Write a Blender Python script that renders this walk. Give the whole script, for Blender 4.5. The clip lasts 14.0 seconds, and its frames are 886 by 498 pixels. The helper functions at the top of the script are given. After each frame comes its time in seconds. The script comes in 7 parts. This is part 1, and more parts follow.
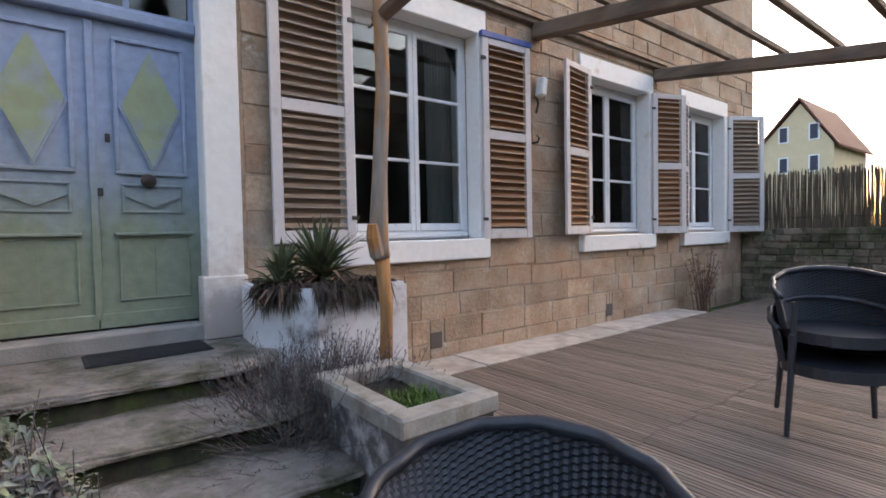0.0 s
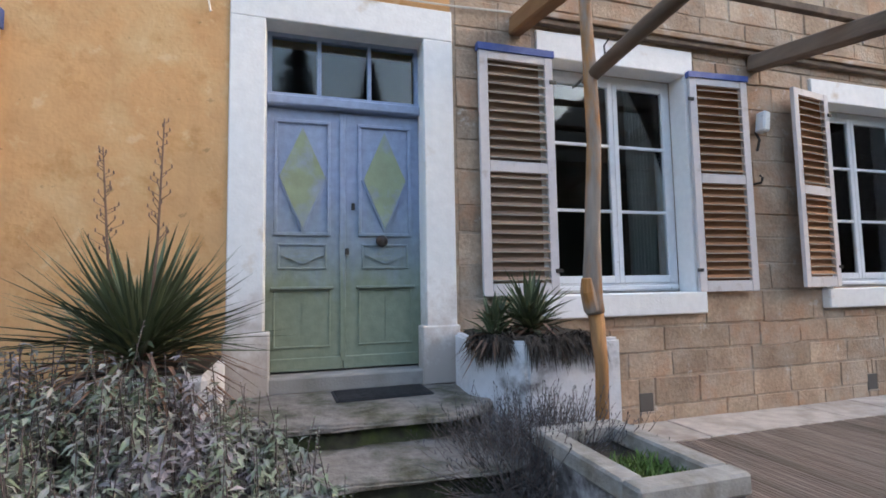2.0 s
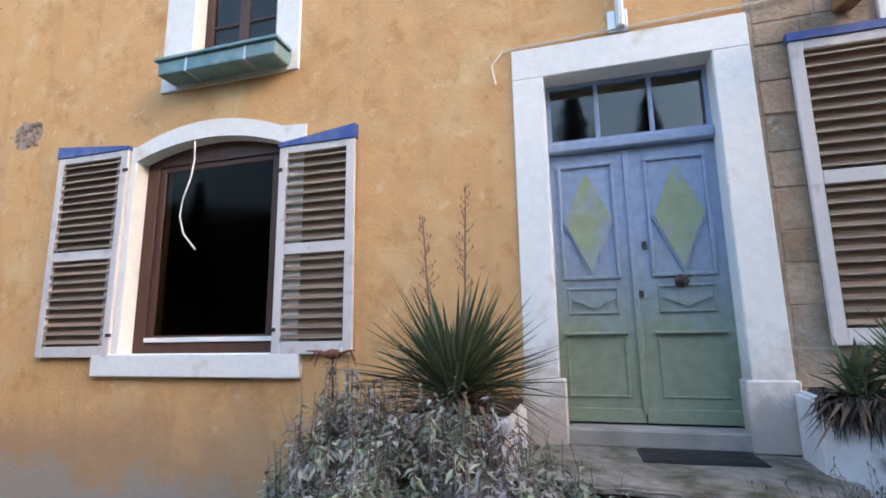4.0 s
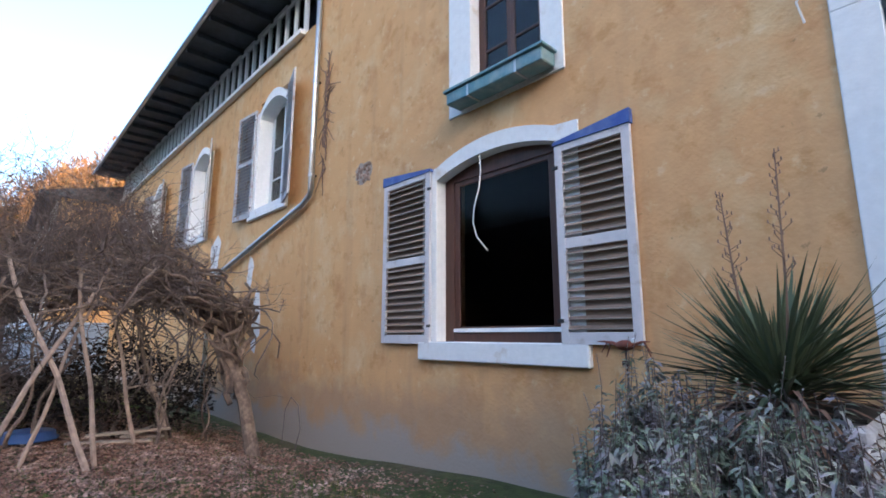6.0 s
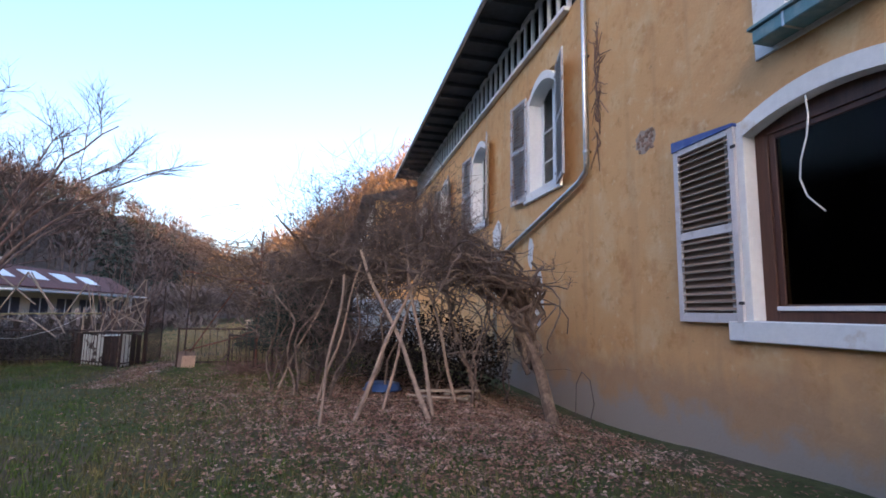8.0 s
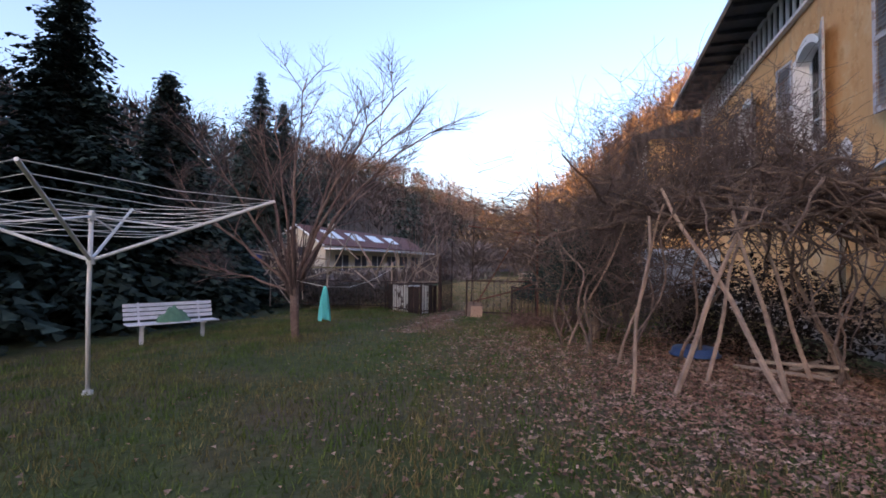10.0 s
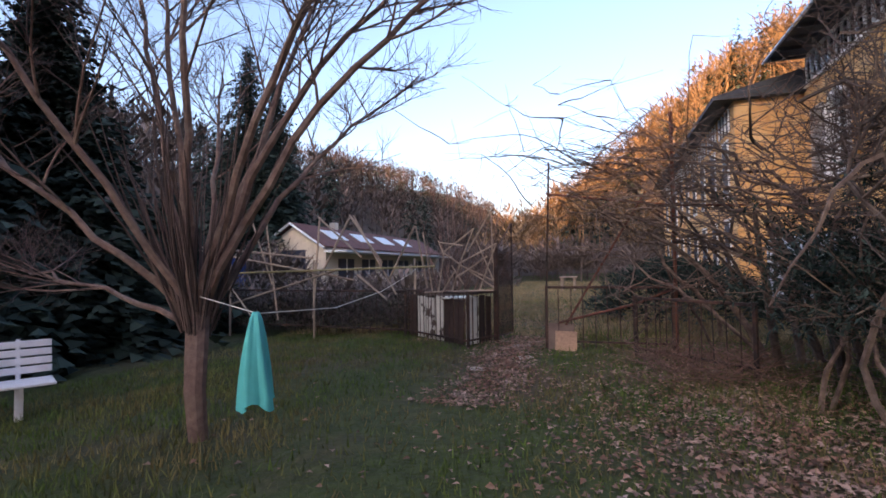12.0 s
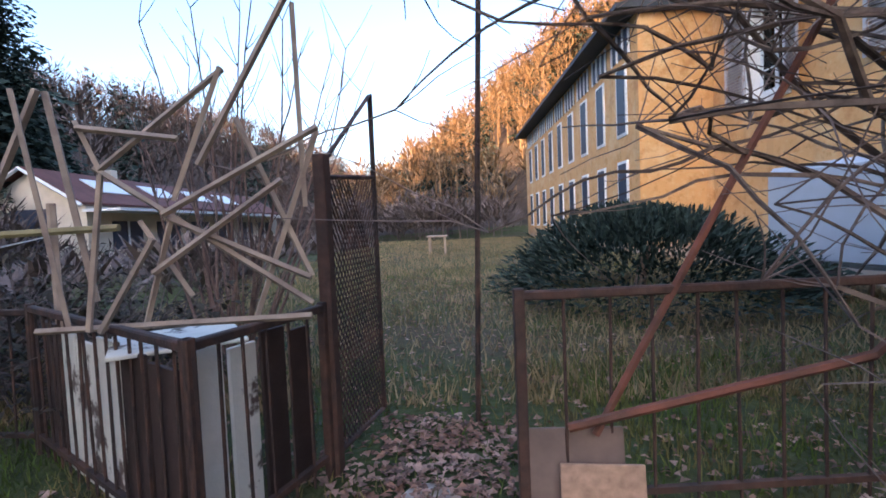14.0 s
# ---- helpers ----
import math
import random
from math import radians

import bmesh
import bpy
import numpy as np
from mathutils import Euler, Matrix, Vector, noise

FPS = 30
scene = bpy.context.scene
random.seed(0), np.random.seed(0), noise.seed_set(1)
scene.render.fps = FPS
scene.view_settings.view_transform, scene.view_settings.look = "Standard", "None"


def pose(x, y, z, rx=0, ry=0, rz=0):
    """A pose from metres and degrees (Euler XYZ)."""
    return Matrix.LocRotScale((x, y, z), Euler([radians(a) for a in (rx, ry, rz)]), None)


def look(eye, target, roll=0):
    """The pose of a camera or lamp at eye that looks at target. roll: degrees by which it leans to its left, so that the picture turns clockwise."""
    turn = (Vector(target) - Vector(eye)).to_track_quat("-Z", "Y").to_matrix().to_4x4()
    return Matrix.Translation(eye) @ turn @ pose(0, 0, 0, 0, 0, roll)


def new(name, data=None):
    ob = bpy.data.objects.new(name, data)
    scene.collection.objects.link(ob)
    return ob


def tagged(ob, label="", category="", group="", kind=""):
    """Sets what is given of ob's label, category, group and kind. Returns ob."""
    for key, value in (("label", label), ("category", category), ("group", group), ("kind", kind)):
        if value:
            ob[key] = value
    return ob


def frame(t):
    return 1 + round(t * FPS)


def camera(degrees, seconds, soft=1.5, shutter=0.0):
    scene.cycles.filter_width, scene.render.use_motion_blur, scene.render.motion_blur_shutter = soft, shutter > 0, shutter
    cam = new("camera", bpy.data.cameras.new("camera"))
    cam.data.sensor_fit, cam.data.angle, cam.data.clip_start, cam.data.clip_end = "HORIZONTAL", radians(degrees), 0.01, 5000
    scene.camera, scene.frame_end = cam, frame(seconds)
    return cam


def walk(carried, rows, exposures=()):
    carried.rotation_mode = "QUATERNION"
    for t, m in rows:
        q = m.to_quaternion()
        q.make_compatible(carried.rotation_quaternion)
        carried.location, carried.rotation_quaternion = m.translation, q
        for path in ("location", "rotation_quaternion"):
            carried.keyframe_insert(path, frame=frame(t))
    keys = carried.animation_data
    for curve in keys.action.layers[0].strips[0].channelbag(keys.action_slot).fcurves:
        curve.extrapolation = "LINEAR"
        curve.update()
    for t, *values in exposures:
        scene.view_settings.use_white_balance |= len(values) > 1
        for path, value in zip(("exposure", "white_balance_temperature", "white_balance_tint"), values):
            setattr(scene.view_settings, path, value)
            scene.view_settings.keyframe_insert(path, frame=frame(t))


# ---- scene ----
EXPOSURES = [(0.0, 2.80, 7600, 19), (2.0, 2.92, 7100, 15), (4.2, 3.10, 6700, 14), (6.3, 2.52, 5700, 13), (7.5, 2.25, 5850, 18), (9.2, 1.94, 6000, 24), (11.3, 1.92, 6500, 27), (12.5, 2.03, 6200, 22), (14.0, 2.36, 5800, 18)]
# seconds, x, y, z, yaw, pitch, roll
cam = camera(84.28, 14.0, soft=1.7)
ROWS = [
    (0.0, -0.191, -4.040, 1.432, -37.49, -1.81, 1.11),
    (0.5, -0.238, -4.041, 1.435, -32.41, -0.67, 0.89),
    (1.0, -0.279, -4.036, 1.437, -28.25, 0.70, 0.70),
    (1.5, -0.335, -4.024, 1.448, -23.90, 2.44, 0.54),
    (2.0, -0.403, -4.006, 1.466, -16.62, 4.36, 1.00),
    (2.5, -0.414, -3.968, 1.462, -6.70, 6.96, 1.08),
    (3.0, -0.391, -3.946, 1.452, 1.75, 8.85, 0.74),
    (3.5, -0.417, -3.941, 1.463, 8.59, 9.61, 0.57),
    (4.0, -0.435, -3.944, 1.466, 16.02, 10.17, 0.88),
    (4.2, -0.436, -3.943, 1.468, 20.10, 10.42, 1.08),
    (6.3, -0.515, -4.121, 1.400, 50.13, 9.78, -0.37),
    (6.5, -0.528, -4.160, 1.395, 52.13, 9.58, -0.57),
    (7.0, -0.544, -4.219, 1.406, 58.06, 8.88, -0.96),
    (7.5, -0.587, -4.293, 1.393, 65.94, 8.47, -0.82),
    (8.0, -0.616, -4.376, 1.392, 77.07, 7.26, -0.95),
    (8.5, -0.705, -4.395, 1.408, 89.09, 6.17, -0.79),
    (9.0, -0.762, -4.348, 1.427, 97.22, 5.17, -0.70),
    (9.2, -0.785, -4.349, 1.423, 100.32, 4.77, -0.71),
    (11.3, -4.347, -6.387, 1.182, 110.75, 1.06, -0.61),
    (11.5, -4.847, -6.569, 1.186, 110.83, 2.91, -0.66),
    (12.0, -6.142, -7.026, 1.171, 107.96, 2.29, 0.67),
    (12.5, -7.534, -7.389, 1.194, 108.78, 0.44, 1.38),
    (13.0, -8.813, -7.673, 1.171, 106.47, -1.91, 0.93),
    (13.5, -10.269, -7.806, 1.190, 98.21, -1.74, 1.07),
    (14.0, -11.545, -8.040, 1.161, 90.92, -2.92, 2.36),
]
walk(cam, [(t, pose(x, y, z, 90 + pitch, roll, yaw)) for t, x, y, z, yaw, pitch, roll in ROWS], EXPOSURES)

# ---- light: a low sun kept off the garden by an unseen added ridge, and the clear evening sky ----
SUN_ELEVATION, SUN_X, SUN_Y = 12.0, 0.954, -0.30
world = bpy.data.worlds.new("world")
scene.world = world
world.use_nodes = True
wn = world.node_tree.nodes
sky = wn.new("ShaderNodeTexSky")
sky.sky_type = "NISHITA"
sky.sun_disc = False
sky.sun_elevation = radians(SUN_ELEVATION)
sky.sun_rotation = math.atan2(SUN_X, SUN_Y)
sky.air_density, sky.dust_density, sky.ozone_density = 1.0, 3.2, 1.6
world.node_tree.links.new(sky.outputs[0], wn["Background"].inputs[0])
wn["Background"].inputs[1].default_value = 0.15
sun = new("sun", bpy.data.lights.new("sun", "SUN"))
sun.data.energy, sun.data.angle, sun.data.color = 5.0, radians(0.5), (1.0, 0.56, 0.22)
flat = math.cos(radians(SUN_ELEVATION))
sun.matrix_world = look((SUN_X * flat * 50, SUN_Y * flat * 50, math.sin(radians(SUN_ELEVATION)) * 50), (0, 0, 0))


# ---- helpers of this scene ----
def mat(name, base, rough=0.8, var=0.15, scale=8.0, bump=0.2, bscale=60.0, metal=0.0, second=None, mix_scale=1.5,
        mix_lo=0.45, mix_hi=0.65, spec=0.4, rand=0.0, island=False, stretch=(1, 1, 1), bdist=0.01):
    """A surface with variation at two scales: a broad mix of two colours and a fine grain with relief."""
    m = bpy.data.materials.new(name)
    m.use_nodes = True
    n, l = m.node_tree.nodes, m.node_tree.links
    b = n["Principled BSDF"]
    b.inputs["Roughness"].default_value = rough
    b.inputs["Metallic"].default_value = metal
    b.inputs["Specular IOR Level"].default_value = spec
    tc = n.new("ShaderNodeTexCoord")
    mp = n.new("ShaderNodeMapping")
    mp.inputs["Scale"].default_value = stretch
    l.new(tc.outputs["Object"], mp.inputs["Vector"])
    vec = mp.outputs["Vector"]
    big = n.new("ShaderNodeTexNoise")
    big.inputs["Scale"].default_value = mix_scale
    big.inputs["Detail"].default_value = 7
    big.inputs["Roughness"].default_value = 0.62
    l.new(vec, big.inputs["Vector"])
    ramp = n.new("ShaderNodeMapRange")
    ramp.inputs[1].default_value, ramp.inputs[2].default_value = mix_lo, mix_hi
    l.new(big.outputs["Fac"], ramp.inputs[0])
    two = n.new("ShaderNodeMix")
    two.data_type = "RGBA"
    two.inputs[6].default_value = (*base, 1)
    two.inputs[7].default_value = (*(second or [min(1, c * (1 - var)) for c in base]), 1)
    l.new(ramp.outputs[0], two.inputs[0])
    fine = n.new("ShaderNodeTexNoise")
    fine.inputs["Scale"].default_value = scale
    fine.inputs["Detail"].default_value = 5
    l.new(vec, fine.inputs["Vector"])
    val = n.new("ShaderNodeMapRange")
    val.inputs[1].default_value, val.inputs[2].default_value = 0.25, 0.75
    val.inputs[3].default_value, val.inputs[4].default_value = 1 - var, 1 + var
    l.new(fine.outputs["Fac"], val.inputs[0])
    hsv = n.new("ShaderNodeHueSaturation")
    l.new(two.outputs[2], hsv.inputs["Color"])
    out = val.outputs[0]
    if rand:
        src = n.new("ShaderNodeNewGeometry") if island else n.new("ShaderNodeObjectInfo")
        rr = n.new("ShaderNodeMapRange")
        rr.inputs[3].default_value, rr.inputs[4].default_value = 1 - rand, 1 + rand
        l.new(src.outputs["Random Per Island" if island else "Random"], rr.inputs[0])
        mul = n.new("ShaderNodeMath")
        mul.operation = "MULTIPLY"
        l.new(out, mul.inputs[0])
        l.new(rr.outputs[0], mul.inputs[1])
        out = mul.outputs[0]
    l.new(out, hsv.inputs["Value"])
    l.new(hsv.outputs[0], b.inputs["Base Color"])
    if bump:
        bn = n.new("ShaderNodeTexNoise")
        bn.inputs["Scale"].default_value = bscale
        bn.inputs["Detail"].default_value = 4
        l.new(vec, bn.inputs["Vector"])
        bp = n.new("ShaderNodeBump")
        bp.inputs["Strength"].default_value = bump
        bp.inputs["Distance"].default_value = bdist
        l.new(bn.outputs["Fac"], bp.inputs["Height"])
        l.new(bp.outputs[0], b.inputs["Normal"])
    return m


def glass_mat(name, tint=(0.9, 0.95, 0.95)):
    m = bpy.data.materials.new(name)
    m.use_nodes = True
    n, l = m.node_tree.nodes, m.node_tree.links
    n.remove(n["Principled BSDF"])
    a, t, g, f = (n.new("ShaderNodeMixShader"), n.new("ShaderNodeBsdfTransparent"), n.new("ShaderNodeBsdfGlossy"), n.new("ShaderNodeFresnel"))
    t.inputs[0].default_value = (*tint, 1)
    g.inputs["Roughness"].default_value = 0.02
    f.inputs[0].default_value = 1.48
    l.new(f.outputs[0], a.inputs[0])
    l.new(t.outputs[0], a.inputs[1])
    l.new(g.outputs[0], a.inputs[2])
    l.new(a.outputs[0], n["Material Output"].inputs[0])
    return m


def add_box(bm, x0, x1, y0, y1, z0, z1, bevel=0.0, m=None):
    vs = [bm.verts.new(p) for p in ((x0, y0, z0), (x1, y0, z0), (x1, y1, z0), (x0, y1, z0), (x0, y0, z1), (x1, y0, z1), (x1, y1, z1), (x0, y1, z1))]
    fs = [bm.faces.new([vs[i] for i in q]) for q in ((3, 2, 1, 0), (4, 5, 6, 7), (0, 1, 5, 4), (1, 2, 6, 5), (2, 3, 7, 6), (3, 0, 4, 7))]
    if bevel:
        es = list({e for fc in fs for e in fc.edges})
        r = bmesh.ops.bevel(bm, geom=es, offset=bevel, segments=1, affect="EDGES", clamp_overlap=True)
        vs = list({v for v in vs if v.is_valid} | set(r["verts"]))
    if m is not None:
        bmesh.ops.transform(bm, matrix=m, verts=[v for v in vs if v.is_valid])
    return vs


def box(x0, x1, y0, y1, z0, z1, bevel=0.0, m=None):
    bm = bmesh.new()
    add_box(bm, x0, x1, y0, y1, z0, z1, bevel, m)
    return bm


def add_tube(bm, pts, radii, sides=6):
    """A tapered tube along points; radii one number or one a point."""
    pts = [Vector(p) for p in pts]
    if not hasattr(radii, "__len__"):
        radii = [radii] * len(pts)
    rings = []
    up = Vector((0.13, 0.31, 0.94))
    for i, p in enumerate(pts):
        d = (pts[min(i + 1, len(pts) - 1)] - pts[max(i - 1, 0)])
        if d.length < 1e-6:
            d = Vector((0, 0, 1))
        d.normalize()
        a = d.cross(up)
        if a.length < 0.05:
            a = d.cross(Vector((1, 0, 0)))
        a.normalize()
        b = d.cross(a)
        rings.append([bm.verts.new(p + (a * math.cos(2 * math.pi * k / sides) + b * math.sin(2 * math.pi * k / sides)) * radii[i]) for k in range(sides)])
    for r, q in zip(rings, rings[1:]):
        for k in range(sides):
            bm.faces.new((r[k], r[(k + 1) % sides], q[(k + 1) % sides], q[k]))
    if sides > 2:
        bm.faces.new(rings[0][::-1])
        bm.faces.new(rings[-1])


def tube(pts, radii, sides=6):
    bm = bmesh.new()
    add_tube(bm, pts, radii, sides)
    return bm


def add_prism(bm, outline, y0, y1):
    """A slab from an outline of (x, z) pairs, from y0 to y1."""
    a = [bm.verts.new((x, y0, z)) for x, z in outline]
    b = [bm.verts.new((x, y1, z)) for x, z in outline]
    n = len(a)
    bm.faces.new(a)
    bm.faces.new(b[::-1])
    for i in range(n):
        bm.faces.new((a[i], b[i], b[(i + 1) % n], a[(i + 1) % n]))
    bmesh.ops.recalc_face_normals(bm, faces=bm.faces)


def mesh_of(name, bm, material, smooth=False):
    me = bpy.data.meshes.new(name)
    if smooth:
        for fc in bm.faces:
            fc.smooth = True
    bm.to_mesh(me)
    bm.free()
    me.materials.append(material)
    return me


def part(name, bm, material, parent=None, label="", smooth=False):
    ob = new(name, mesh_of(name, bm, material, smooth))
    if parent is not None:
        ob.parent = parent
    return tagged(ob, label) if label else ob


def thing(name, label, category, at=(0, 0, 0), rz=0.0, group="", kind=""):
    ob = new(name)
    ob.empty_display_size = 0.1
    ob.matrix_basis = pose(*at, 0, 0, rz)
    return tagged(ob, label, category, group, kind)


def structure(name, bm, material, label, category, smooth=False):
    return tagged(part(name, bm, material, None, "", smooth), label, category, "", "structure")


def smoothstep(a, b, x):
    t = min(1, max(0, (x - a) / (b - a)))
    return t * t * (3 - 2 * t)


def ground_z(x, y):
    """Lawn level; it falls along the foot of the house towards the wing."""
    z = -0.36 * smoothstep(2.6, 8.5, -x) * smoothstep(-2.6, -0.2, y)
    z += 0.04 * noise.noise(Vector((x * 0.25, y * 0.25, 0)))
    z += 0.015 * noise.noise(Vector((x * 1.3, y * 1.3, 4)))
    return z


# ---- materials ----
MORTAR = mat("lime_mortar", (0.40, 0.325, 0.265), 0.95, 0.15, 20, 0.5, 50)
# rooms and vent holes: their lack of light is put into this dark colour
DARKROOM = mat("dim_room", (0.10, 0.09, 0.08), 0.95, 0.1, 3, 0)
GLASS = glass_mat("window_glass")
CONCRETE = mat("worn_concrete", (0.34, 0.32, 0.30), 0.9, 0.18, 10, 0.4, 60, second=(0.20, 0.19, 0.17), mix_scale=2.5)
DARKWOOD = mat("dark_beam_wood", (0.12, 0.085, 0.065), 0.8, 0.25, 8, 0.3, 30)
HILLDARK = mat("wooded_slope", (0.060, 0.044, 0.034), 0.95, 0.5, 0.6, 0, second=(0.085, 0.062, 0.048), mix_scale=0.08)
ROOFDARK = mat("eave_board", (0.05, 0.055, 0.065), 0.7, 0.2, 8, 0.1, 40)


# ---- more materials ----
def door_paint(name):
    """Old blue paint over green: the green comes through more and more towards the foot of the leaves."""
    m = mat(name, (0.30, 0.36, 0.52), 0.5, 0.13, 16, 0.2, 50)
    n, l = m.node_tree.nodes, m.node_tree.links
    two = [k for k in n if k.bl_idname == "ShaderNodeMix"][0]
    two.inputs[6].default_value = (0.275, 0.345, 0.49, 1)
    two.inputs[7].default_value = (0.228, 0.268, 0.195, 1)
    geo = n.new("ShaderNodeNewGeometry")
    sep = n.new("ShaderNodeSeparateXYZ")
    l.new(geo.outputs["Position"], sep.inputs[0])
    wob = n.new("ShaderNodeTexNoise")
    wob.inputs["Scale"].default_value = 5
    wob.inputs["Detail"].default_value = 6
    add = n.new("ShaderNodeMath")
    add.operation = "MULTIPLY_ADD"
    l.new(wob.outputs["Fac"], add.inputs[0])
    add.inputs[1].default_value = 0.9
    l.new(sep.outputs["Z"], add.inputs[2])
    mr = n.new("ShaderNodeMapRange")
    mr.inputs[1].default_value, mr.inputs[2].default_value = 2.75, 1.85
    l.new(add.outputs[0], mr.inputs[0])
    l.new(mr.outputs[0], two.inputs[0])
    return m


def wall_render(name):
    """Ochre lime render with pale and rusty patches, and damp grey plaster showing along the foot of the wall."""
    m = mat(name, (0.66, 0.39, 0.185), 0.92, 0.09, 4, 0.45, 26, second=(0.60, 0.31, 0.13), mix_scale=0.55, mix_lo=0.40, mix_hi=0.78, bdist=0.012)
    n, l = m.node_tree.nodes, m.node_tree.links
    b = n["Principled BSDF"]
    src = b.inputs["Base Color"].links[0].from_socket
    geo = n.new("ShaderNodeNewGeometry")
    sep = n.new("ShaderNodeSeparateXYZ")
    l.new(geo.outputs["Position"], sep.inputs[0])

    def layer(src, colour, fac):
        mx = n.new("ShaderNodeMix")
        mx.data_type = "RGBA"
        l.new(src, mx.inputs[6])
        mx.inputs[7].default_value = (*colour, 1)
        l.new(fac, mx.inputs[0])
        return mx.outputs[2]

    def spots(scale, lo, hi, detail=6, top=1.0):
        t = n.new("ShaderNodeTexNoise")
        t.inputs["Scale"].default_value = scale
        t.inputs["Detail"].default_value = detail
        t.inputs["Roughness"].default_value = 0.65
        l.new(geo.outputs["Position"], t.inputs["Vector"])
        r = n.new("ShaderNodeMapRange")
        r.inputs[1].default_value, r.inputs[2].default_value, r.inputs[4].default_value = lo, hi, top
        l.new(t.outputs["Fac"], r.inputs[0])
        return t, r.outputs[0]

    # more orange towards the west, and lightened in colour to offset the shade there
    west = n.new("ShaderNodeMapRange")
    west.inputs[1].default_value, west.inputs[2].default_value, west.inputs[4].default_value = -3.5, -8.0, 0.75
    l.new(sep.outputs["X"], west.inputs[0])
    src = layer(src, (0.67, 0.385, 0.16), west.outputs[0])
    _, pale = spots(1.1, 0.50, 0.66, top=0.8)
    src = layer(src, (0.70, 0.50, 0.27), pale)
    _, rust = spots(1.7, 0.55, 0.72, top=0.75)
    src = layer(src, (0.47, 0.215, 0.075), rust)
    _, blotch = spots(3.3, 0.55, 0.64, 8, 0.55)
    src = layer(src, (0.50, 0.255, 0.085), blotch)
    _, worn = spots(5.5, 0.58, 0.66, 8, 0.5)
    src = layer(src, (0.74, 0.56, 0.33), worn)
    _, chips = spots(7.0, 0.66, 0.70, 4, 0.7)
    src = layer(src, (0.36, 0.22, 0.10), chips)
    run = n.new("ShaderNodeTexNoise")
    run.inputs["Scale"].default_value, run.inputs["Detail"].default_value = 1.0, 7
    stretch_run = n.new("ShaderNodeMapping")
    stretch_run.inputs["Scale"].default_value = (3.2, 3.2, 0.22)
    l.new(geo.outputs["Position"], stretch_run.inputs["Vector"])
    l.new(stretch_run.outputs[0], run.inputs["Vector"])
    runs = n.new("ShaderNodeMapRange")
    runs.inputs[1].default_value, runs.inputs[2].default_value, runs.inputs[4].default_value = 0.56, 0.76, 0.5
    l.new(run.outputs["Fac"], runs.inputs[0])
    src = layer(src, (0.43, 0.25, 0.12), runs.outputs[0])
    t, _ = spots(1.6, 0.3, 0.7)
    h = n.new("ShaderNodeMath")
    h.operation = "MULTIPLY_ADD"
    l.new(t.outputs["Fac"], h.inputs[0])
    h.inputs[1].default_value = -1.3
    l.new(sep.outputs["Z"], h.inputs[2])
    for colour, hi, lo, top in (((0.40, 0.255, 0.155), 0.32, -0.20, 0.75), ((0.36, 0.31, 0.275), -0.34, -0.62, 0.9)):
        r = n.new("ShaderNodeMapRange")
        r.inputs[1].default_value, r.inputs[2].default_value, r.inputs[4].default_value = hi, lo, top
        l.new(h.outputs[0], r.inputs[0])
        src = layer(src, colour, r.outputs[0])
    l.new(src, b.inputs["Base Color"])
    return m


def paint_peel(name, base, under, lo=0.58, hi=0.62, scale=9, rough=0.7):
    return mat(name, base, rough, 0.05, 14, 0.25, 40, second=under, mix_scale=scale, mix_lo=lo, mix_hi=hi)


# grey tint and low index stand in for a pane that reflects dark trees
GLASS_DIM = glass_mat("weak_reflection_glass", (0.6, 0.6, 0.6))
GLASS_DIM.node_tree.nodes["Fresnel"].inputs[0].default_value = 1.14
RENDER = wall_render("ochre_lime_render")
DOORPAINT = door_paint("blue_over_green_door_paint")
DIAMOND = mat("faded_green_paint", (0.28, 0.335, 0.215), 0.6, 0.12, 8, 0.15, 40, second=(0.29, 0.345, 0.43), mix_scale=2.5, mix_lo=0.46, mix_hi=0.60)
SURROUND = paint_peel("limewash_on_stone", (0.80, 0.79, 0.78), (0.60, 0.50, 0.40), 0.60, 0.72, 2.2)
DOORTRIM = SURROUND.copy()
DOORTRIM.name = "stained_limewash"
dn, dl = DOORTRIM.node_tree.nodes, DOORTRIM.node_tree.links
dsrc = dn["Principled BSDF"].inputs["Base Color"].links[0].from_socket
dgeo, dsep, dnoise, dadd, dmap, dmix = (dn.new(k) for k in ("ShaderNodeNewGeometry", "ShaderNodeSeparateXYZ", "ShaderNodeTexNoise", "ShaderNodeMath", "ShaderNodeMapRange", "ShaderNodeMix"))
dnoise.inputs["Scale"].default_value, dnoise.inputs["Detail"].default_value, dnoise.inputs["Roughness"].default_value = 6, 8, 0.7
dl.new(dgeo.outputs["Position"], dnoise.inputs["Vector"])
dl.new(dgeo.outputs["Position"], dsep.inputs[0])
dadd.operation = "MULTIPLY_ADD"
dadd.inputs[1].default_value = -1.5
dl.new(dnoise.outputs["Fac"], dadd.inputs[0])
dl.new(dsep.outputs["Z"], dadd.inputs[2])
dmap.inputs[1].default_value, dmap.inputs[2].default_value, dmap.inputs[4].default_value = 0.75, 0.15, 0.85
dl.new(dadd.outputs[0], dmap.inputs[0])
dmix.data_type = "RGBA"
dmix.inputs[7].default_value = (0.42, 0.35, 0.30, 1)
dl.new(dsrc, dmix.inputs[6])
dl.new(dmap.outputs[0], dmix.inputs[0])
dl.new(dmix.outputs[2], dn["Principled BSDF"].inputs["Base Color"])
REVEAL = paint_peel("flaking_limewash", (0.74, 0.74, 0.75), (0.52, 0.50, 0.47), 0.55, 0.66, 5)
SASH = paint_peel("white_sash_paint", (0.72, 0.74, 0.76), (0.50, 0.50, 0.48), 0.62, 0.70, 12)
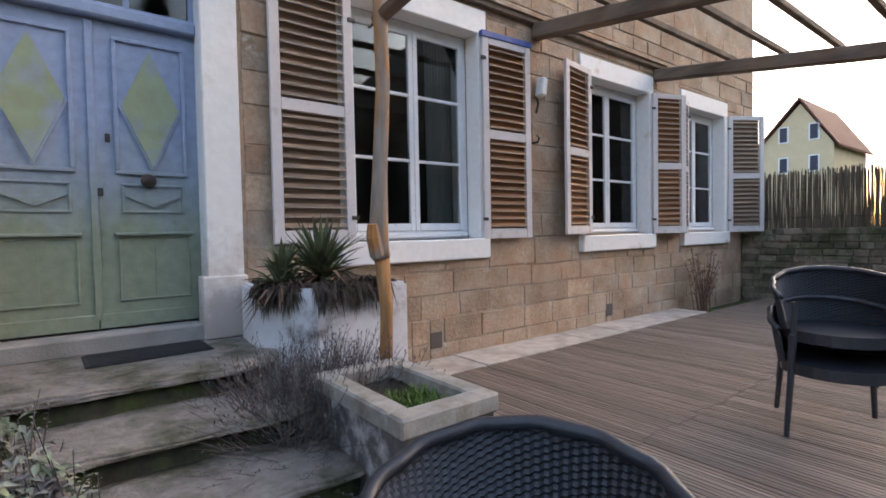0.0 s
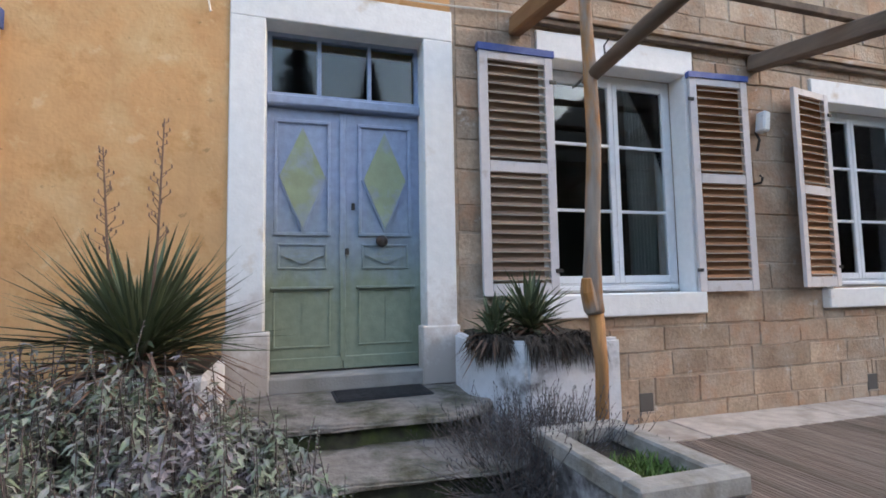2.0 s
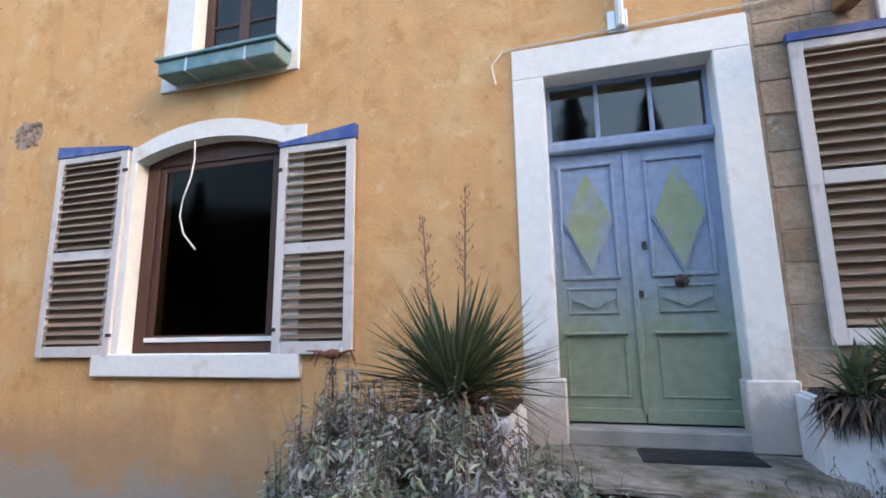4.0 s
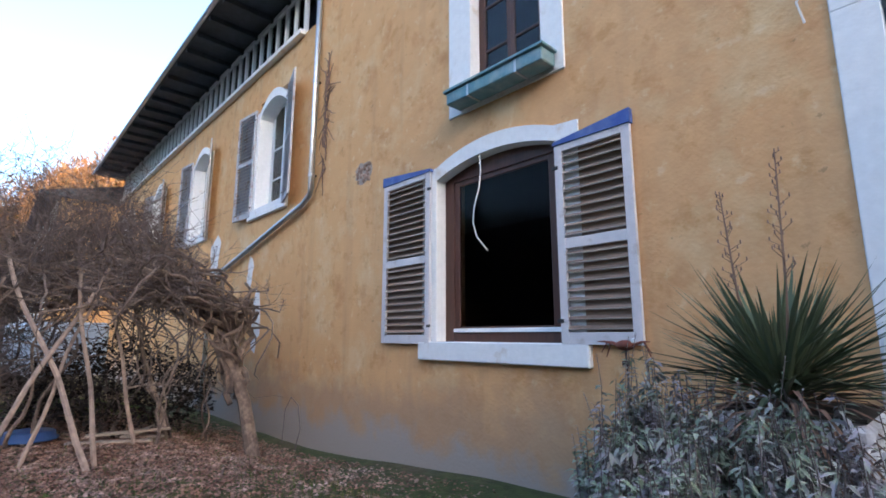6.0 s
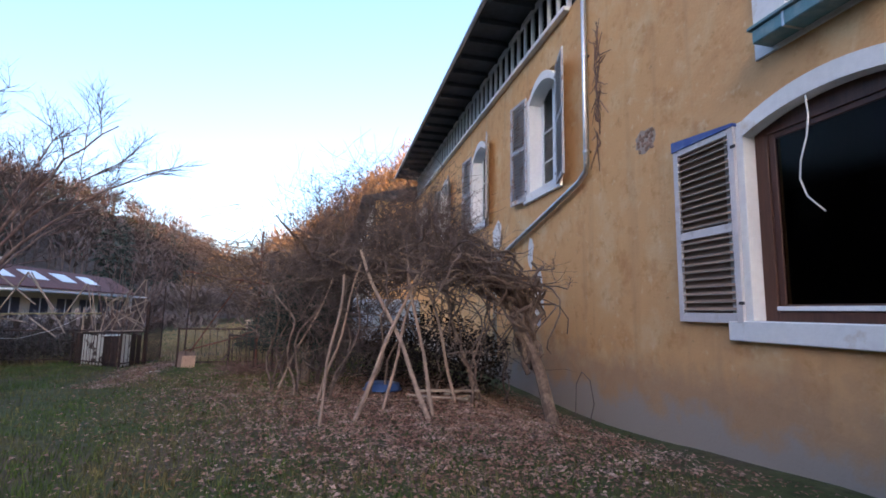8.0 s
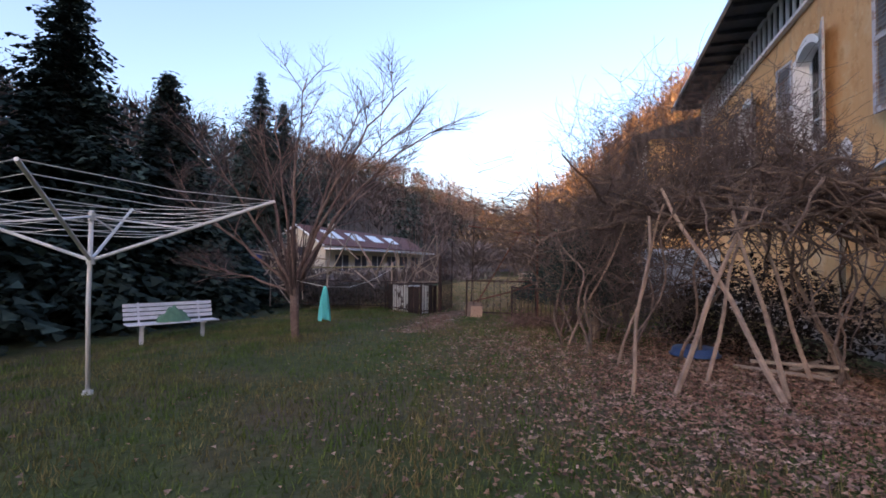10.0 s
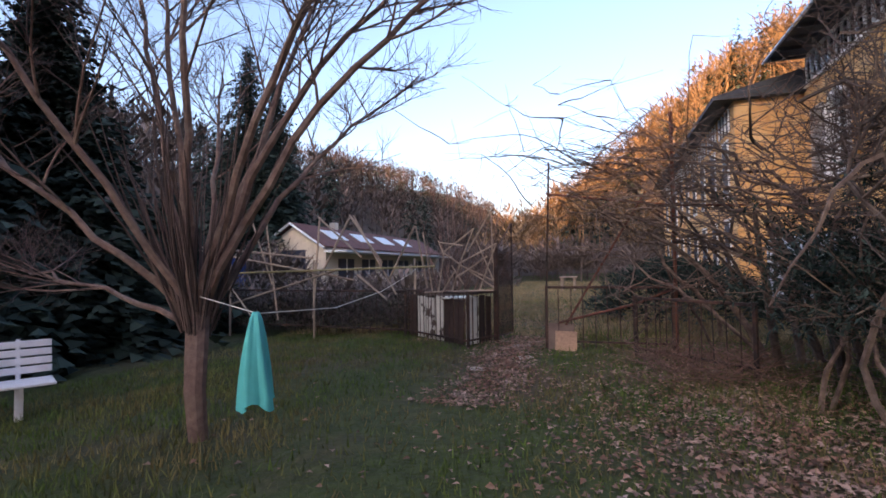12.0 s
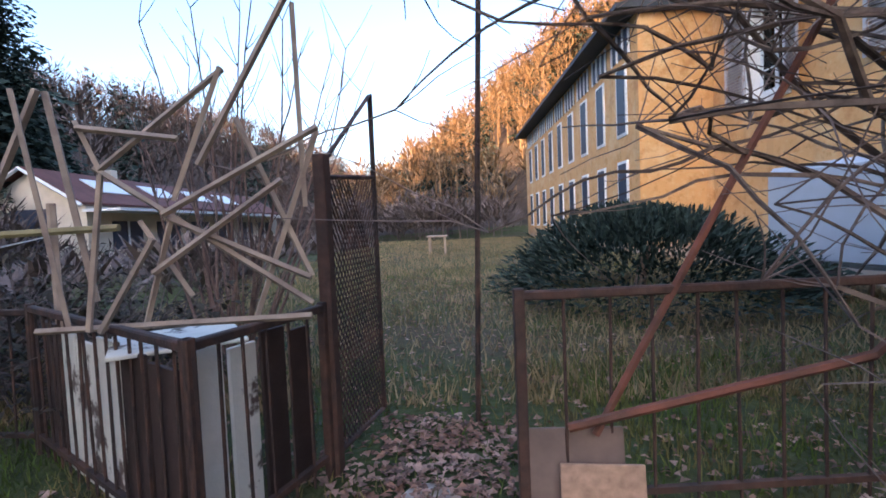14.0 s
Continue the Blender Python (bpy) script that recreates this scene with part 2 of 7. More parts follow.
SHUT_A = paint_peel("grey_white_shutter_paint", (0.62, 0.58, 0.58), (0.48, 0.43, 0.41), 0.58, 0.70, 7)
SLAT_FACE = mat("bare_brown_slat", (0.27, 0.185, 0.135), 0.8, 0.2, 16, 0.2, 50, rand=0.2, stretch=(0.4, 4, 4))
# pale paint on slat edges, with the light they catch put into the colour
SLAT_EDGE = mat("lit_slat_edge", (0.64, 0.59, 0.53), 0.75, 0.1, 16, 0.1, 40)
SLAT_RUST = mat("orange_brown_slat", (0.33, 0.165, 0.085), 0.8, 0.2, 16, 0.2, 50, rand=0.2, stretch=(0.4, 4, 4))
CAP = mat("blue_zinc_cap", (0.045, 0.085, 0.30), 0.5, 0.15, 10, 0.15, 30, second=(0.10, 0.14, 0.30), mix_scale=5)
IRON = mat("black_iron", (0.025, 0.022, 0.02), 0.6, 0.3, 30, 0.3, 90, second=(0.09, 0.04, 0.02), mix_scale=9, mix_lo=0.55, mix_hi=0.75, spec=0.5)
BROWNFRAME = mat("brown_stained_frame", (0.085, 0.035, 0.022), 0.5, 0.2, 10, 0.15, 60, stretch=(4, 4, 0.4))
ZINC = mat("zinc_pipe", (0.52, 0.54, 0.56), 0.38, 0.1, 8, 0.05, 30, metal=0.85)
TEAL = mat("teal_zinc_box", (0.13, 0.27, 0.31), 0.6, 0.15, 9, 0.1, 40, second=(0.24, 0.33, 0.35), mix_scale=4)
BEAM = mat("weathered_beam", (0.19, 0.135, 0.10), 0.85, 0.25, 9, 0.4, 30, second=(0.10, 0.075, 0.06), mix_scale=3, stretch=(1, 0.25, 1))
BEAMNEW = mat("orange_beam_wood", (0.30, 0.15, 0.065), 0.8, 0.2, 9, 0.3, 30, stretch=(1, 0.3, 1))
POLEWOOD = mat("stripped_pole", (0.30, 0.24, 0.20), 0.8, 0.25, 7, 0.4, 30, second=(0.44, 0.20, 0.065), mix_scale=1.6, mix_lo=0.47, mix_hi=0.58, stretch=(3, 3, 0.6))
POLEFOOT = mat("orange_stripped_wood", (0.46, 0.215, 0.075), 0.8, 0.25, 9, 0.4, 40, second=(0.30, 0.16, 0.08), mix_scale=3, stretch=(4, 4, 0.6))
MOSSWALL = mat("mossy_rubble", (0.20, 0.165, 0.13), 0.95, 0.3, 14, 0.6, 40, second=(0.075, 0.080, 0.045), mix_scale=3, mix_lo=0.42, mix_hi=0.6, rand=0.35)
MOSSY = mat("mossy_step", (0.26, 0.23, 0.205), 0.92, 0.28, 14, 0.7, 45, second=(0.085, 0.082, 0.05), mix_scale=2.6, mix_lo=0.48, mix_hi=0.64, bdist=0.02)
# risers: moss, with the shadow under the treads put into the near-black colour
MOSS_SHADE = mat("shaded_mossy_riser", (0.055, 0.055, 0.04), 0.95, 0.4, 12, 0.6, 40, second=(0.06, 0.085, 0.02), mix_scale=3)
LICHEN = mat("lichened_cast_stone", (0.42, 0.40, 0.40), 0.92, 0.2, 14, 0.5, 50, second=(0.115, 0.105, 0.105), mix_scale=4.5, mix_lo=0.37, mix_hi=0.50)
RIMSTONE = mat("planter_rim", (0.33, 0.31, 0.285), 0.92, 0.2, 16, 0.5, 50, second=(0.22, 0.20, 0.17), mix_scale=5)
WHITEPLANTER = mat("white_limed_planter", (0.68, 0.67, 0.69), 0.85, 0.1, 9, 0.3, 40, second=(0.20, 0.18, 0.17), mix_scale=2.4, mix_lo=0.54, mix_hi=0.66)
SLAB = mat("pale_paving", (0.46, 0.41, 0.37), 0.9, 0.2, 8, 0.4, 50, second=(0.34, 0.29, 0.25), mix_scale=2.5, rand=0.12)
RUBBER = mat("rubber_mat", (0.035, 0.035, 0.038), 0.85, 0.3, 20, 0.5, 70)
TIN = mat("rusty_flashing", (0.28, 0.17, 0.10), 0.7, 0.3, 7, 0.2, 40, second=(0.36, 0.30, 0.26), mix_scale=3)
BLUEWINDOW = mat("dark_window_back", (0.03, 0.04, 0.07), 0.5, 0.1, 5, 0)
RUBBLE = mat("exposed_rubble", (0.34, 0.22, 0.16), 0.95, 0.3, 14, 0.5, 40, rand=0.3)
SOIL = mat("dark_soil", (0.045, 0.035, 0.025), 0.95, 0.4, 20, 0.6, 40)
CABLE = mat("white_cable", (0.75, 0.72, 0.66), 0.6, 0.1, 20, 0)
CURTAIN = mat("grey_curtain", (0.34, 0.33, 0.32), 0.9, 0.15, 14, 0.2, 30, stretch=(6, 6, 0.3))


# ---- house walls ----
def wall_with_holes(x0, x1, z0, z1, y0, y1, holes):
    bm = bmesh.new()
    xs = sorted({x0, x1, *[h[0] for h in holes], *[h[1] for h in holes]})
    for a, b in zip(xs, xs[1:]):
        z = z0
        for h in sorted([h for h in holes if h[0] <= a and h[1] >= b], key=lambda h: h[2]):
            add_box(bm, a, b, y0, y1, z, h[2])
            z = h[3]
        add_box(bm, a, b, y0, y1, z, z1)
    bmesh.ops.remove_doubles(bm, verts=bm.verts, dist=0.0005)
    inner = [f for f in bm.faces if f.calc_area() > 0 and any(g is not f and g.verts[:] and set(g.verts) == set(f.verts) for e in f.edges for g in e.link_faces)]
    bmesh.ops.delete(bm, geom=inner, context="FACES")
    bmesh.ops.recalc_face_normals(bm, faces=bm.faces)
    return bm


WING = [-10.22, -14.87, -19.52, -24.17]
wing_holes = [(c - 0.72, c + 0.72, 4.08, 6.60) for c in WING]
structure("wall_south_render", wall_with_holes(-26.6, 0.90, -0.7, 7.40, 0, 0.5,
          [(-4.97, -3.16, 1.34, 3.56), (-4.36, -3.28, 4.36, 6.30), (-0.66, 0.66, 0.76, 3.64)] + wing_holes), RENDER,
          "ochre lime-rendered house wall with patches and damp grey foot", "wall")
structure("wall_south_upper", box(-8.35, 0.90, 0, 0.5, 7.40, 10.2), RENDER, "ochre rendered upper wall of the house", "wall")
STONE_HOLES = [(1.86, 3.44, 1.36, 3.66), (5.28, 6.92, 1.38, 3.56), (7.95, 9.50, 1.38, 3.52)]
stone_wall = structure("wall_south_stone", wall_with_holes(0.90, 10.82, -0.3, 10.2, 0.012, 0.5, STONE_HOLES), MORTAR,
                       "sandstone block house wall with pale mortar joints", "wall")
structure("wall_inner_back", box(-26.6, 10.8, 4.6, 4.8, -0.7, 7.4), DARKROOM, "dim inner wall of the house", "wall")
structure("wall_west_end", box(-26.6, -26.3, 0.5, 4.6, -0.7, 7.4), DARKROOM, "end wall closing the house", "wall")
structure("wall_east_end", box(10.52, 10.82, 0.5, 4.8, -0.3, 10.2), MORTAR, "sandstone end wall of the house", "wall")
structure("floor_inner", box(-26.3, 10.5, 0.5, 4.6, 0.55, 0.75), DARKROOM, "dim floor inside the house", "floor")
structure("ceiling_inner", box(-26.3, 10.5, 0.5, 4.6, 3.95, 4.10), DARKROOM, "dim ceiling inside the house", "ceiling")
structure("roof_main", box(-8.35, 10.9, -0.35, 5.2, 10.2, 10.4), ROOFDARK, "dark boarded roof over the house", "roof")


# ---- surrounds ----
def frame_surround(name, x0, x1, z0, z1, ix0, ix1, iz1, label, proud=0.025, depth=0.20, material=SURROUND):
    """Painted stone bands round an opening with their reveals."""
    t = thing(name, label, "window surround", kind="structure")
    for nm, a, b, c, d in (("jamb", x0, ix0, z0, iz1), ("jamb", ix1, x1, z0, iz1), ("lintel", x0, x1, iz1, z1)):
        part(nm, box(a, b, -proud, depth, c, d, 0.008), material, t)
    return t


ds = frame_surround("trim_door", -0.91, 0.91, 0.66, 3.905, -0.645, 0.645, 3.625, "white limewashed stone door surround", 0.02, 0.30, DOORTRIM)
for s in (-1, 1):
    part("plinth_block", box(min(s * 0.60, s * 0.93), max(s * 0.60, s * 0.93), -0.045, 0.12, 0.66, 1.14, 0.01), DOORTRIM, ds)
part("threshold", box(-0.645, 0.645, -0.02, 0.42, 0.66, 0.785, 0.012), CONCRETE, ds, "worn stone threshold")
for nm, x0, x1, ix0, ix1, top in (("trim_window_1", 1.74, 3.54, 1.90, 3.42, 3.60), ("trim_window_2", 5.20, 7.00, 5.32, 6.88, 3.50), ("trim_window_3", 7.86, 9.58, 7.98, 9.46, 3.47)):
    s = frame_surround(nm, x0, x1, 1.37, top + 0.26, ix0, ix1, top, "white limewashed window surround on sandstone")
    part("sill", box(x0 - 0.02, x1 - 0.02, -0.075, 0.20, 1.155, 1.37, 0.012), SURROUND, s)


def arc(cx, half, z_edge, rise, n=14, wide=0.0):
    """Points of a shallow arch from left to right."""
    return [(cx + (half + wide) * (2 * i / n - 1), z_edge + rise * (1 - (2 * i / n - 1) ** 2)) for i in range(n + 1)]


def arched_surround(name, cx, half, z0, z_edge, rise, band, label, depth=0.22, sill=True):
    t = thing(name, label, "window surround", kind="structure")
    for s in (-1, 1):
        a, b = sorted((cx + s * half, cx + s * (half + band)))
        part("jamb", box(a, b, -0.025, depth, z0, z_edge, 0.008), SURROUND, t)
    bm = bmesh.new()
    low = arc(cx, half, z_edge, rise)
    top = arc(cx, half, z_edge + band * 0.62, rise * 1.15)
    add_prism(bm, [(cx - half - band, z_edge)] + low + [(cx + half + band, z_edge), (cx + half + band, z_edge + band * 0.55)] + top[::-1] + [(cx - half - band, z_edge + band * 0.55)], -0.025, depth)
    part("arch", bm, SURROUND, t)
    if sill:
        part("sill", box(cx - half - band - 0.03, cx + half + band + 0.03, -0.07, depth, z0 - 0.22, z0, 0.012), SURROUND, t)
    return t


arched_surround("trim_arched_window", -4.065, 0.89, 1.345, 3.37, 0.16, 0.27, "white limewashed arched window surround")
for c in WING:
    arched_surround("trim_wing_window", c, 0.66, 4.10, 6.22, 0.28, 0.25, "pale weathered arched window surround", 0.30)
s = frame_surround("trim_upper_window", -4.73, -3.02, 4.12, 6.55, -4.34, -3.30, 6.25, "white limewashed upper window surround")
part("sill", box(-4.34, -3.30, -0.025, 0.2, 4.12, 4.36), SURROUND, s)


# ---- front door ----
def moulding(bm, x0, x1, z0, z1, y, w, d):
    for a, b, c, e in ((x0, x1, z0, z0 + w), (x0, x1, z1 - w, z1), (x0, x0 + w, z0 + w, z1 - w), (x1 - w, x1, z0 + w, z1 - w)):
        add_box(bm, a, b, y - d, y, c, e, 0.004)


def diamond(cx, cz, hw, hh, y0, y1):
    bm = bmesh.new()
    add_prism(bm, [(cx - hw, cz), (cx, cz - hh), (cx + hw, cz), (cx, cz + hh)], y0, y1)
    return bm


door = thing("door_1", "closed blue and green panelled double front door", "door", kind="structure")
for s in (-1, 1):
    x0, x1 = (-0.645, -0.032) if s < 0 else (-0.026, 0.645)
    leaf = part("door_leaf", box(x0, x1, 0.205, 0.255, 0.80, 2.985, 0.004), DOORPAINT, door)
    px0, px1 = (-0.585, -0.13) if s < 0 else (0.10, 0.565)
    bm = bmesh.new()
    moulding(bm, px0, px1, 1.905, 2.885, 0.205, 0.028, 0.022)
    moulding(bm, px0 + 0.03, px1 - 0.03, 1.625, 1.84, 0.205, 0.018, 0.014)
    part("panel_moulding", bm, DOORPAINT, leaf)
    cx = (px0 + px1) / 2
    part("panel_diamond_border", diamond(cx, 2.395, 0.205, 0.47, 0.186, 0.206), DOORPAINT, leaf)
    part("panel_diamond", diamond(cx, 2.395, 0.185, 0.425, 0.176, 0.187), DIAMOND, leaf, "faded green raised diamond")
    bm = bmesh.new()
    add_prism(bm, [(cx - 0.17, 1.745), (cx, 1.665), (cx + 0.17, 1.745), (cx, 1.80)], 0.185, 0.206)
    part("small_panel", bm, DOORPAINT, leaf)
    part("weather_ledge", box(px0 - 0.02, px1 + 0.02, 0.165, 0.206, 1.46, 1.485, 0.006), DOORPAINT, leaf)
    bm = bmesh.new()
    moulding(bm, px0, px1, 0.985, 1.455, 0.205, 0.016, 0.012)
    add_box(bm, cx - 0.004, cx + 0.004, 0.199, 0.206, 1.0, 1.44)
    part("lower_panel", bm, DOORPAINT, leaf)
    part("kick_board", box(x0, x1, 0.185, 0.206, 0.80, 0.905, 0.006), DOORPAINT, leaf)
part("cover_strip", box(-0.055, -0.005, 0.185, 0.206, 0.86, 2.97, 0.006), DOORPAINT, door)
bm = bmesh.new()
bmesh.ops.create_uvsphere(bm, u_segments=12, v_segments=8, radius=0.052, matrix=pose(0.30, 0.16, 1.862) @ Matrix.Diagonal((1, 0.75, 1, 1)))
part("knob", bm, IRON, door, "dark round iron door knob", True)
part("keyhole_plate", box(0.045, 0.075, 0.188, 0.206, 2.13, 2.19, 0.004), IRON, door)
part("lock_plate", box(-0.012, 0.022, 0.175, 0.19, 1.745, 1.80, 0.004), IRON, door)
bm = bmesh.new()
add_box(bm, -0.645, 0.645, 0.13, 0.26, 2.99, 3.075, 0.012)
add_box(bm, -0.645, 0.645, 0.16, 0.26, 3.075, 3.10, 0.004)
for x in (-0.225, 0.205):
    add_box(bm, x - 0.018, x + 0.018, 0.19, 0.25, 3.10, 3.60, 0.004)
for a, b, c, d in ((-0.645, -0.61, 3.10, 3.625), (0.61, 0.645, 3.10, 3.625), (-0.61, 0.61, 3.59, 3.625)):
    add_box(bm, a, b, 0.19, 0.25, c, d)
part("transom_frame", bm, DOORPAINT, door)
for a, b in ((-0.61, -0.243), (-0.207, 0.187), (0.223, 0.61)):
    pane = part("transom_pane", box(a, b, 0.218, 0.224, 3.10, 3.59), GLASS, door)
    pane.visible_shadow = False


# ---- casement windows ----
def casement(name, x0, x1, z0, z1, y, bars, label, material=SASH, centre=0.0, curtain=False):
    """A two-leaf casement: outer frame, two sashes with glazing bars, one pane for each light."""
    t = thing(name, label, "window", kind="structure")
    bm = bmesh.new()
    for a, b, c, d in ((x0, x0 + 0.06, z0, z1), (x1 - 0.06, x1, z0, z1), (x0 + 0.06, x1 - 0.06, z1 - 0.07, z1), (x0 + 0.06, x1 - 0.06, z0, z0 + 0.09)):
        add_box(bm, a, b, y, y + 0.07, c, d, 0.004)
    part("window_frame", bm, material, t)
    part("drip_board", box(x0 + 0.03, x1 - 0.03, y - 0.05, y, z0 + 0.02, z0 + 0.07, 0.012), material, t)
    m = (x0 + x1) / 2 + centre
    for a, b in ((x0 + 0.062, m - 0.002), (m + 0.002, x1 - 0.062)):
        bm = bmesh.new()
        c, d = z0 + 0.092, z1 - 0.072
        for p, q, r, s in ((a, a + 0.055, c, d), (b - 0.055, b, c, d), (a + 0.055, b - 0.055, d - 0.06, d), (a + 0.055, b - 0.055, c, c + 0.075)):
            add_box(bm, p, q, y - 0.012, y + 0.035, r, s, 0.004)
        levels = [c + 0.075] + bars + [d - 0.06]
        for z in bars:
            add_box(bm, a + 0.055, b - 0.055, y - 0.006, y + 0.03, z - 0.015, z + 0.015, 0.003)
        sash = part("sash", bm, material, t)
        for lo, hi in zip(levels, levels[1:]):
            pane = part("pane", box(a + 0.05, b - 0.05, y + 0.010, y + 0.014, lo, hi), GLASS, sash)
            pane.visible_shadow = False
    if curtain:
        bm = bmesh.new()
        n = 40
        for a, b in ((x0 + 0.02, x0 + 0.20), (x1 - 0.40, x1 - 0.05)):
            up = [[bm.verts.new((a + (b - a) * i / n, y + 0.22 + 0.03 * math.sin(i * 1.3), z)) for i in range(n + 1)] for z in (z0, z1)]
            for i in range(n):
                bm.faces.new((up[0][i], up[0][i + 1], up[1][i + 1], up[1][i]))
        part("curtain", bm, CURTAIN, t, "grey net curtain drawn aside", True)
    return t


casement("window_1", 1.90, 3.42, 1.375, 3.60, 0.20, [2.19, 2.86], "white casement window with old wavy panes", centre=0.04, curtain=True)
casement("window_2", 5.32, 6.88, 1.375, 3.50, 0.20, [2.16, 2.80], "white casement window with old wavy panes", curtain=True)
casement("window_3", 7.98, 9.46, 1.375, 3.47, 0.20, [2.16, 2.80], "white casement window with old wavy panes")
casement("window_upper", -4.34, -3.30, 4.36, 6.25, 0.14, [4.9, 5.5], "small-paned upper window with brown bars", BROWNFRAME)
for c in WING:
    casement("window_wing", c - 0.66, c + 0.66, 4.10, 6.58, 0.28, [4.80, 5.50], "tall grey casement window in arched opening")
t = thing("window_arched", "brown-framed picture window with one dark pane", "window", kind="structure")
bm = bmesh.new()
for a, b, c, d in ((-4.955, -4.80, 1.345, 3.56), (-3.30, -3.175, 1.345, 3.56), (-4.80, -3.30, 3.33, 3.56), (-4.80, -3.30, 1.345, 1.44)):
    add_box(bm, a, b, 0.13, 0.20, c, d, 0.006)
part("window_frame", bm, BROWNFRAME, t)
bm = bmesh.new()
for a, b, c, d in ((-4.80, -4.72, 1.44, 3.33), (-3.38, -3.30, 1.44, 3.33), (-4.72, -3.38, 3.27, 3.33), (-4.72, -3.38, 1.44, 1.52)):
    add_box(bm, a, b, 0.15, 0.19, c, d, 0.006)
part("sash", bm, BROWNFRAME, t)
part("sash_rail", box(-4.80, -3.20, 0.115, 0.135, 1.455, 1.50, 0.004), SURROUND, t, "pale bottom rail")
pane = part("pane", box(-4.72, -3.38, 0.168, 0.174, 1.52, 3.27), GLASS_DIM, t)
pane.visible_shadow = False


# ---- louvred shutters ----
slat_meshes = {}


def slat_mesh(w, face):
    key = (round(w, 3), face.name)
    if key not in slat_meshes:
        bm = bmesh.new()
        add_box(bm, -w / 2, w / 2, -0.028, 0.028, -0.0055, 0.0055, 0, pose(0, 0, 0, 33, 0, 0))
        bm.faces.ensure_lookup_table()
        me = mesh_of("slat", bm, face)
        # only the front edge face takes the lighter, lit colour
        me.materials.append(SLAT_EDGE)
        me.polygons[2].material_index = 1
        slat_meshes[key] = me
    return slat_meshes[key]


def shutter(hinge_x, z0, w, h, side, label, slat=SLAT_FACE, angle=0.0, cap=0.0, wedge=0.0, mid=0.45, pitch=0.078, y=-0.03, material=None, top_rail=0.075):
    """A leaf hinged at hinge_x; side -1 lies towards smaller x. Angle: degrees that it stands off the wall."""
    material = material or SHUT_A
    t = thing("shutter", label, "shutter", (hinge_x, y, z0), 0, "louvred shutters on the house")
    t.matrix_basis = pose(hinge_x, y, z0, 0, 0, -angle * side if side > 0 else angle) @ Matrix.Identity(4)
    a, b = (0.0, w) if side > 0 else (-w, 0.0)
    st = 0.085
    for p, q in ((a, a + st), (b - st, b)):
        part("stile", box(p, q, -0.04, 0, 0, h, 0.004), material, t)
    zm = h * mid
    for p, q in ((0, 0.11), (zm, zm + 0.10), (h - top_rail, h)):
        part("rail", box(a + st, b - st, -0.038, -0.002, p, q, 0.004), material, t)
    for lo, hi in ((0.11, zm), (zm + 0.10, h - top_rail)):
        n = int((hi - lo) / pitch)
        for i in range(n):
            ob = new("slat", slat_mesh(w - 2 * st, slat))
            ob.parent = t
            ob.location = ((a + b) / 2, -0.020, lo + (hi - lo) * (i + 0.5) / n)
    part("backing", box(a + st, b - st, 0.006, 0.012, 0.1, h - 0.05), slat, t)
    if cap:
        bm = bmesh.new()
        out = [(a - 0.012, h), (b + 0.012, h), (b + 0.012, h + cap + (wedge if side > 0 else 0)), (a - 0.012, h + cap + (wedge if side < 0 else 0))]
        add_prism(bm, out, -0.052, 0.012)
        part("cap", bm, CAP, t, "blue zinc cap strip")
    for z in (0.20, h - 0.25):
        hx = -0.03 * side
        part("hinge", box(min(hx, hx + side * 0.07), max(hx, hx + side * 0.07), -0.052, -0.038, z, z + 0.035, 0.003), IRON, t)
    return t


shutter(1.875, 1.37, 0.735, 2.20, -1, "grey-white louvred shutter with blue cap, folded open", cap=0.065, mid=0.50)
shutter(3.445, 1.365, 0.715, 2.20, 1, "grey-white louvred shutter with brown slats and blue cap", SLAT_RUST, cap=0.06, mid=0.50, angle=3)
shutter(5.36, 1.39, 0.66, 2.16, -1, "pale louvred shutter with orange-brown slats, folded open", SLAT_RUST, mid=0.46, angle=9, y=-0.04)
shutter(6.93, 1.37, 0.62, 2.13, 1, "pale louvred shutter with brown slats, folded open", SLAT_RUST, mid=0.46, angle=20)
shutter(7.98, 1.37, 0.60, 2.13, -1, "pale louvred shutter with orange-brown slats, half open", SLAT_RUST, mid=0.46, angle=16, y=-0.05)
shutter(9.56, 1.36, 0.70, 2.13, 1, "grey-white louvred shutter standing off the wall", mid=0.46, angle=32)
shutter(-5.04, 1.315, 0.985, 2.19, -1, "grey louvred shutter with blue wedge cap, folded open", cap=0.035, wedge=0.10, mid=0.46, pitch=0.082)
shutter(-3.155, 1.335, 0.79, 1.955, 1, "grey louvred shutter with blue wedge cap, folded open", cap=0.035, wedge=0.10, mid=0.46, pitch=0.082)
WORN = paint_peel("worn_grey_shutter", (0.44, 0.43, 0.45), (0.33, 0.24, 0.20), 0.52, 0.60, 5)
for c in WING:
    shutter(c + 0.78, 3.96, 0.80, 2.50, 1, "worn grey plank shutter with peeling paint", WORN, 17, mid=0.5, material=WORN)
    shutter(c - 0.78, 3.96, 0.80, 2.50, -1, "worn grey plank shutter with peeling paint", WORN, 6, mid=0.5, material=WORN)


# ---- wing: clerestory and eaves ----
clere = thing("clerestory", "row of attic lights under the wing's eaves", "window", kind="structure")
part("sill_board", box(-26.3, -8.9, -0.13, 0.1, 7.36, 7.46, 0.01), SURROUND, clere)
for i in range(40):
    x = -8.95 - i * 0.445
    part("post", box(x - 0.035, x + 0.035, -0.02, 0.06, 7.46, 8.42), SASH, clere)
part("head", box(-26.3, -8.9, -0.03, 0.08, 8.42, 8.52), SASH, clere)
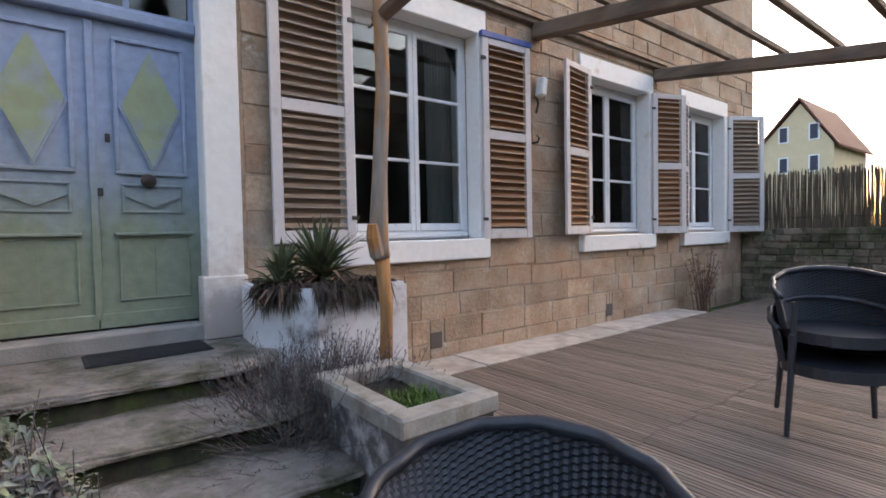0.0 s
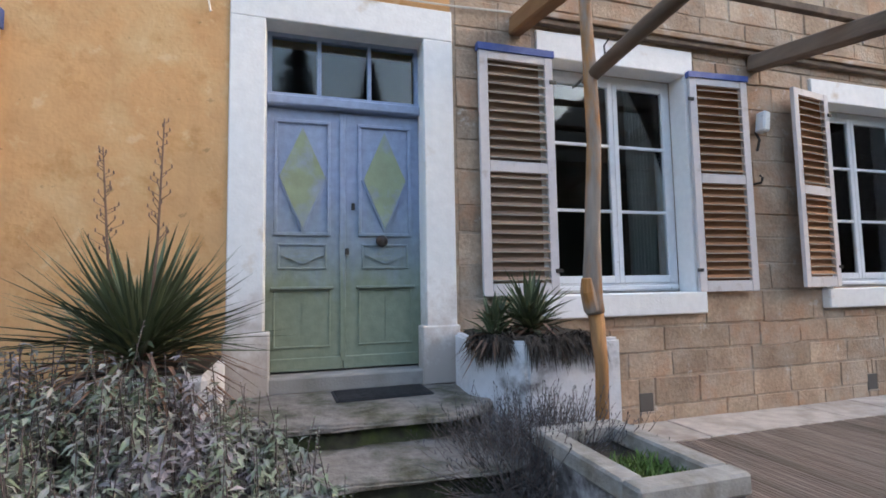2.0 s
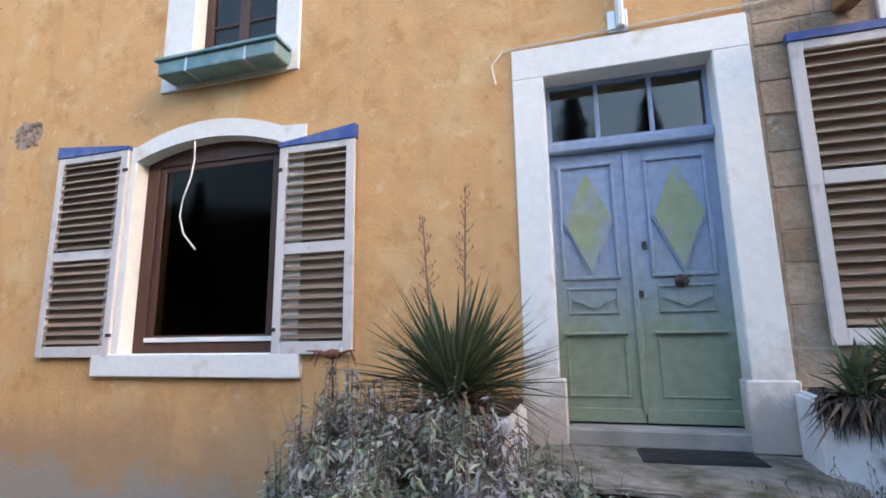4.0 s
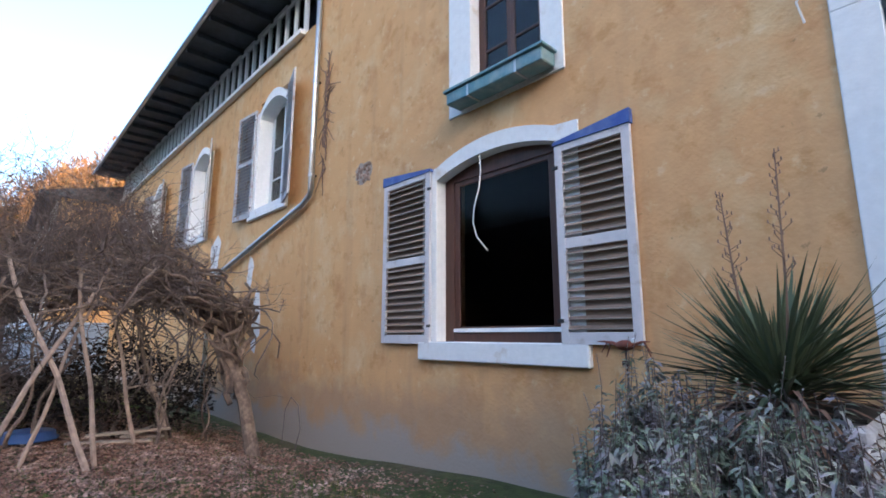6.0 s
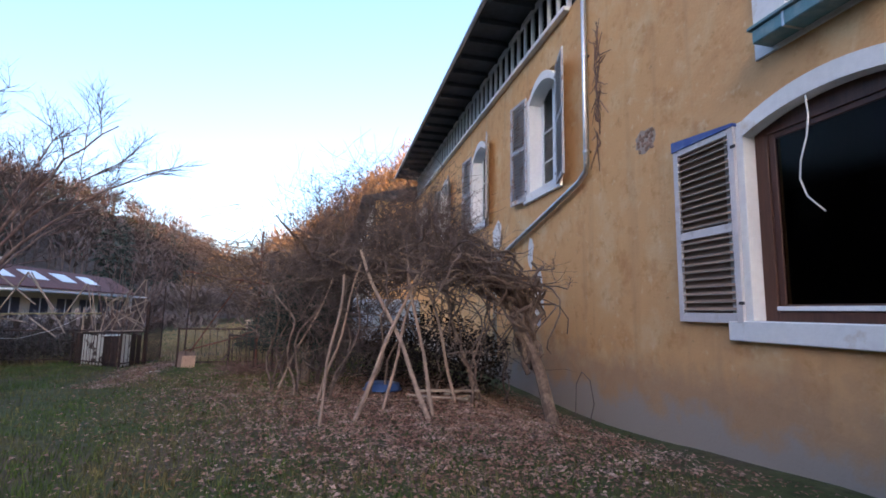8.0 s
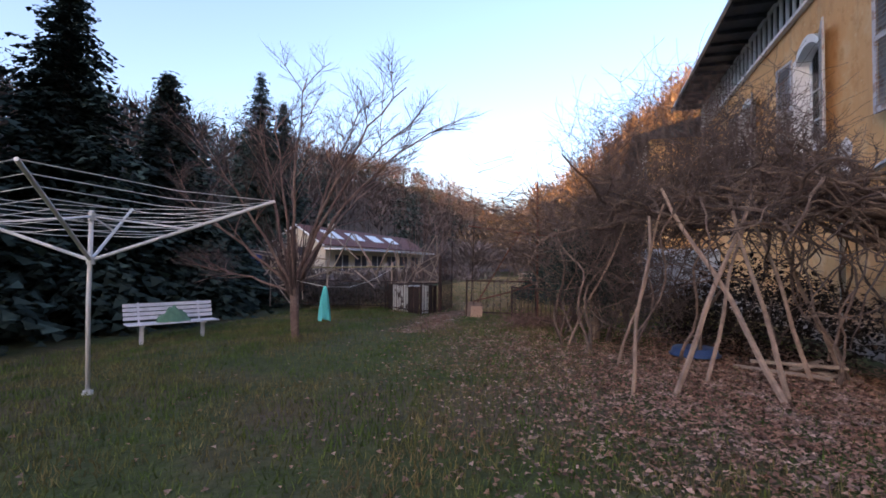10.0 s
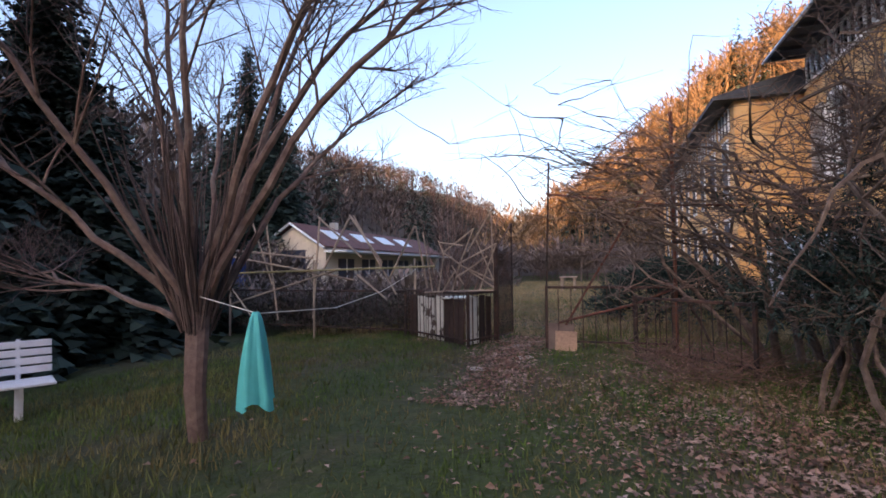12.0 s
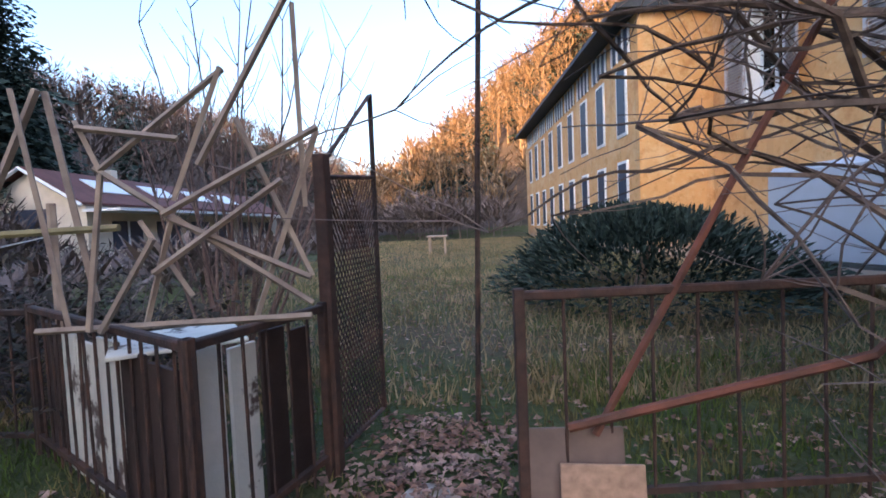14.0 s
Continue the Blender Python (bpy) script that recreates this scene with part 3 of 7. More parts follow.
pane = part("pane", box(-26.3, -8.9, 0.03, 0.035, 7.46, 8.42), GLASS, clere)
pane.visible_shadow = False
part("backing", box(-26.3, -8.4, 0.4, 0.5, 7.40, 8.52), BLUEWINDOW, clere)
eave = thing("roof_wing", "dark boarded eaves of the wing roof", "roof", kind="structure")
bm = bmesh.new()
add_box(bm, -26.6, -8.55, -1.18, 0.5, 8.56, 8.62)
part("eave_boards", bm, ROOFDARK, eave)
for i in range(21):
    x = -8.8 - i * 0.87
    part("rafter", box(x - 0.05, x + 0.05, -1.12, 0.0, 8.43, 8.56, 0.006), ROOFDARK, eave)
part("gutter", tube([(-26.7, -1.20, 8.57), (-8.5, -1.20, 8.57)], 0.055, 8), ZINC, eave)
bm = bmesh.new()
add_prism(bm, [(-26.6, 8.62), (-8.55, 8.62), (-8.55, 8.66), (-26.6, 8.66)], -1.2, 0.4)
part("tiles", bm, ROOFDARK, eave)
part("slope", box(-26.6, -8.36, 0.4, 5.0, 8.52, 10.6), ROOFDARK, eave)

# far block beyond the wing, standing a little forward
far = thing("house_far_block", "far ochre house block with dark eaves", "house")
FX, FY = -26.7, -2.2
part("wall", wall_with_holes(FX - 22, FX, -0.4, 7.3, FY, FY + 6, []), RENDER, far)
for i in range(9):
    cx = FX - 1.4 - i * 2.3
    for z0, z1 in ((0.9, 2.9), (3.9, 6.0)):
        w = part("window", box(cx - 0.48, cx + 0.48, FY - 0.05, FY + 0.02, z0 - 0.1, z1 + 0.1, 0.01), SURROUND, far)
        part("pane", box(cx - 0.36, cx + 0.36, FY - 0.065, FY - 0.045, z0, z1), BLUEWINDOW, w)
    a = part("attic_light", box(cx - 0.8, cx + 0.8, FY - 0.04, FY + 0.02, 6.35, 7.15), BLUEWINDOW, far)
    for k in (-0.8, -0.27, 0.27, 0.8):
        part("post", box(cx + k - 0.05, cx + k + 0.05, FY - 0.08, FY - 0.03, 6.3, 7.2), SASH, a)
part("roof", box(FX - 22.2, FX + 0.35, FY - 0.75, FY + 6.2, 7.3, 7.45), ROOFDARK, far)
bm = bmesh.new()
vs = [bm.verts.new(p) for p in ((FX + 0.3, FY - 0.7, 7.45), (FX + 0.3, FY + 6.1, 7.45), (FX + 0.3, FY + 2.7, 8.3), (FX - 22, FY - 0.7, 7.45), (FX - 22, FY + 6.1, 7.45), (FX - 22, FY + 2.7, 8.3))]
for q in ((0, 1, 2), (5, 4, 3), (0, 2, 5, 3), (2, 1, 4, 5), (1, 0, 3, 4)):
    bm.faces.new([vs[i] for i in q])
part("roof_slope", bm, ROOFDARK, far)

# ---- downpipe, flower box, cable, bare patch ----
pipe = thing("downpipe", "zinc downpipe bending aslant across the wing wall", "downpipe")
part("pipe", tube([(-8.2, -0.09, 9.9), (-8.2, -0.09, 4.0), (-8.26, -0.09, 3.86), (-8.5, -0.09, 3.74), (-12.6, -0.09, 2.86), (-13.0, -0.09, 2.7), (-13.1, -0.09, 2.4), (-13.1, -0.09, -0.3)], 0.052, 10), ZINC, pipe, "", True)
for z in (4.2, 6.0, 7.8):
    part("collar", tube([(-8.2, -0.09, z), (-8.2, -0.09, z + 0.05)], 0.062, 10), ZINC, pipe)
    part("bracket", box(-8.22, -8.18, -0.05, 0.0, z + 0.01, z + 0.04), IRON, pipe)
fb = thing("flower_box", "weathered teal zinc flower box under upper window", "flower box", (-3.82, -0.03, 4.16))
part("trough", box(-0.70, 0.70, -0.24, 0, 0, 0.15, 0.012), TEAL, fb)
part("rim", box(-0.73, 0.73, -0.27, 0.0, 0.15, 0.185, 0.006), TEAL, fb)
for x in (-0.34, 0.36):
    part("band", box(x - 0.012, x + 0.012, -0.246, -0.001, -0.008, 0.15), ZINC, fb)
wire = thing("loose_cable", "loose white cable hanging from arched window", "cable")
part("cable", tube([(-4.20, -0.03, 3.50), (-4.17, -0.05, 3.30), (-4.19, -0.06, 3.10), (-4.27, -0.06, 2.88), (-4.29, -0.06, 2.70), (-4.23, -0.06, 2.52), (-4.08, -0.05, 2.35)], 0.009, 6), CABLE, wire, "", True)
patch = thing("bare_wall_patch", "patch of bare rubble where render fell off", "wall patch")
bm = bmesh.new()
random.seed(6)
add_prism(bm, [(-6.68 + 0.24 * rnd_edge * math.cos(6.283 * k / 16), 3.92 + 0.20 * rnd_edge * math.sin(6.283 * k / 16)) for k in range(16) for rnd_edge in (random.uniform(0.7, 1.1),)], -0.003, 0.01)
part("bare_render", bm, MORTAR, patch)
random.seed(5)
for i in range(24):
    x, z = -6.68 + random.uniform(-0.17, 0.17), 3.92 + random.uniform(-0.14, 0.14)
    bm = bmesh.new()
    bmesh.ops.create_icosphere(bm, subdivisions=1, radius=1, matrix=pose(x, -0.004, z, 0, random.uniform(0, 90), 0) @ Matrix.Diagonal((random.uniform(0.035, 0.07), 0.018, random.uniform(0.025, 0.045), 1)))
    part("rubble", bm, RUBBLE, patch)
door_cable = thing("wall_cable", "thin dark cable along the wall above door", "cable")
part("cable", tube([(-1.05, -0.02, 3.62), (-1.08, -0.02, 3.80), (-0.98, -0.02, 3.92), (-0.2, -0.025, 3.945), (0.9, -0.025, 3.96), (1.5, -0.02, 3.99)], 0.009, 5), CABLE, door_cable)
bracket = thing("pipe_stub", "pale pipe coming down above the door", "pipe")
part("pipe", tube([(0.0, -0.05, 6.5), (0.0, -0.05, 3.95)], 0.035, 8), SASH, bracket)
part("base_plate", box(-0.10, 0.06, -0.02, 0.0, 3.92, 4.12, 0.005), ZINC, bracket)
lamp = thing("wall_lamp", "white bulkhead lamp with dark arm on stone", "wall lamp", (4.36, 0.0, 3.05))
part("housing", box(-0.045, 0.045, -0.14, -0.02, 0.0, 0.22, 0.015, pose(0, 0, 0, 0, 8, 0)), SASH, lamp)
part("arm", tube([(0, -0.0, 0.02), (-0.02, -0.06, -0.08), (-0.05, -0.05, -0.2)], 0.014, 6), IRON, lamp)
hook = thing("wall_hook", "black iron hook in the stone wall", "hook")
part("hook", tube([(4.30, 0.02, 2.50), (4.30, -0.08, 2.50), (4.30, -0.10, 2.55), (4.30, -0.07, 2.58)], 0.012, 6), IRON, hook)

# ---- pergola ----
perg = thing("pergola", "weathered timber pergola fixed to the house wall", "pergola")
part("wall_flashing", box(1.55, 7.3, -0.10, 0.0, 3.955, 4.0, 0.004), TIN, perg, "rusty metal flashing")
part("wall_plate", box(1.55, 7.3, -0.07, -0.0, 3.90, 3.953, 0.006), BEAM, perg)
DROP = 0.16
for x, m, tz, half in ((1.53, BEAMNEW, 3.86, 0.065), (4.36, BEAM, 3.83, 0.075), (7.08, BEAM, 3.80, 0.075)):
    part("beam", box(-half, half, -5.4, -0.01, -0.085, 0.085, 0.015, pose(x, 0, tz, math.degrees(math.atan(DROP)), 0, 0)), m, perg)
for y in (-1.02, -1.65, -2.23, -2.85, -3.45, -4.05, -4.65):
    part("rafter", box(1.40, 7.4, y - 0.032, y + 0.032, 3.93 + DROP * y, 4.0 + DROP * y, 0.006), BEAM, perg)
random.seed(8)
part("pole_foot", tube([(1.43, -1.28, 0.40), (1.45, -1.28, 0.95), (1.42, -1.28, 1.30)], [0.046, 0.041, 0.050], 12), POLEFOOT, perg, "orange stripped foot of the pole", True)
pts = [(1.42, -1.28, 1.28), (1.40, -1.28, 1.37), (1.42, -1.28, 1.8), (1.46, -1.28, 2.4), (1.45, -1.28, 2.9), (1.43, -1.28, 3.4), (1.44, -1.28, 3.62)]
part("pole", tube(pts, [0.060, 0.066, 0.05, 0.047, 0.044, 0.038, 0.034], 12), POLEWOOD, perg, "stripped crooked tree-trunk pole", True)
part("pole_stub", tube([(1.38, -1.30, 1.30), (1.34, -1.32, 1.42), (1.33, -1.33, 1.50)], [0.05, 0.045, 0.03], 8), POLEWOOD, perg)
part("fork_beam", tube([(1.46, -1.22, 2.83), (1.49, -1.8, 2.92), (1.52, -3.0, 3.05), (1.55, -5.0, 3.2)], [0.045, 0.05, 0.05, 0.05], 8), BEAM, perg, "", True)
part("iron_rod", tube([(1.75, -0.6, 3.06), (1.82, -1.6, 3.24), (1.9, -3.2, 3.5)], 0.012, 6), IRON, perg)
part("wire_hook", tube([(1.78, -1.0, 3.13), (1.77, -1.0, 3.22), (1.80, -1.02, 3.27)], 0.007, 5), IRON, perg)
for x in (4.36, 7.08):
    part("far_post", tube([(x, -5.3, 0.1), (x, -5.3, 2.95)], 0.06, 8), BEAM, perg)

# ---- steps, landing, planters ----
steps = thing("front_steps", "worn mossy stone steps up to the front door", "steps", kind="structure")


def slab(name, x0, x1, y0, y1, z0, z1, material, parent, round_right=0.0, label=""):
    """A worn tread with a rounded nose."""
    bm = bmesh.new()
    out = [(x0, y1), (x0, y0)]
    n = 8
    if round_right:
        out += [(x1 - round_right + round_right * math.sin(math.pi / 2 * i / n), y0 + round_right * (1 - math.cos(math.pi / 2 * i / n))) for i in range(n + 1)]
    else:
        out += [(x1, y0)]
    out += [(x1, y1)]
    lo, hi = [bm.verts.new((x, y, z0)) for x, y in out], [bm.verts.new((x, y, z1)) for x, y in out]
    bm.faces.new(hi)
    bm.faces.new(lo[::-1])
    for i in range(len(out)):
        j = (i + 1) % len(out)
        bm.faces.new((lo[i], lo[j], hi[j], hi[i]))
    bmesh.ops.recalc_face_normals(bm, faces=bm.faces)
    bmesh.ops.bevel(bm, geom=[e for e in bm.edges if all(abs(v.co.z - z1) < 1e-4 for v in e.verts)], offset=0.015, segments=2, affect="EDGES")
    bmesh.ops.triangulate(bm, faces=bm.faces[:])
    for _ in range(7):
        long = [e for e in bm.edges if e.calc_length() > 0.09]
        if not long:
            break
        bmesh.ops.subdivide_edges(bm, edges=long, cuts=1)
        bmesh.ops.triangulate(bm, faces=[f for f in bm.faces if len(f.verts) > 3])
    for v in bm.verts:
        p = v.co.copy()
        wear = noise.noise(p * 3.1) * 0.016 + noise.noise(p * 9.0) * 0.008
        edge = smoothstep(0.16, 0.0, p.y - y0)
        v.co.z += (wear - 0.018 * edge * (0.6 + noise.noise(p * 2.0))) if p.z > z1 - 0.03 else 0.0
        v.co.y += (noise.noise(p * 4.0 + Vector((3, 1, 7))) * 0.030 + noise.noise(p * 11.0) * 0.010) * edge
    return part(name, bm, material, parent, label, True)


slab("landing", -0.95, 0.98, -0.97, -0.0, 0.615, 0.665, MOSSY, steps, 0.45)
slab("riser", -0.95, 0.93, -0.90, -0.0, -0.1, 0.615, MOSS_SHADE, steps, 0.45)
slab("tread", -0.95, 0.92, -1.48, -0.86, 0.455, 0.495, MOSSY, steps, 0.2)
slab("riser", -0.95, 0.90, -1.41, -0.86, -0.1, 0.455, MOSS_SHADE, steps, 0.2)
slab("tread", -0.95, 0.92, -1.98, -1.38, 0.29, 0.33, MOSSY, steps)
slab("riser", -0.95, 0.90, -1.91, -1.38, -0.1, 0.29, MOSS_SHADE, steps)
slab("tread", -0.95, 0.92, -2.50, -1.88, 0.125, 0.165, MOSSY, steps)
slab("riser", -0.95, 0.90, -2.43, -1.88, -0.1, 0.125, MOSS_SHADE, steps)
mat_ob = thing("doormat", "black rubber doormat on the stone landing", "doormat", (0.22, -0.28, 0.667), 2)
part("base", box(-0.36, 0.36, -0.16, 0.20, 0, 0.012, 0.004), RUBBER, mat_ob)
for i in range(9):
    part("rib", box(-0.34, 0.34, -0.15 + i * 0.038, -0.13 + i * 0.038, 0.012, 0.020), RUBBER, mat_ob)

planter = thing("stone_planter", "square lichened cast-stone planter beside steps", "planter", (1.17, -1.86, 0))
for a, b, c, d in ((-0.265, 0.265, -0.445, -0.36), (-0.265, 0.265, 0.36, 0.445), (-0.265, -0.18, -0.36, 0.36), (0.18, 0.265, -0.36, 0.36)):
    part("side", box(a, b, c, d, -0.05, 0.56, 0.006), LICHEN, planter)
for a, b, c, d in ((-0.285, 0.285, -0.465, -0.345), (-0.285, 0.285, 0.345, 0.465), (-0.285, -0.165, -0.345, 0.345), (0.165, 0.285, -0.345, 0.345)):
    part("rim", box(a, b, c, d, 0.56, 0.655, 0.012), RIMSTONE, planter)
part("soil", box(-0.18, 0.18, -0.36, 0.36, 0.3, 0.56), SOIL, planter)

wp = thing("white_planter", "white limed trough planter by the front door", "planter", (1.33, -0.52, 0))
bm = bmesh.new()
outl = [(-0.46, 0.46), (-0.52, -0.05), (-0.24, -0.44), (0.50, -0.44), (0.50, 0.46)]
lo, hi = [bm.verts.new((x, y, 0.1)) for x, y in outl], [bm.verts.new((x, y, 1.08)) for x, y in outl]
bm.faces.new(hi)
bm.faces.new(lo[::-1])
for i in range(5):
    bm.faces.new((lo[i], lo[(i + 1) % 5], hi[(i + 1) % 5], hi[i]))
bmesh.ops.recalc_face_normals(bm, faces=bm.faces)
bmesh.ops.bevel(bm, geom=bm.edges[:], offset=0.02, segments=2, affect="EDGES")
part("trough", bm, WHITEPLANTER, wp)
bm = bmesh.new()
lo, hi = [bm.verts.new((x * 0.9, y * 0.9, 1.07)) for x, y in outl], [bm.verts.new((x * 0.85, y * 0.85, 1.10)) for x, y in outl]
bm.faces.new(hi)
for i in range(5):
    bm.faces.new((lo[i], lo[(i + 1) % 5], hi[(i + 1) % 5], hi[i]))
part("soil", bm, SOIL, wp)
lp = thing("left_planter", "low white planter holding a yucca", "planter", (-1.22, -0.62, 0))
part("trough", box(-0.34, 0.34, -0.34, 0.42, -0.1, 0.99, 0.03), WHITEPLANTER, lp)
part("soil", box(-0.34, 0.32, -0.32, 0.36, 1.0, 1.02), SOIL, lp)

# ---- low garden wall with reed fence at the deck's end ----
low = thing("wall_low_garden", "mossy rubble garden wall at the deck's end", "wall", kind="structure")
random.seed(12)
for r in range(14):
    z, y = -0.3 + r * 0.122, -0.02
    while y > -7.5:
        w = random.uniform(0.15, 0.42)
        if y > -3.2:
            part("stone", box(10.2 + random.uniform(-0.02, 0.02), 10.55, y - w + 0.012, y, z + 0.006, z + 0.116, 0.008), MOSSWALL, low)
        y -= w
part("core", box(10.23, 10.54, -7.5, -0.02, -0.3, 1.40), MOSSWALL, low)
reed = thing("reed_fence", "reed screen fence on the garden wall", "fence")
REED = mat("dry_reed", (0.13, 0.10, 0.07), 0.85, 0.2, 10, 0.1, 40, rand=0.35, island=True, stretch=(4, 4, 0.3))
bm = bmesh.new()
for i in range(1040):
    y = -0.12 - i * 0.0070
    top = 2.42 + random.uniform(-0.10, 0.06)
    add_tube(bm, [(10.38 + random.uniform(-0.02, 0.02), y, 1.38), (10.38 + random.uniform(-0.02, 0.02), y + random.uniform(-0.02, 0.02), top)], 0.0075, 4)
tagged(part("reeds", bm, REED, reed), kind="stuff")
for z in (1.6, 2.1):
    part("wire", tube([(10.36, -0.1, z), (10.36, -7.3, z)], 0.004, 4), IRON, reed)


# ---- garden materials ----
BARK = mat("grey_brown_bark", (0.19, 0.135, 0.105), 0.9, 0.3, 20, 0.5, 60, second=(0.26, 0.195, 0.15), mix_scale=5, rand=0.2, island=True)
TWIG = mat("thin_twig", (0.15, 0.115, 0.105), 0.9, 0.2, 20, 0, rand=0.35, island=True)
PALESTEM = mat("pale_dead_stem", (0.30, 0.215, 0.165), 0.85, 0.25, 14, 0.4, 50, second=(0.20, 0.14, 0.11), mix_scale=4, rand=0.2, island=True)
NEEDLE = mat("dark_conifer", (0.042, 0.062, 0.052), 0.85, 0.2, 6, 0, spec=0.12, rand=0.5, island=True)
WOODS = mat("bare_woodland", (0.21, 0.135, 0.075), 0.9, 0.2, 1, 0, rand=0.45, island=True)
GRASS = mat("grass_blade", (0.070, 0.110, 0.016), 0.75, 0.25, 3, 0, second=(0.165, 0.130, 0.050), mix_scale=1.1, mix_lo=0.44, mix_hi=0.58, rand=0.4, island=True)
LEAF = mat("dead_leaf", (0.21, 0.112, 0.075), 0.8, 0.15, 6, 0, second=(0.33, 0.23, 0.19), mix_scale=3, rand=0.6, island=True)
SAGE = mat("sage_leaf", (0.215, 0.260, 0.170), 0.85, 0.12, 6, 0, second=(0.28, 0.245, 0.255), mix_scale=4.5, mix_lo=0.44, mix_hi=0.58, rand=0.4, island=True)
YUCCA = mat("yucca_leaf", (0.10, 0.125, 0.065), 0.6, 0.15, 6, 0, rand=0.4, island=True)
DRYLEAF = mat("dry_strap_leaf", (0.22, 0.13, 0.09), 0.85, 0.2, 9, 0, rand=0.35, island=True)
BENCHWHITE = mat("white_bench_paint", (0.72, 0.71, 0.76), 0.6, 0.07, 12, 0.1, 40, second=(0.58, 0.57, 0.60), mix_scale=5, mix_lo=0.5, mix_hi=0.7)
GREENBAG = mat("green_plastic_bag", (0.11, 0.235, 0.155), 0.4, 0.15, 14, 0.3, 20)
TURQ = mat("turquoise_cloth", (0.10, 0.56, 0.55), 0.7, 0.1, 8, 0.2, 30)
BASIN = mat("blue_plastic", (0.035, 0.075, 0.19), 0.4, 0.15, 9, 0)
ALU = mat("white_painted_tube", (0.66, 0.65, 0.64), 0.45, 0.08, 9, 0.05, 40)
RUST = mat("rusty_iron", (0.075, 0.040, 0.030), 0.85, 0.3, 18, 0.4, 60, second=(0.05, 0.035, 0.03), mix_scale=5)
REDRUST = mat("red_oxide_bar", (0.17, 0.062, 0.040), 0.8, 0.25, 14, 0.3, 50, second=(0.10, 0.05, 0.035), mix_scale=4)
BATTEN = mat("grey_batten", (0.36, 0.28, 0.22), 0.85, 0.2, 12, 0.3, 40, second=(0.27, 0.20, 0.16), mix_scale=4, rand=0.15)
POLEYEL = mat("yellow_pole", (0.27, 0.23, 0.12), 0.8, 0.2, 12, 0.2, 40)
BOARDWHITE = mat("peeling_white_board", (0.68, 0.66, 0.60), 0.7, 0.1, 9, 0.2, 40, second=(0.10, 0.07, 0.06), mix_scale=3.2, mix_lo=0.56, mix_hi=0.60)
BOARDDARK = mat("dark_wet_board", (0.05, 0.032, 0.028), 0.7, 0.3, 9, 0.2, 40)
BROWNBOARD = mat("wet_brown_board", (0.19, 0.135, 0.115), 0.7, 0.25, 8, 0.2, 40)
OSB = mat("strand_board", (0.42, 0.27, 0.19), 0.8, 0.25, 30, 0.3, 50)
WICKER = mat("black_wicker", (0.030, 0.033, 0.042), 0.38, 0.25, 60, 0.2, 200, spec=0.5)
CRABRED = mat("rusty_red_tin", (0.21, 0.06, 0.035), 0.6, 0.3, 30, 0.3, 70)
ROOFRED = mat("brown_red_roof", (0.14, 0.055, 0.045), 0.8, 0.2, 6, 0.2, 20)
SKYLIGHT = mat("pale_skylight", (0.70, 0.72, 0.74), 0.35, 0.05, 5, 0)
CREAM = mat("cream_wall", (0.62, 0.55, 0.46), 0.9, 0.08, 4, 0.1, 30)
YELLOWWALL = mat("pale_yellow_wall", (0.60, 0.50, 0.33), 0.9, 0.08, 3, 0.1, 30)
BLUEBOX = mat("blue_metal_box", (0.04, 0.075, 0.24), 0.5, 0.15, 6, 0)


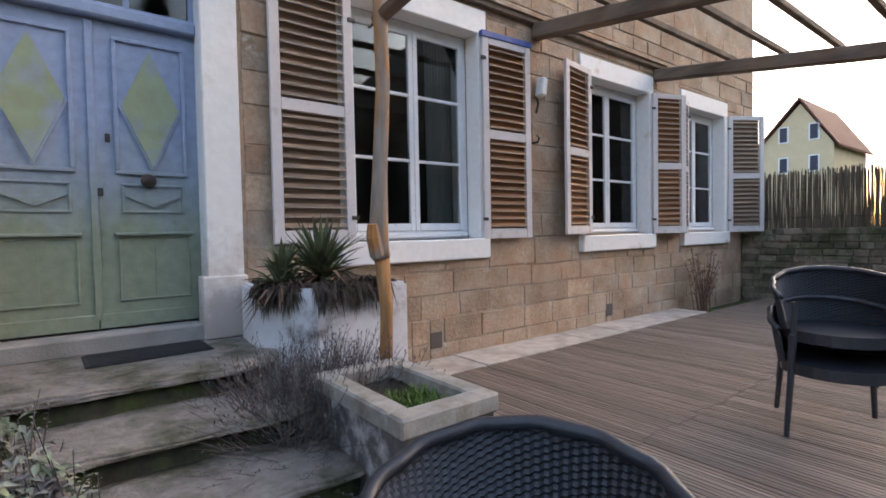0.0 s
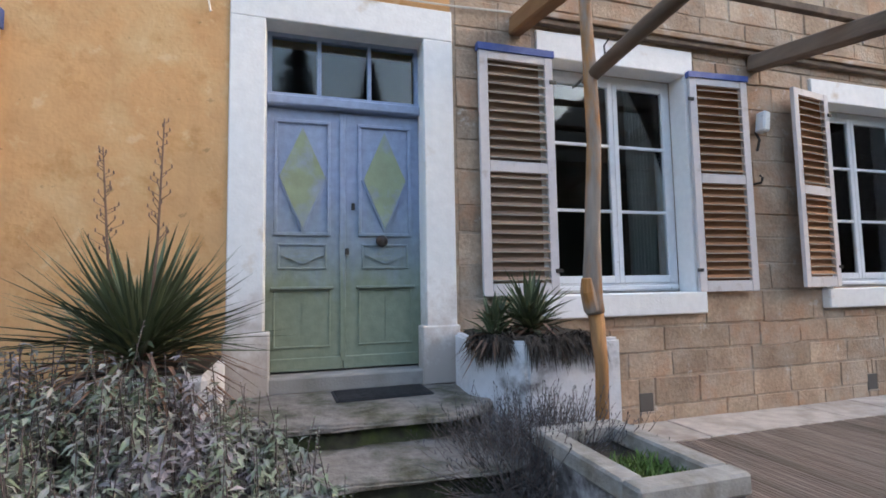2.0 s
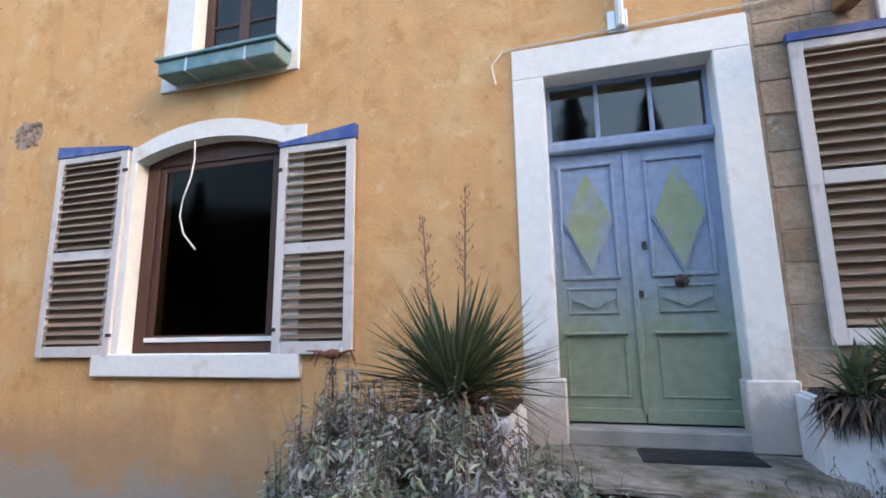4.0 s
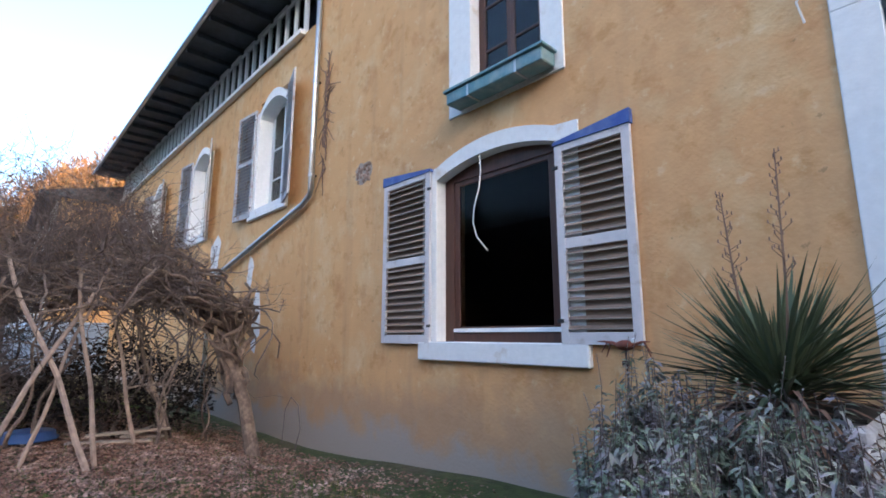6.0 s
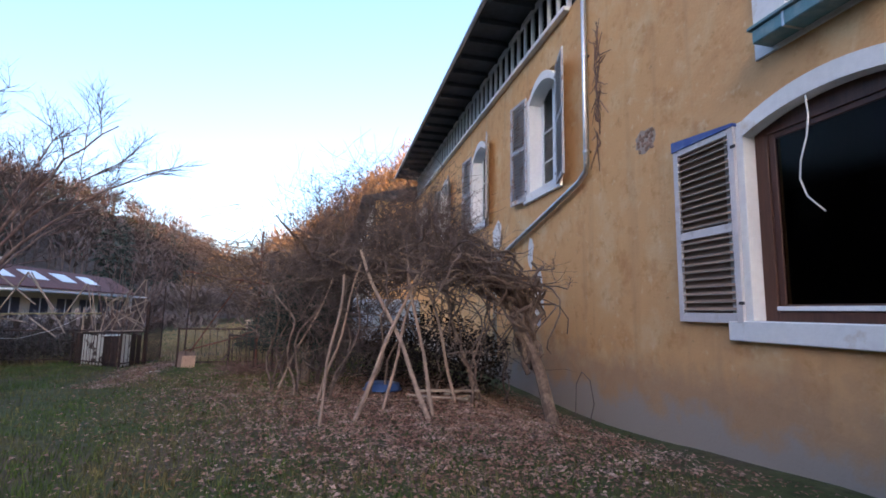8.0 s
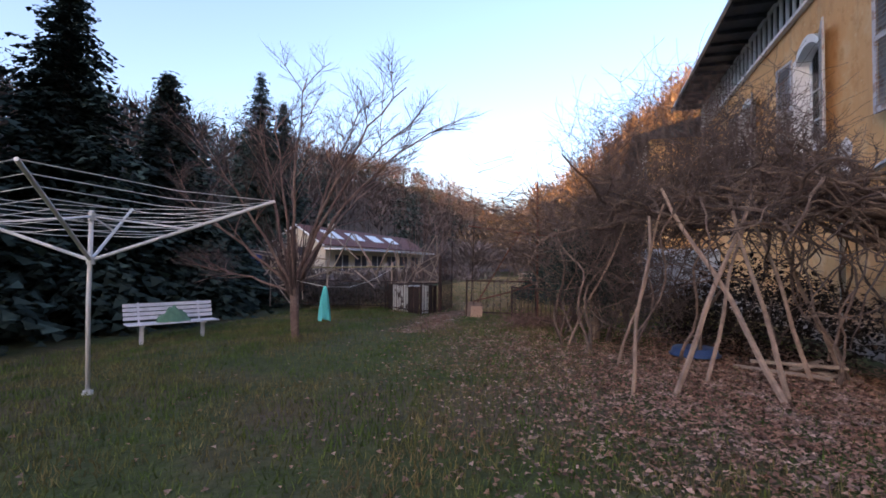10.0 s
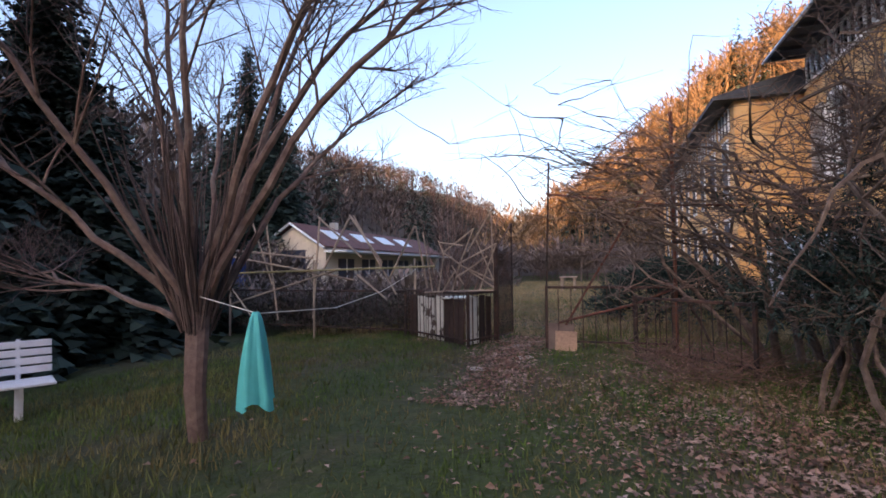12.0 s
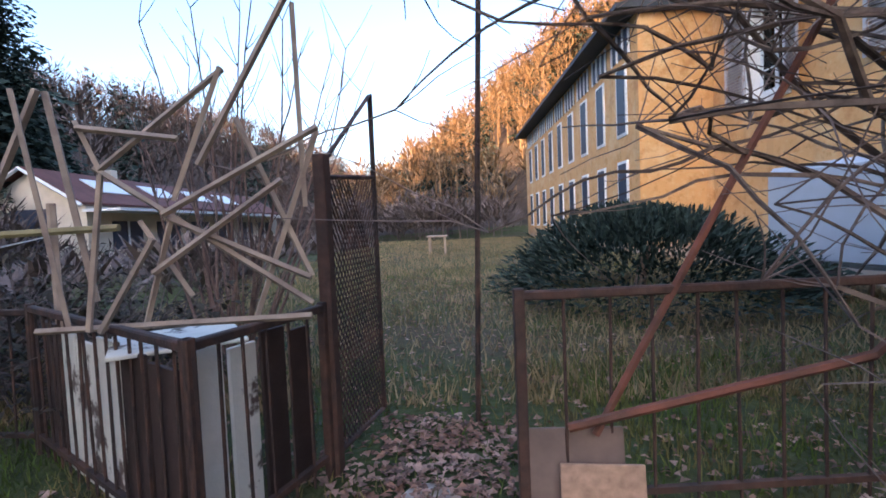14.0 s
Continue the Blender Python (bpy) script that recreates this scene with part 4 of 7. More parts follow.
# ---- bulk meshes for what nobody could count ----
class Bulk:
    """Collects many small shapes and makes one mesh of them."""

    def __init__(self):
        self.v, self.f = [], []

    def shape(self, verts, faces):
        k = len(self.v)
        self.v += verts
        self.f += [tuple(i + k for i in q) for q in faces]

    def stick(self, a, b, r0, r1, sides=3):
        a, b = Vector(a), Vector(b)
        d = (b - a)
        if d.length < 1e-5:
            return
        u = d.orthogonal().normalized()
        w = d.cross(u).normalized()
        vs = []
        for p, r in ((a, r0), (b, r1)):
            for k in range(sides):
                t = 2 * math.pi * k / sides
                vs.append(tuple(p + (u * math.cos(t) + w * math.sin(t)) * r))
        self.shape(vs, [(k, (k + 1) % sides, sides + (k + 1) % sides, sides + k) for k in range(sides)])

    def path(self, pts, r0, r1, sides=5):
        """A tapering tube whose pieces share their rings."""
        pts = [Vector(p) for p in pts]
        n, k0 = len(pts), len(self.v)
        u = None
        for i, p in enumerate(pts):
            d = (pts[min(i + 1, n - 1)] - pts[max(i - 1, 0)]).normalized()
            u = d.orthogonal().normalized() if u is None else (u - d * u.dot(d)).normalized()
            w = d.cross(u)
            r = r0 + (r1 - r0) * i / (n - 1)
            for k in range(sides):
                t = 2 * math.pi * k / sides
                self.v.append(tuple(p + (u * math.cos(t) + w * math.sin(t)) * r))
        for i in range(n - 1):
            for k in range(sides):
                a, b = k0 + i * sides + k, k0 + i * sides + (k + 1) % sides
                self.f.append((a, b, b + sides, a + sides))

    def blade(self, base, direction, length, width, droop=0.3, fold=0.25):
        """A strap leaf in three pieces, pointed, drooping along its length."""
        base, d = Vector(base), Vector(direction).normalized()
        side = d.cross(Vector((0, 0, 1)))
        side = side.normalized() if side.length > 0.05 else Vector((1, 0, 0))
        p1 = base + d * length * 0.5 + Vector((0, 0, -droop * length * 0.12))
        p2 = base + d * length + Vector((0, 0, -droop * length * 0.5))
        up = side.cross(d) * width * fold
        self.shape([tuple(base - side * width * 0.4), tuple(base + side * width * 0.4), tuple(p1 - side * width * 0.5 + up), tuple(p1), tuple(p1 + side * width * 0.5 + up), tuple(p2)],
                   [(0, 3, 2), (0, 1, 3), (1, 4, 3), (2, 3, 5), (3, 4, 5)])

    def leaf(self, p, d, up, length, width):
        d, up = Vector(d).normalized(), Vector(up).normalized()
        s = d.cross(up).normalized()
        p = Vector(p)
        m = p + d * length * 0.5
        self.shape([tuple(p), tuple(m - s * width / 2 + up * width * 0.2), tuple(m), tuple(m + s * width / 2 + up * width * 0.2), tuple(p + d * length - up * length * 0.15)],
                   [(0, 2, 1), (0, 3, 2), (1, 2, 4), (2, 3, 4)])

    def make(self, name, material, parent=None, label="", kind="", category=""):
        me = bpy.data.meshes.new(name)
        me.from_pydata(self.v, [], self.f)
        me.materials.append(material)
        ob = new(name, me)
        if parent is not None:
            ob.parent = parent
        return tagged(ob, label, category, "", kind)


def rnd(a, b):
    return random.uniform(a, b)


def wander(start, direction, length, n, curl, lift=0.0):
    """A wavering line from start."""
    p, d = Vector(start), Vector(direction).normalized()
    pts = [p.copy()]
    for _ in range(n):
        d = (d + Vector((rnd(-curl, curl), rnd(-curl, curl), rnd(-curl, curl) + lift))).normalized()
        p = p + d * (length / n)
        pts.append(p.copy())
    return pts, d


# ---- ground: one sheet with the valley's slopes ----
def valley(x, y):
    z = 0.0
    # wooded slope to the south
    z += (17 + 9 * smoothstep(45, 130, -x)) * smoothstep(24, 82, -y) * smoothstep(-20, 25, -x)
    # hill to the north-west, caught by the sun
    z += 37 * smoothstep(60, 105, -x) * smoothstep(-30, 30, y)
    # low rise far to the west
    z += 12 * smoothstep(120, 240, -x)
    # unseen ridge added to the south-east to keep the sun off the garden
    al, ac = x * 0.954 - y * 0.30, x * 0.30 + y * 0.954
    z += 57 * smoothstep(105, 150, al) * smoothstep(-170, -130, ac) * (1 - smoothstep(42, 60, ac))
    # its southern part is raised further to keep sun off the south slope's trees
    z += 20 * smoothstep(105, 150, al) * smoothstep(-170, -130, ac) * (1 - smoothstep(-72, -50, ac))
    return z


def lawn(x, y):
    z = ground_z(x, y) * (1 - smoothstep(30, 60, abs(x + 10))) - 0.13 * smoothstep(10.2, 12.4, -y) * (1 - smoothstep(8, 14, abs(x + 8)))
    return z + valley(x, y)


def axis(lo, hi, fine_lo, fine_hi, step):
    vals, x, s = [], fine_lo, step
    while x <= fine_hi:
        vals.append(x)
        x += step
    x, s = fine_hi, step
    while x < hi:
        s *= 1.22
        x += s
        vals.append(x)
    x, s = fine_lo, step
    while x > lo:
        s *= 1.22
        x -= s
        vals.insert(0, x)
    return vals


gx, gy = axis(-900, 900, -18, 3, 0.3), axis(-900, 900, -14, 1, 0.3)
gv = [(x, y, lawn(x, y) - (0.6 if (y > 0.25 and -26 < x < 10) else 0)) for y in gy for x in gx]
nx = len(gx)
gf = [(j * nx + i, j * nx + i + 1, (j + 1) * nx + i + 1, (j + 1) * nx + i) for j in range(len(gy) - 1) for i in range(nx - 1)]
me = bpy.data.meshes.new("ground")
me.from_pydata(gv, [], gf)
for p in me.polygons:
    p.use_smooth = True
SOILGRASS = mat("lawn_and_litter", (0.050, 0.064, 0.016), 0.95, 0.4, 7, 0.8, 22, second=(0.092, 0.066, 0.040), mix_scale=0.45, mix_lo=0.46, mix_hi=0.66, bdist=0.04)
me.materials.append(SOILGRASS)
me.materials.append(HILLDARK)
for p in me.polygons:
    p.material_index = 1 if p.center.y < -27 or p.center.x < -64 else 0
tagged(new("ground", me), "uneven lawn with bare earth and leaf litter", "ground", "", "structure")

# ---- grass and fallen leaves ----
random.seed(41)
grass = Bulk()
count = 0
while count < 130000:
    x, y = rnd(-15.5, -1.0), rnd(-13.0, -1.2)
    if random.random() < 0.12:
        x, y = rnd(-24, -13.5), rnd(-12, -3)
    n1 = noise.noise(Vector((x * 0.5, y * 0.5, 7)))
    litter = 1 - smoothstep(1.6, 3.1, math.hypot((x + 8.6) / 1.6, (y + 2.9)))
    path = (1 - smoothstep(0.3, 0.9, abs(y + 8.25 + 0.10 * (x + 12)))) if x < -6 else 0
    if random.random() < 0.85 * max(litter, path * 0.8) or (n1 < -0.2 and random.random() < 0.35):
        count += 0.3
        continue
    z = lawn(x, y)
    h = rnd(0.025, 0.08) * (1 + 0.7 * max(0, n1))
    a = rnd(0, 6.28)
    dx, dy = math.cos(a), math.sin(a)
    w, l = rnd(0.004, 0.008), rnd(0.0, 0.06)
    b = rnd(0, 6.28)
    grass.shape([(x - dx * w, y - dy * w, z - 0.01), (x + dx * w, y + dy * w, z - 0.01), (x + math.cos(b) * l, y + math.sin(b) * l, z + h)], [(0, 1, 2)])
    count += 1
grass.make("grass", GRASS, None, "short winter lawn grass", "stuff", "grass")
meadow = Bulk()
for i in range(60000):
    x, y = -14.6 - 32 * random.random() ** 1.6, rnd(-13, 0.5)
    if x > -17 and -9 < y < -7.6 and random.random() < 0.6:
        continue
    z = lawn(x, y)
    a, b = rnd(0, 6.283), rnd(0, 6.283)
    w, l, h = rnd(0.006, 0.012), rnd(0.01, 0.10), rnd(0.04, 0.14)
    meadow.shape([(x - math.cos(a) * w, y - math.sin(a) * w, z - 0.01), (x + math.cos(a) * w, y + math.sin(a) * w, z - 0.01), (x + math.cos(b) * l, y + math.sin(b) * l, z + h)], [(0, 1, 2)])
meadow.make("meadow_grass", mat("bleached_meadow", (0.30, 0.225, 0.125), 0.8, 0.25, 2, 0, second=(0.19, 0.158, 0.075), mix_scale=0.4, mix_lo=0.45, mix_hi=0.6, rand=0.35, island=True), None, "bleached rough grass of the meadow", "stuff", "grass")
leaves = Bulk()
count = 0
while count < 60000:
    if random.random() < 0.70:
        x, y = random.gauss(-8.0, 2.2), random.gauss(-2.9, 1.45)
        if y > -0.3:
            continue
    elif random.random() < 0.6:
        if random.random() < 0.36:
            x = rnd(-14.4, -10.2)
            y = -8.2 + random.gauss(0, 0.24) + 0.10 * math.sin(2.1 * x)
        else:
            x, y = random.gauss(-10.5, 1.6), random.gauss(-6.0, 0.8)
    elif random.random() < 0.6:
        x, y = rnd(-22, -13.5), rnd(-10, -5.0)
    else:
        x, y = rnd(-14, -1.5), rnd(-10, -1.5)
        if random.random() < 0.75:
            continue
    z = lawn(x, y) + rnd(0.004, 0.03)
    a = rnd(0, 6.28)
    l = rnd(0.028, 0.066)
    up = Vector((rnd(-0.5, 0.5), rnd(-0.5, 0.5), 1))
    leaves.leaf((x, y, z), (math.cos(a), math.sin(a), rnd(-0.1, 0.25)), up, l, l * rnd(0.5, 0.8))
    count += 1
leaves.make("fallen_leaves", LEAF, None, "dry brown leaves scattered on the lawn", "stuff", "leaves")
path = thing("pavement_path", "worn flat stones half buried in leaves by gate", "path", kind="structure")
for x, y in ((-13.55, -8.18), (-12.55, -8.05), (-11.75, -8.4)):
    bm = bmesh.new()
    n = 7
    ring = [(x + rnd(0.07, 0.17) * math.cos(6.283 * k / n), y + rnd(0.10, 0.21) * math.sin(6.283 * k / n)) for k in range(n)]
    lo, hi = [bm.verts.new((px, py, lawn(x, y) - 0.04)) for px, py in ring], [bm.verts.new((px, py, lawn(x, y) + 0.006)) for px, py in ring]
    bm.faces.new(hi)
    for k in range(n):
        bm.faces.new((lo[k], lo[(k + 1) % n], hi[(k + 1) % n], hi[k]))
    part("stone", bm, SLAB, path)


# ---- sage bed, yuccas, lavender ----
random.seed(52)
sage = thing("sage_bush", "grey-green sage bushes with dry purple stalks", "bush", (-1.7, -1.5, 0))
stems, foliage = Bulk(), Bulk()
for cx, cy, r, h, n in ((-2.02, -0.85, 0.40, 0.80, 75), (-1.85, -1.15, 0.50, 1.02, 85), (-1.30, -1.45, 0.52, 0.92, 85), (-0.85, -1.75, 0.45, 0.74, 75),
                        (-1.60, -1.62, 0.40, 0.78, 75), (-1.40, -1.95, 0.42, 0.72, 80), (-1.2, -2.15, 0.5, 0.66, 70), (-0.75, -1.15, 0.36, 0.72, 50), (-1.75, -0.80, 0.4, 1.0, 40), (-0.62, -2.25, 0.42, 0.55, 75), (-0.95, -2.75, 0.42, 0.42, 60), (-0.38, -2.78, 0.34, 0.46, 70), (-0.45, -2.35, 0.30, 0.52, 45), (-0.50, -1.30, 0.26, 0.62, 50), (-0.36, -1.72, 0.26, 0.52, 50), (-1.02, -1.18, 0.34, 0.90, 60), (-1.28, -1.12, 0.34, 0.96, 60)):
    for _ in range(int(n * 1.4)):
        a, q = rnd(0, 6.283), math.sqrt(random.random())
        tip = Vector((cx + r * q * math.cos(a), cy + r * q * math.sin(a), 1.22 * h * (1 - 0.55 * q * q) * rnd(0.82, 1.1)))
        root = Vector((cx + 0.35 * r * q * math.cos(a), cy + 0.35 * r * q * math.sin(a), 0.0))
        mid = root.lerp(tip, 0.55) + Vector((0.10 * math.cos(a), 0.10 * math.sin(a), 0))
        rel = Vector((-1.7, -1.5, 0))
        stems.path([root - rel, mid - rel, tip - rel], 0.005, 0.0025, 3)
        for k in range(40):
            t = 0.26 + 0.74 * k / 39
            p = (mid.lerp(tip, (t - 0.5) * 2) if t > 0.5 else root.lerp(mid, t * 2)) - rel
            b = rnd(0, 6.283)
            d = Vector((math.cos(b), math.sin(b), rnd(-0.9, 0.45)))
            foliage.leaf(p, d, (rnd(-0.4, 0.4), rnd(-0.4, 0.4), 1), rnd(0.045, 0.088), rnd(0.018, 0.031))
        if random.random() < 0.22:
            top = tip + Vector((rnd(-0.05, 0.05), rnd(-0.05, 0.05), rnd(0.10, 0.22)))
            stems.path([tip - rel, top - rel], 0.003, 0.002, 3)
            for k in range(9):
                p = tip.lerp(top, k / 8) - rel
                b = rnd(0, 6.283)
                foliage.leaf(p, (math.cos(b), math.sin(b), 0.5), (0, 0, 1), 0.02, 0.012)
stems.make("stem_mass", TWIG, sage)
foliage.make("foliage", SAGE, sage)


def yucca(name, label, at, n, length, width, stalks=(), dead=20, tilt=0.9):
    t = thing(name, label, "plant", at)
    green, dry, st = Bulk(), Bulk(), Bulk()
    for i in range(n):
        a = rnd(0, 6.283)
        e = (1.42 - 1.35 * random.random() ** 1.3) * tilt
        d = Vector((math.cos(a) * math.cos(e), math.sin(a) * math.cos(e), math.sin(e)))
        green.blade((0.03 * math.cos(a), 0.03 * math.sin(a), rnd(0.0, 0.16)), d, length * rnd(0.5, 1.1), width * rnd(0.7, 1.1), rnd(0.0, 0.45))
    for i in range(dead):
        a, e = rnd(0, 6.283), rnd(-0.5, 0.35)
        d = Vector((math.cos(a) * math.cos(e), math.sin(a) * math.cos(e), math.sin(e)))
        dry.blade((0.03 * math.cos(a), 0.03 * math.sin(a), rnd(0.0, 0.08)), d, length * rnd(0.7, 1.0), width * 0.7, rnd(0.4, 1.3))
    green.make("leaf_rosette", YUCCA, t)
    dry.make("dry_fringe", DRYLEAF, t, "brown withered leaves")
    for x, y, h in stalks:
        s = Bulk()
        s.path([(x * 0.4, y * 0.4, 0.1), (x * 0.8, y * 0.8, h * 0.5), (x, y, h)], 0.012, 0.004, 5)
        for k in range(34):
            z = h * (0.48 + 0.50 * k / 33)
            b = rnd(0, 6.283)
            l = rnd(0.04, 0.10) * (1.1 - 0.7 * k / 33)
            q = Vector((x * (0.8 + 0.2 * k / 33), y, z))
            e = q + Vector((math.cos(b) * l, math.sin(b) * l, l * 0.6))
            s.stick(q, e, 0.003, 0.002)
            s.stick(e, e + Vector((0, 0, 0.022)), 0.006, 0.004, 4)
        s.make("flower_stalk", DRYLEAF, t, "dry brown flower stalk")
    return t


yucca("yucca", "large spiky yucca with two dry flower stalks", (-1.28, -0.72, 1.02), 300, 0.84, 0.036, ((-0.22, 0.0, 1.30), (0.10, 0.0, 1.50)), 90)
yucca("small_yucca", "low yucca clump with withered leaves in white planter", (0.98, -0.66, 1.06), 55, 0.30, 0.040, (), 35, 0.9)
yucca("small_yucca", "small yucca with dry fringe in white planter", (1.30, -0.60, 1.09), 110, 0.44, 0.044, (), 50, 1.0)
fringe = thing("withered_fringe", "dark withered growth hanging over planter rim", "plant", (1.33, -0.52, 1.08))
g = Bulk()
for i in range(1700):
    u = rnd(0, 0.86)
    p = Vector((-0.52, -0.05, 0)).lerp(Vector((-0.24, -0.44, 0)), u * 2.0) if u < 0.35 else Vector((-0.24, -0.44, 0)).lerp(Vector((0.50, -0.44, 0)), (u - 0.35) / 0.65)
    p = p * rnd(0.75, 1.02) + Vector((0, 0, rnd(0.0, 0.04)))
    g.blade(p, (p.x * 0.25 + rnd(-0.35, 0.35), -0.45 + rnd(-0.3, 0.4), rnd(-1.0, 0.35)), rnd(0.07, 0.17), rnd(0.008, 0.016), rnd(0.6, 1.5))
g.make("strand_mat", mat("dark_withered_strand", (0.075, 0.060, 0.050), 0.9, 0.2, 8, 0, rand=0.45, island=True), fringe)
lav = thing("lavender", "straggly grey lavender beside the stone steps", "bush", (0.98, -1.22, 0.2))
tw, fo = Bulk(), Bulk()
for i in range(1700):
    a, e = rnd(0, 6.283), rnd(0.10, 1.4)
    d = Vector((math.cos(a) * math.cos(e), math.sin(a) * math.cos(e), math.sin(e)))
    pts, dd = wander((rnd(-0.32, 0.26), rnd(-0.36, 0.30), 0.0), d, rnd(0.30, 0.68), 4, 0.18)
    tw.path(pts, 0.003, 0.0015, 3)
    for k in range(12):
        p = pts[1].lerp(pts[4], k / 11)
        b = rnd(0, 6.283)
        fo.leaf(p, dd + Vector((math.cos(b), math.sin(b), 0.2)) * 0.7, (0, 0, 1), rnd(0.025, 0.050), 0.008)
tw.make("twig_mass", TWIG, lav)
LAVLEAF = mat("lavender_leaf", (0.12, 0.115, 0.115), 0.9, 0.1, 8, 0, rand=0.4, island=True)
fo.make("foliage", LAVLEAF, lav)
tuft = thing("planter_weeds", "tuft of fresh weeds in the stone planter", "plant", (1.22, -2.0, 0.56))
g = Bulk()
for i in range(420):
    a = rnd(0, 6.283)
    g.blade((rnd(-0.13, 0.13), rnd(-0.2, 0.18), 0), (math.cos(a) * 0.5, math.sin(a) * 0.5, 1), rnd(0.04, 0.11), 0.008, 0.4)
FRESH = mat("fresh_green", (0.10, 0.17, 0.035), 0.7, 0.2, 6, 0, rand=0.35, island=True)
g.make("blade_tuft", FRESH, tuft)
deadp = thing("withered_shrub", "withered brown shrub against the stone wall", "bush", (8.0, -0.30, 0.0))
g = Bulk()
for i in range(34):
    a = rnd(0, 6.283)
    pts, d = wander((rnd(-0.12, 0.12), rnd(-0.08, 0.08), 0), (math.cos(a) * 0.22, math.sin(a) * 0.15, 1), rnd(0.6, 1.15), 5, 0.10)
    g.path(pts, 0.009, 0.004, 4)
    for p in pts[2:]:
        for k in range(5):
            b = rnd(0, 6.283)
            g.leaf(p, (math.cos(b), math.sin(b), -0.5), (0, 0, 1), rnd(0.04, 0.08), 0.02)
g.make("stem_mass", DRYLEAF, deadp)
g = Bulk()
for i in range(300):
    a = rnd(0, 6.283)
    q = math.sqrt(random.random())
    g.blade((0.5 * q * math.cos(a), 0.2 * q * math.sin(a), 0), (math.cos(a) * 0.6, math.sin(a) * 0.6, 1), rnd(0.06, 0.16), 0.015, 0.5)
g.make("weed_tuft", FRESH, deadp)

# ---- crab figure on a stake ----
crab = thing("crab_ornament", "rusty red tin crab on a garden stake", "garden ornament", (-2.41, -0.30, 1.34))
bm = bmesh.new()
bmesh.ops.create_uvsphere(bm, u_segments=12, v_segments=8, radius=1, matrix=Matrix.Diagonal((0.085, 0.055, 0.042, 1)))
part("body", bm, CRABRED, crab, "", True)
for s in (-1, 1):
    for k, (l, dz) in enumerate(((0.16, 0.03), (0.15, -0.06), (0.13, -0.10))):
        part("leg", tube([(s * 0.06, -0.02 + 0.03 * k, 0), (s * (0.06 + l * 0.6), -0.04 + 0.04 * k, 0.03), (s * (0.06 + l), -0.04 + 0.04 * k, dz)], [0.011, 0.009, 0.004], 5), CRABRED, crab)
part("eye", box(0.07, 0.10, -0.05, -0.02, 0.02, 0.055, 0.006), SASH, crab)
part("stake", tube([(0, 0, -0.03), (0.01, 0.0, -0.4), (0.0, 0, -1.36)], 0.008, 5), RUST, crab)
part("joint", box(-0.03, 0.03, -0.02, 0.02, -0.16, -0.12, 0.006), RUST, crab)


# ---- wicker chairs ----
def wicker_shell(r, h0, h1, a0, a1, nu=110, nv=40):
    """A woven barrel back: it stands highest at the middle and sweeps down to the arms."""
    bm = bmesh.new()
    rows = []
    for j in range(nv + 1):
        row = []
        for i in range(nu + 1):
            u = i / nu
            a = radians(a0 + (a1 - a0) * u)
            side = abs(2 * u - 1)
            arm = h0 + 0.20
            top = arm + (h1 - arm) * max(0.0, math.cos(side * math.pi / 2)) ** 0.75
            z = h0 + (top - h0) * j / nv
            rr = r * (0.90 + 0.14 * j / nv) + 0.0045 * (1 if (i // 2 + j) % 2 else -1)
            row.append(bm.verts.new((rr * math.cos(a), rr * math.sin(a) * 0.95, z)))
        rows.append(row)
    for j in range(nv):
        for i in range(nu):
            bm.faces.new((rows[j][i], rows[j][i + 1], rows[j + 1][i + 1], rows[j + 1][i]))
    rim = [tuple(v.co) for v in rows[-1]]
    return bm, rim


def wicker_chair(name, at, rz, label):
    t = thing(name, label, "chair", at, rz, "wicker chairs on the deck")
    bm, rim = wicker_shell(0.34, 0.40, 0.79, -22, 202)
    part("backrest", bm, WICKER, t)
    part("rim", tube(rim[::3], 0.019, 8), WICKER, t, "", True)
    bm = bmesh.new()
    n = 26
    hi, lo = [], []
    for k in range(n):
        a = 6.283 * k / n
        x, y = 0.30 * math.cos(a), 0.29 * math.sin(a)
        if y < 0:
            x, y = x * 1.04, y * 1.1
        hi.append(bm.verts.new((x, y, 0.43)))
        lo.append(bm.verts.new((x, y, 0.36)))
    bm.faces.new(hi)
    bm.faces.new(lo[::-1])
    for k in range(n):
        bm.faces.new((lo[k], lo[(k + 1) % n], hi[(k + 1) % n], hi[k]))
    bmesh.ops.recalc_face_normals(bm, faces=bm.faces)
    part("seat", bm, WICKER, t)
    for sx, sy in ((-0.29, -0.25), (0.29, -0.25), (-0.25, 0.23), (0.25, 0.23)):
        part("leg", tube([(sx * 0.98, sy * 0.98, 0.62 if sy < 0 else 0.40), (sx, sy, 0.36), (sx * 1.10, sy * 1.16, 0.0)], [0.017, 0.019, 0.015], 8), WICKER, t)
    return t


wicker_chair("wicker_chair", (3.67, -3.10, 0.149), -62, "black wicker armchair under another on the deck")
wicker_chair("wicker_chair", (3.71, -3.10, 0.349), -62, "black wicker armchair stacked on another chair")
wicker_chair("wicker_chair", (0.49, -3.40, 0.149), -46, "black wicker armchair at the edge of deck")

# ---- old vine thicket ----
random.seed(63)
vine = thing("vine_thicket", "tangled leafless old vine leaning on crossed props", "bush", (-9.6, -3.2, 0))
V0 = Vector((-9.6, -3.2, 0))
thick, mid, fine, pale, arcs = Bulk(), Bulk(), Bulk(), Bulk(), Bulk()


def crown(x, y):
    """Height of the thicket's top."""
    q = math.hypot((x + 10.4) / 3.6, (y + 3.6) / 2.7)
    return 4.35 * math.sqrt(max(0.02, 1 - q * q * 0.92))


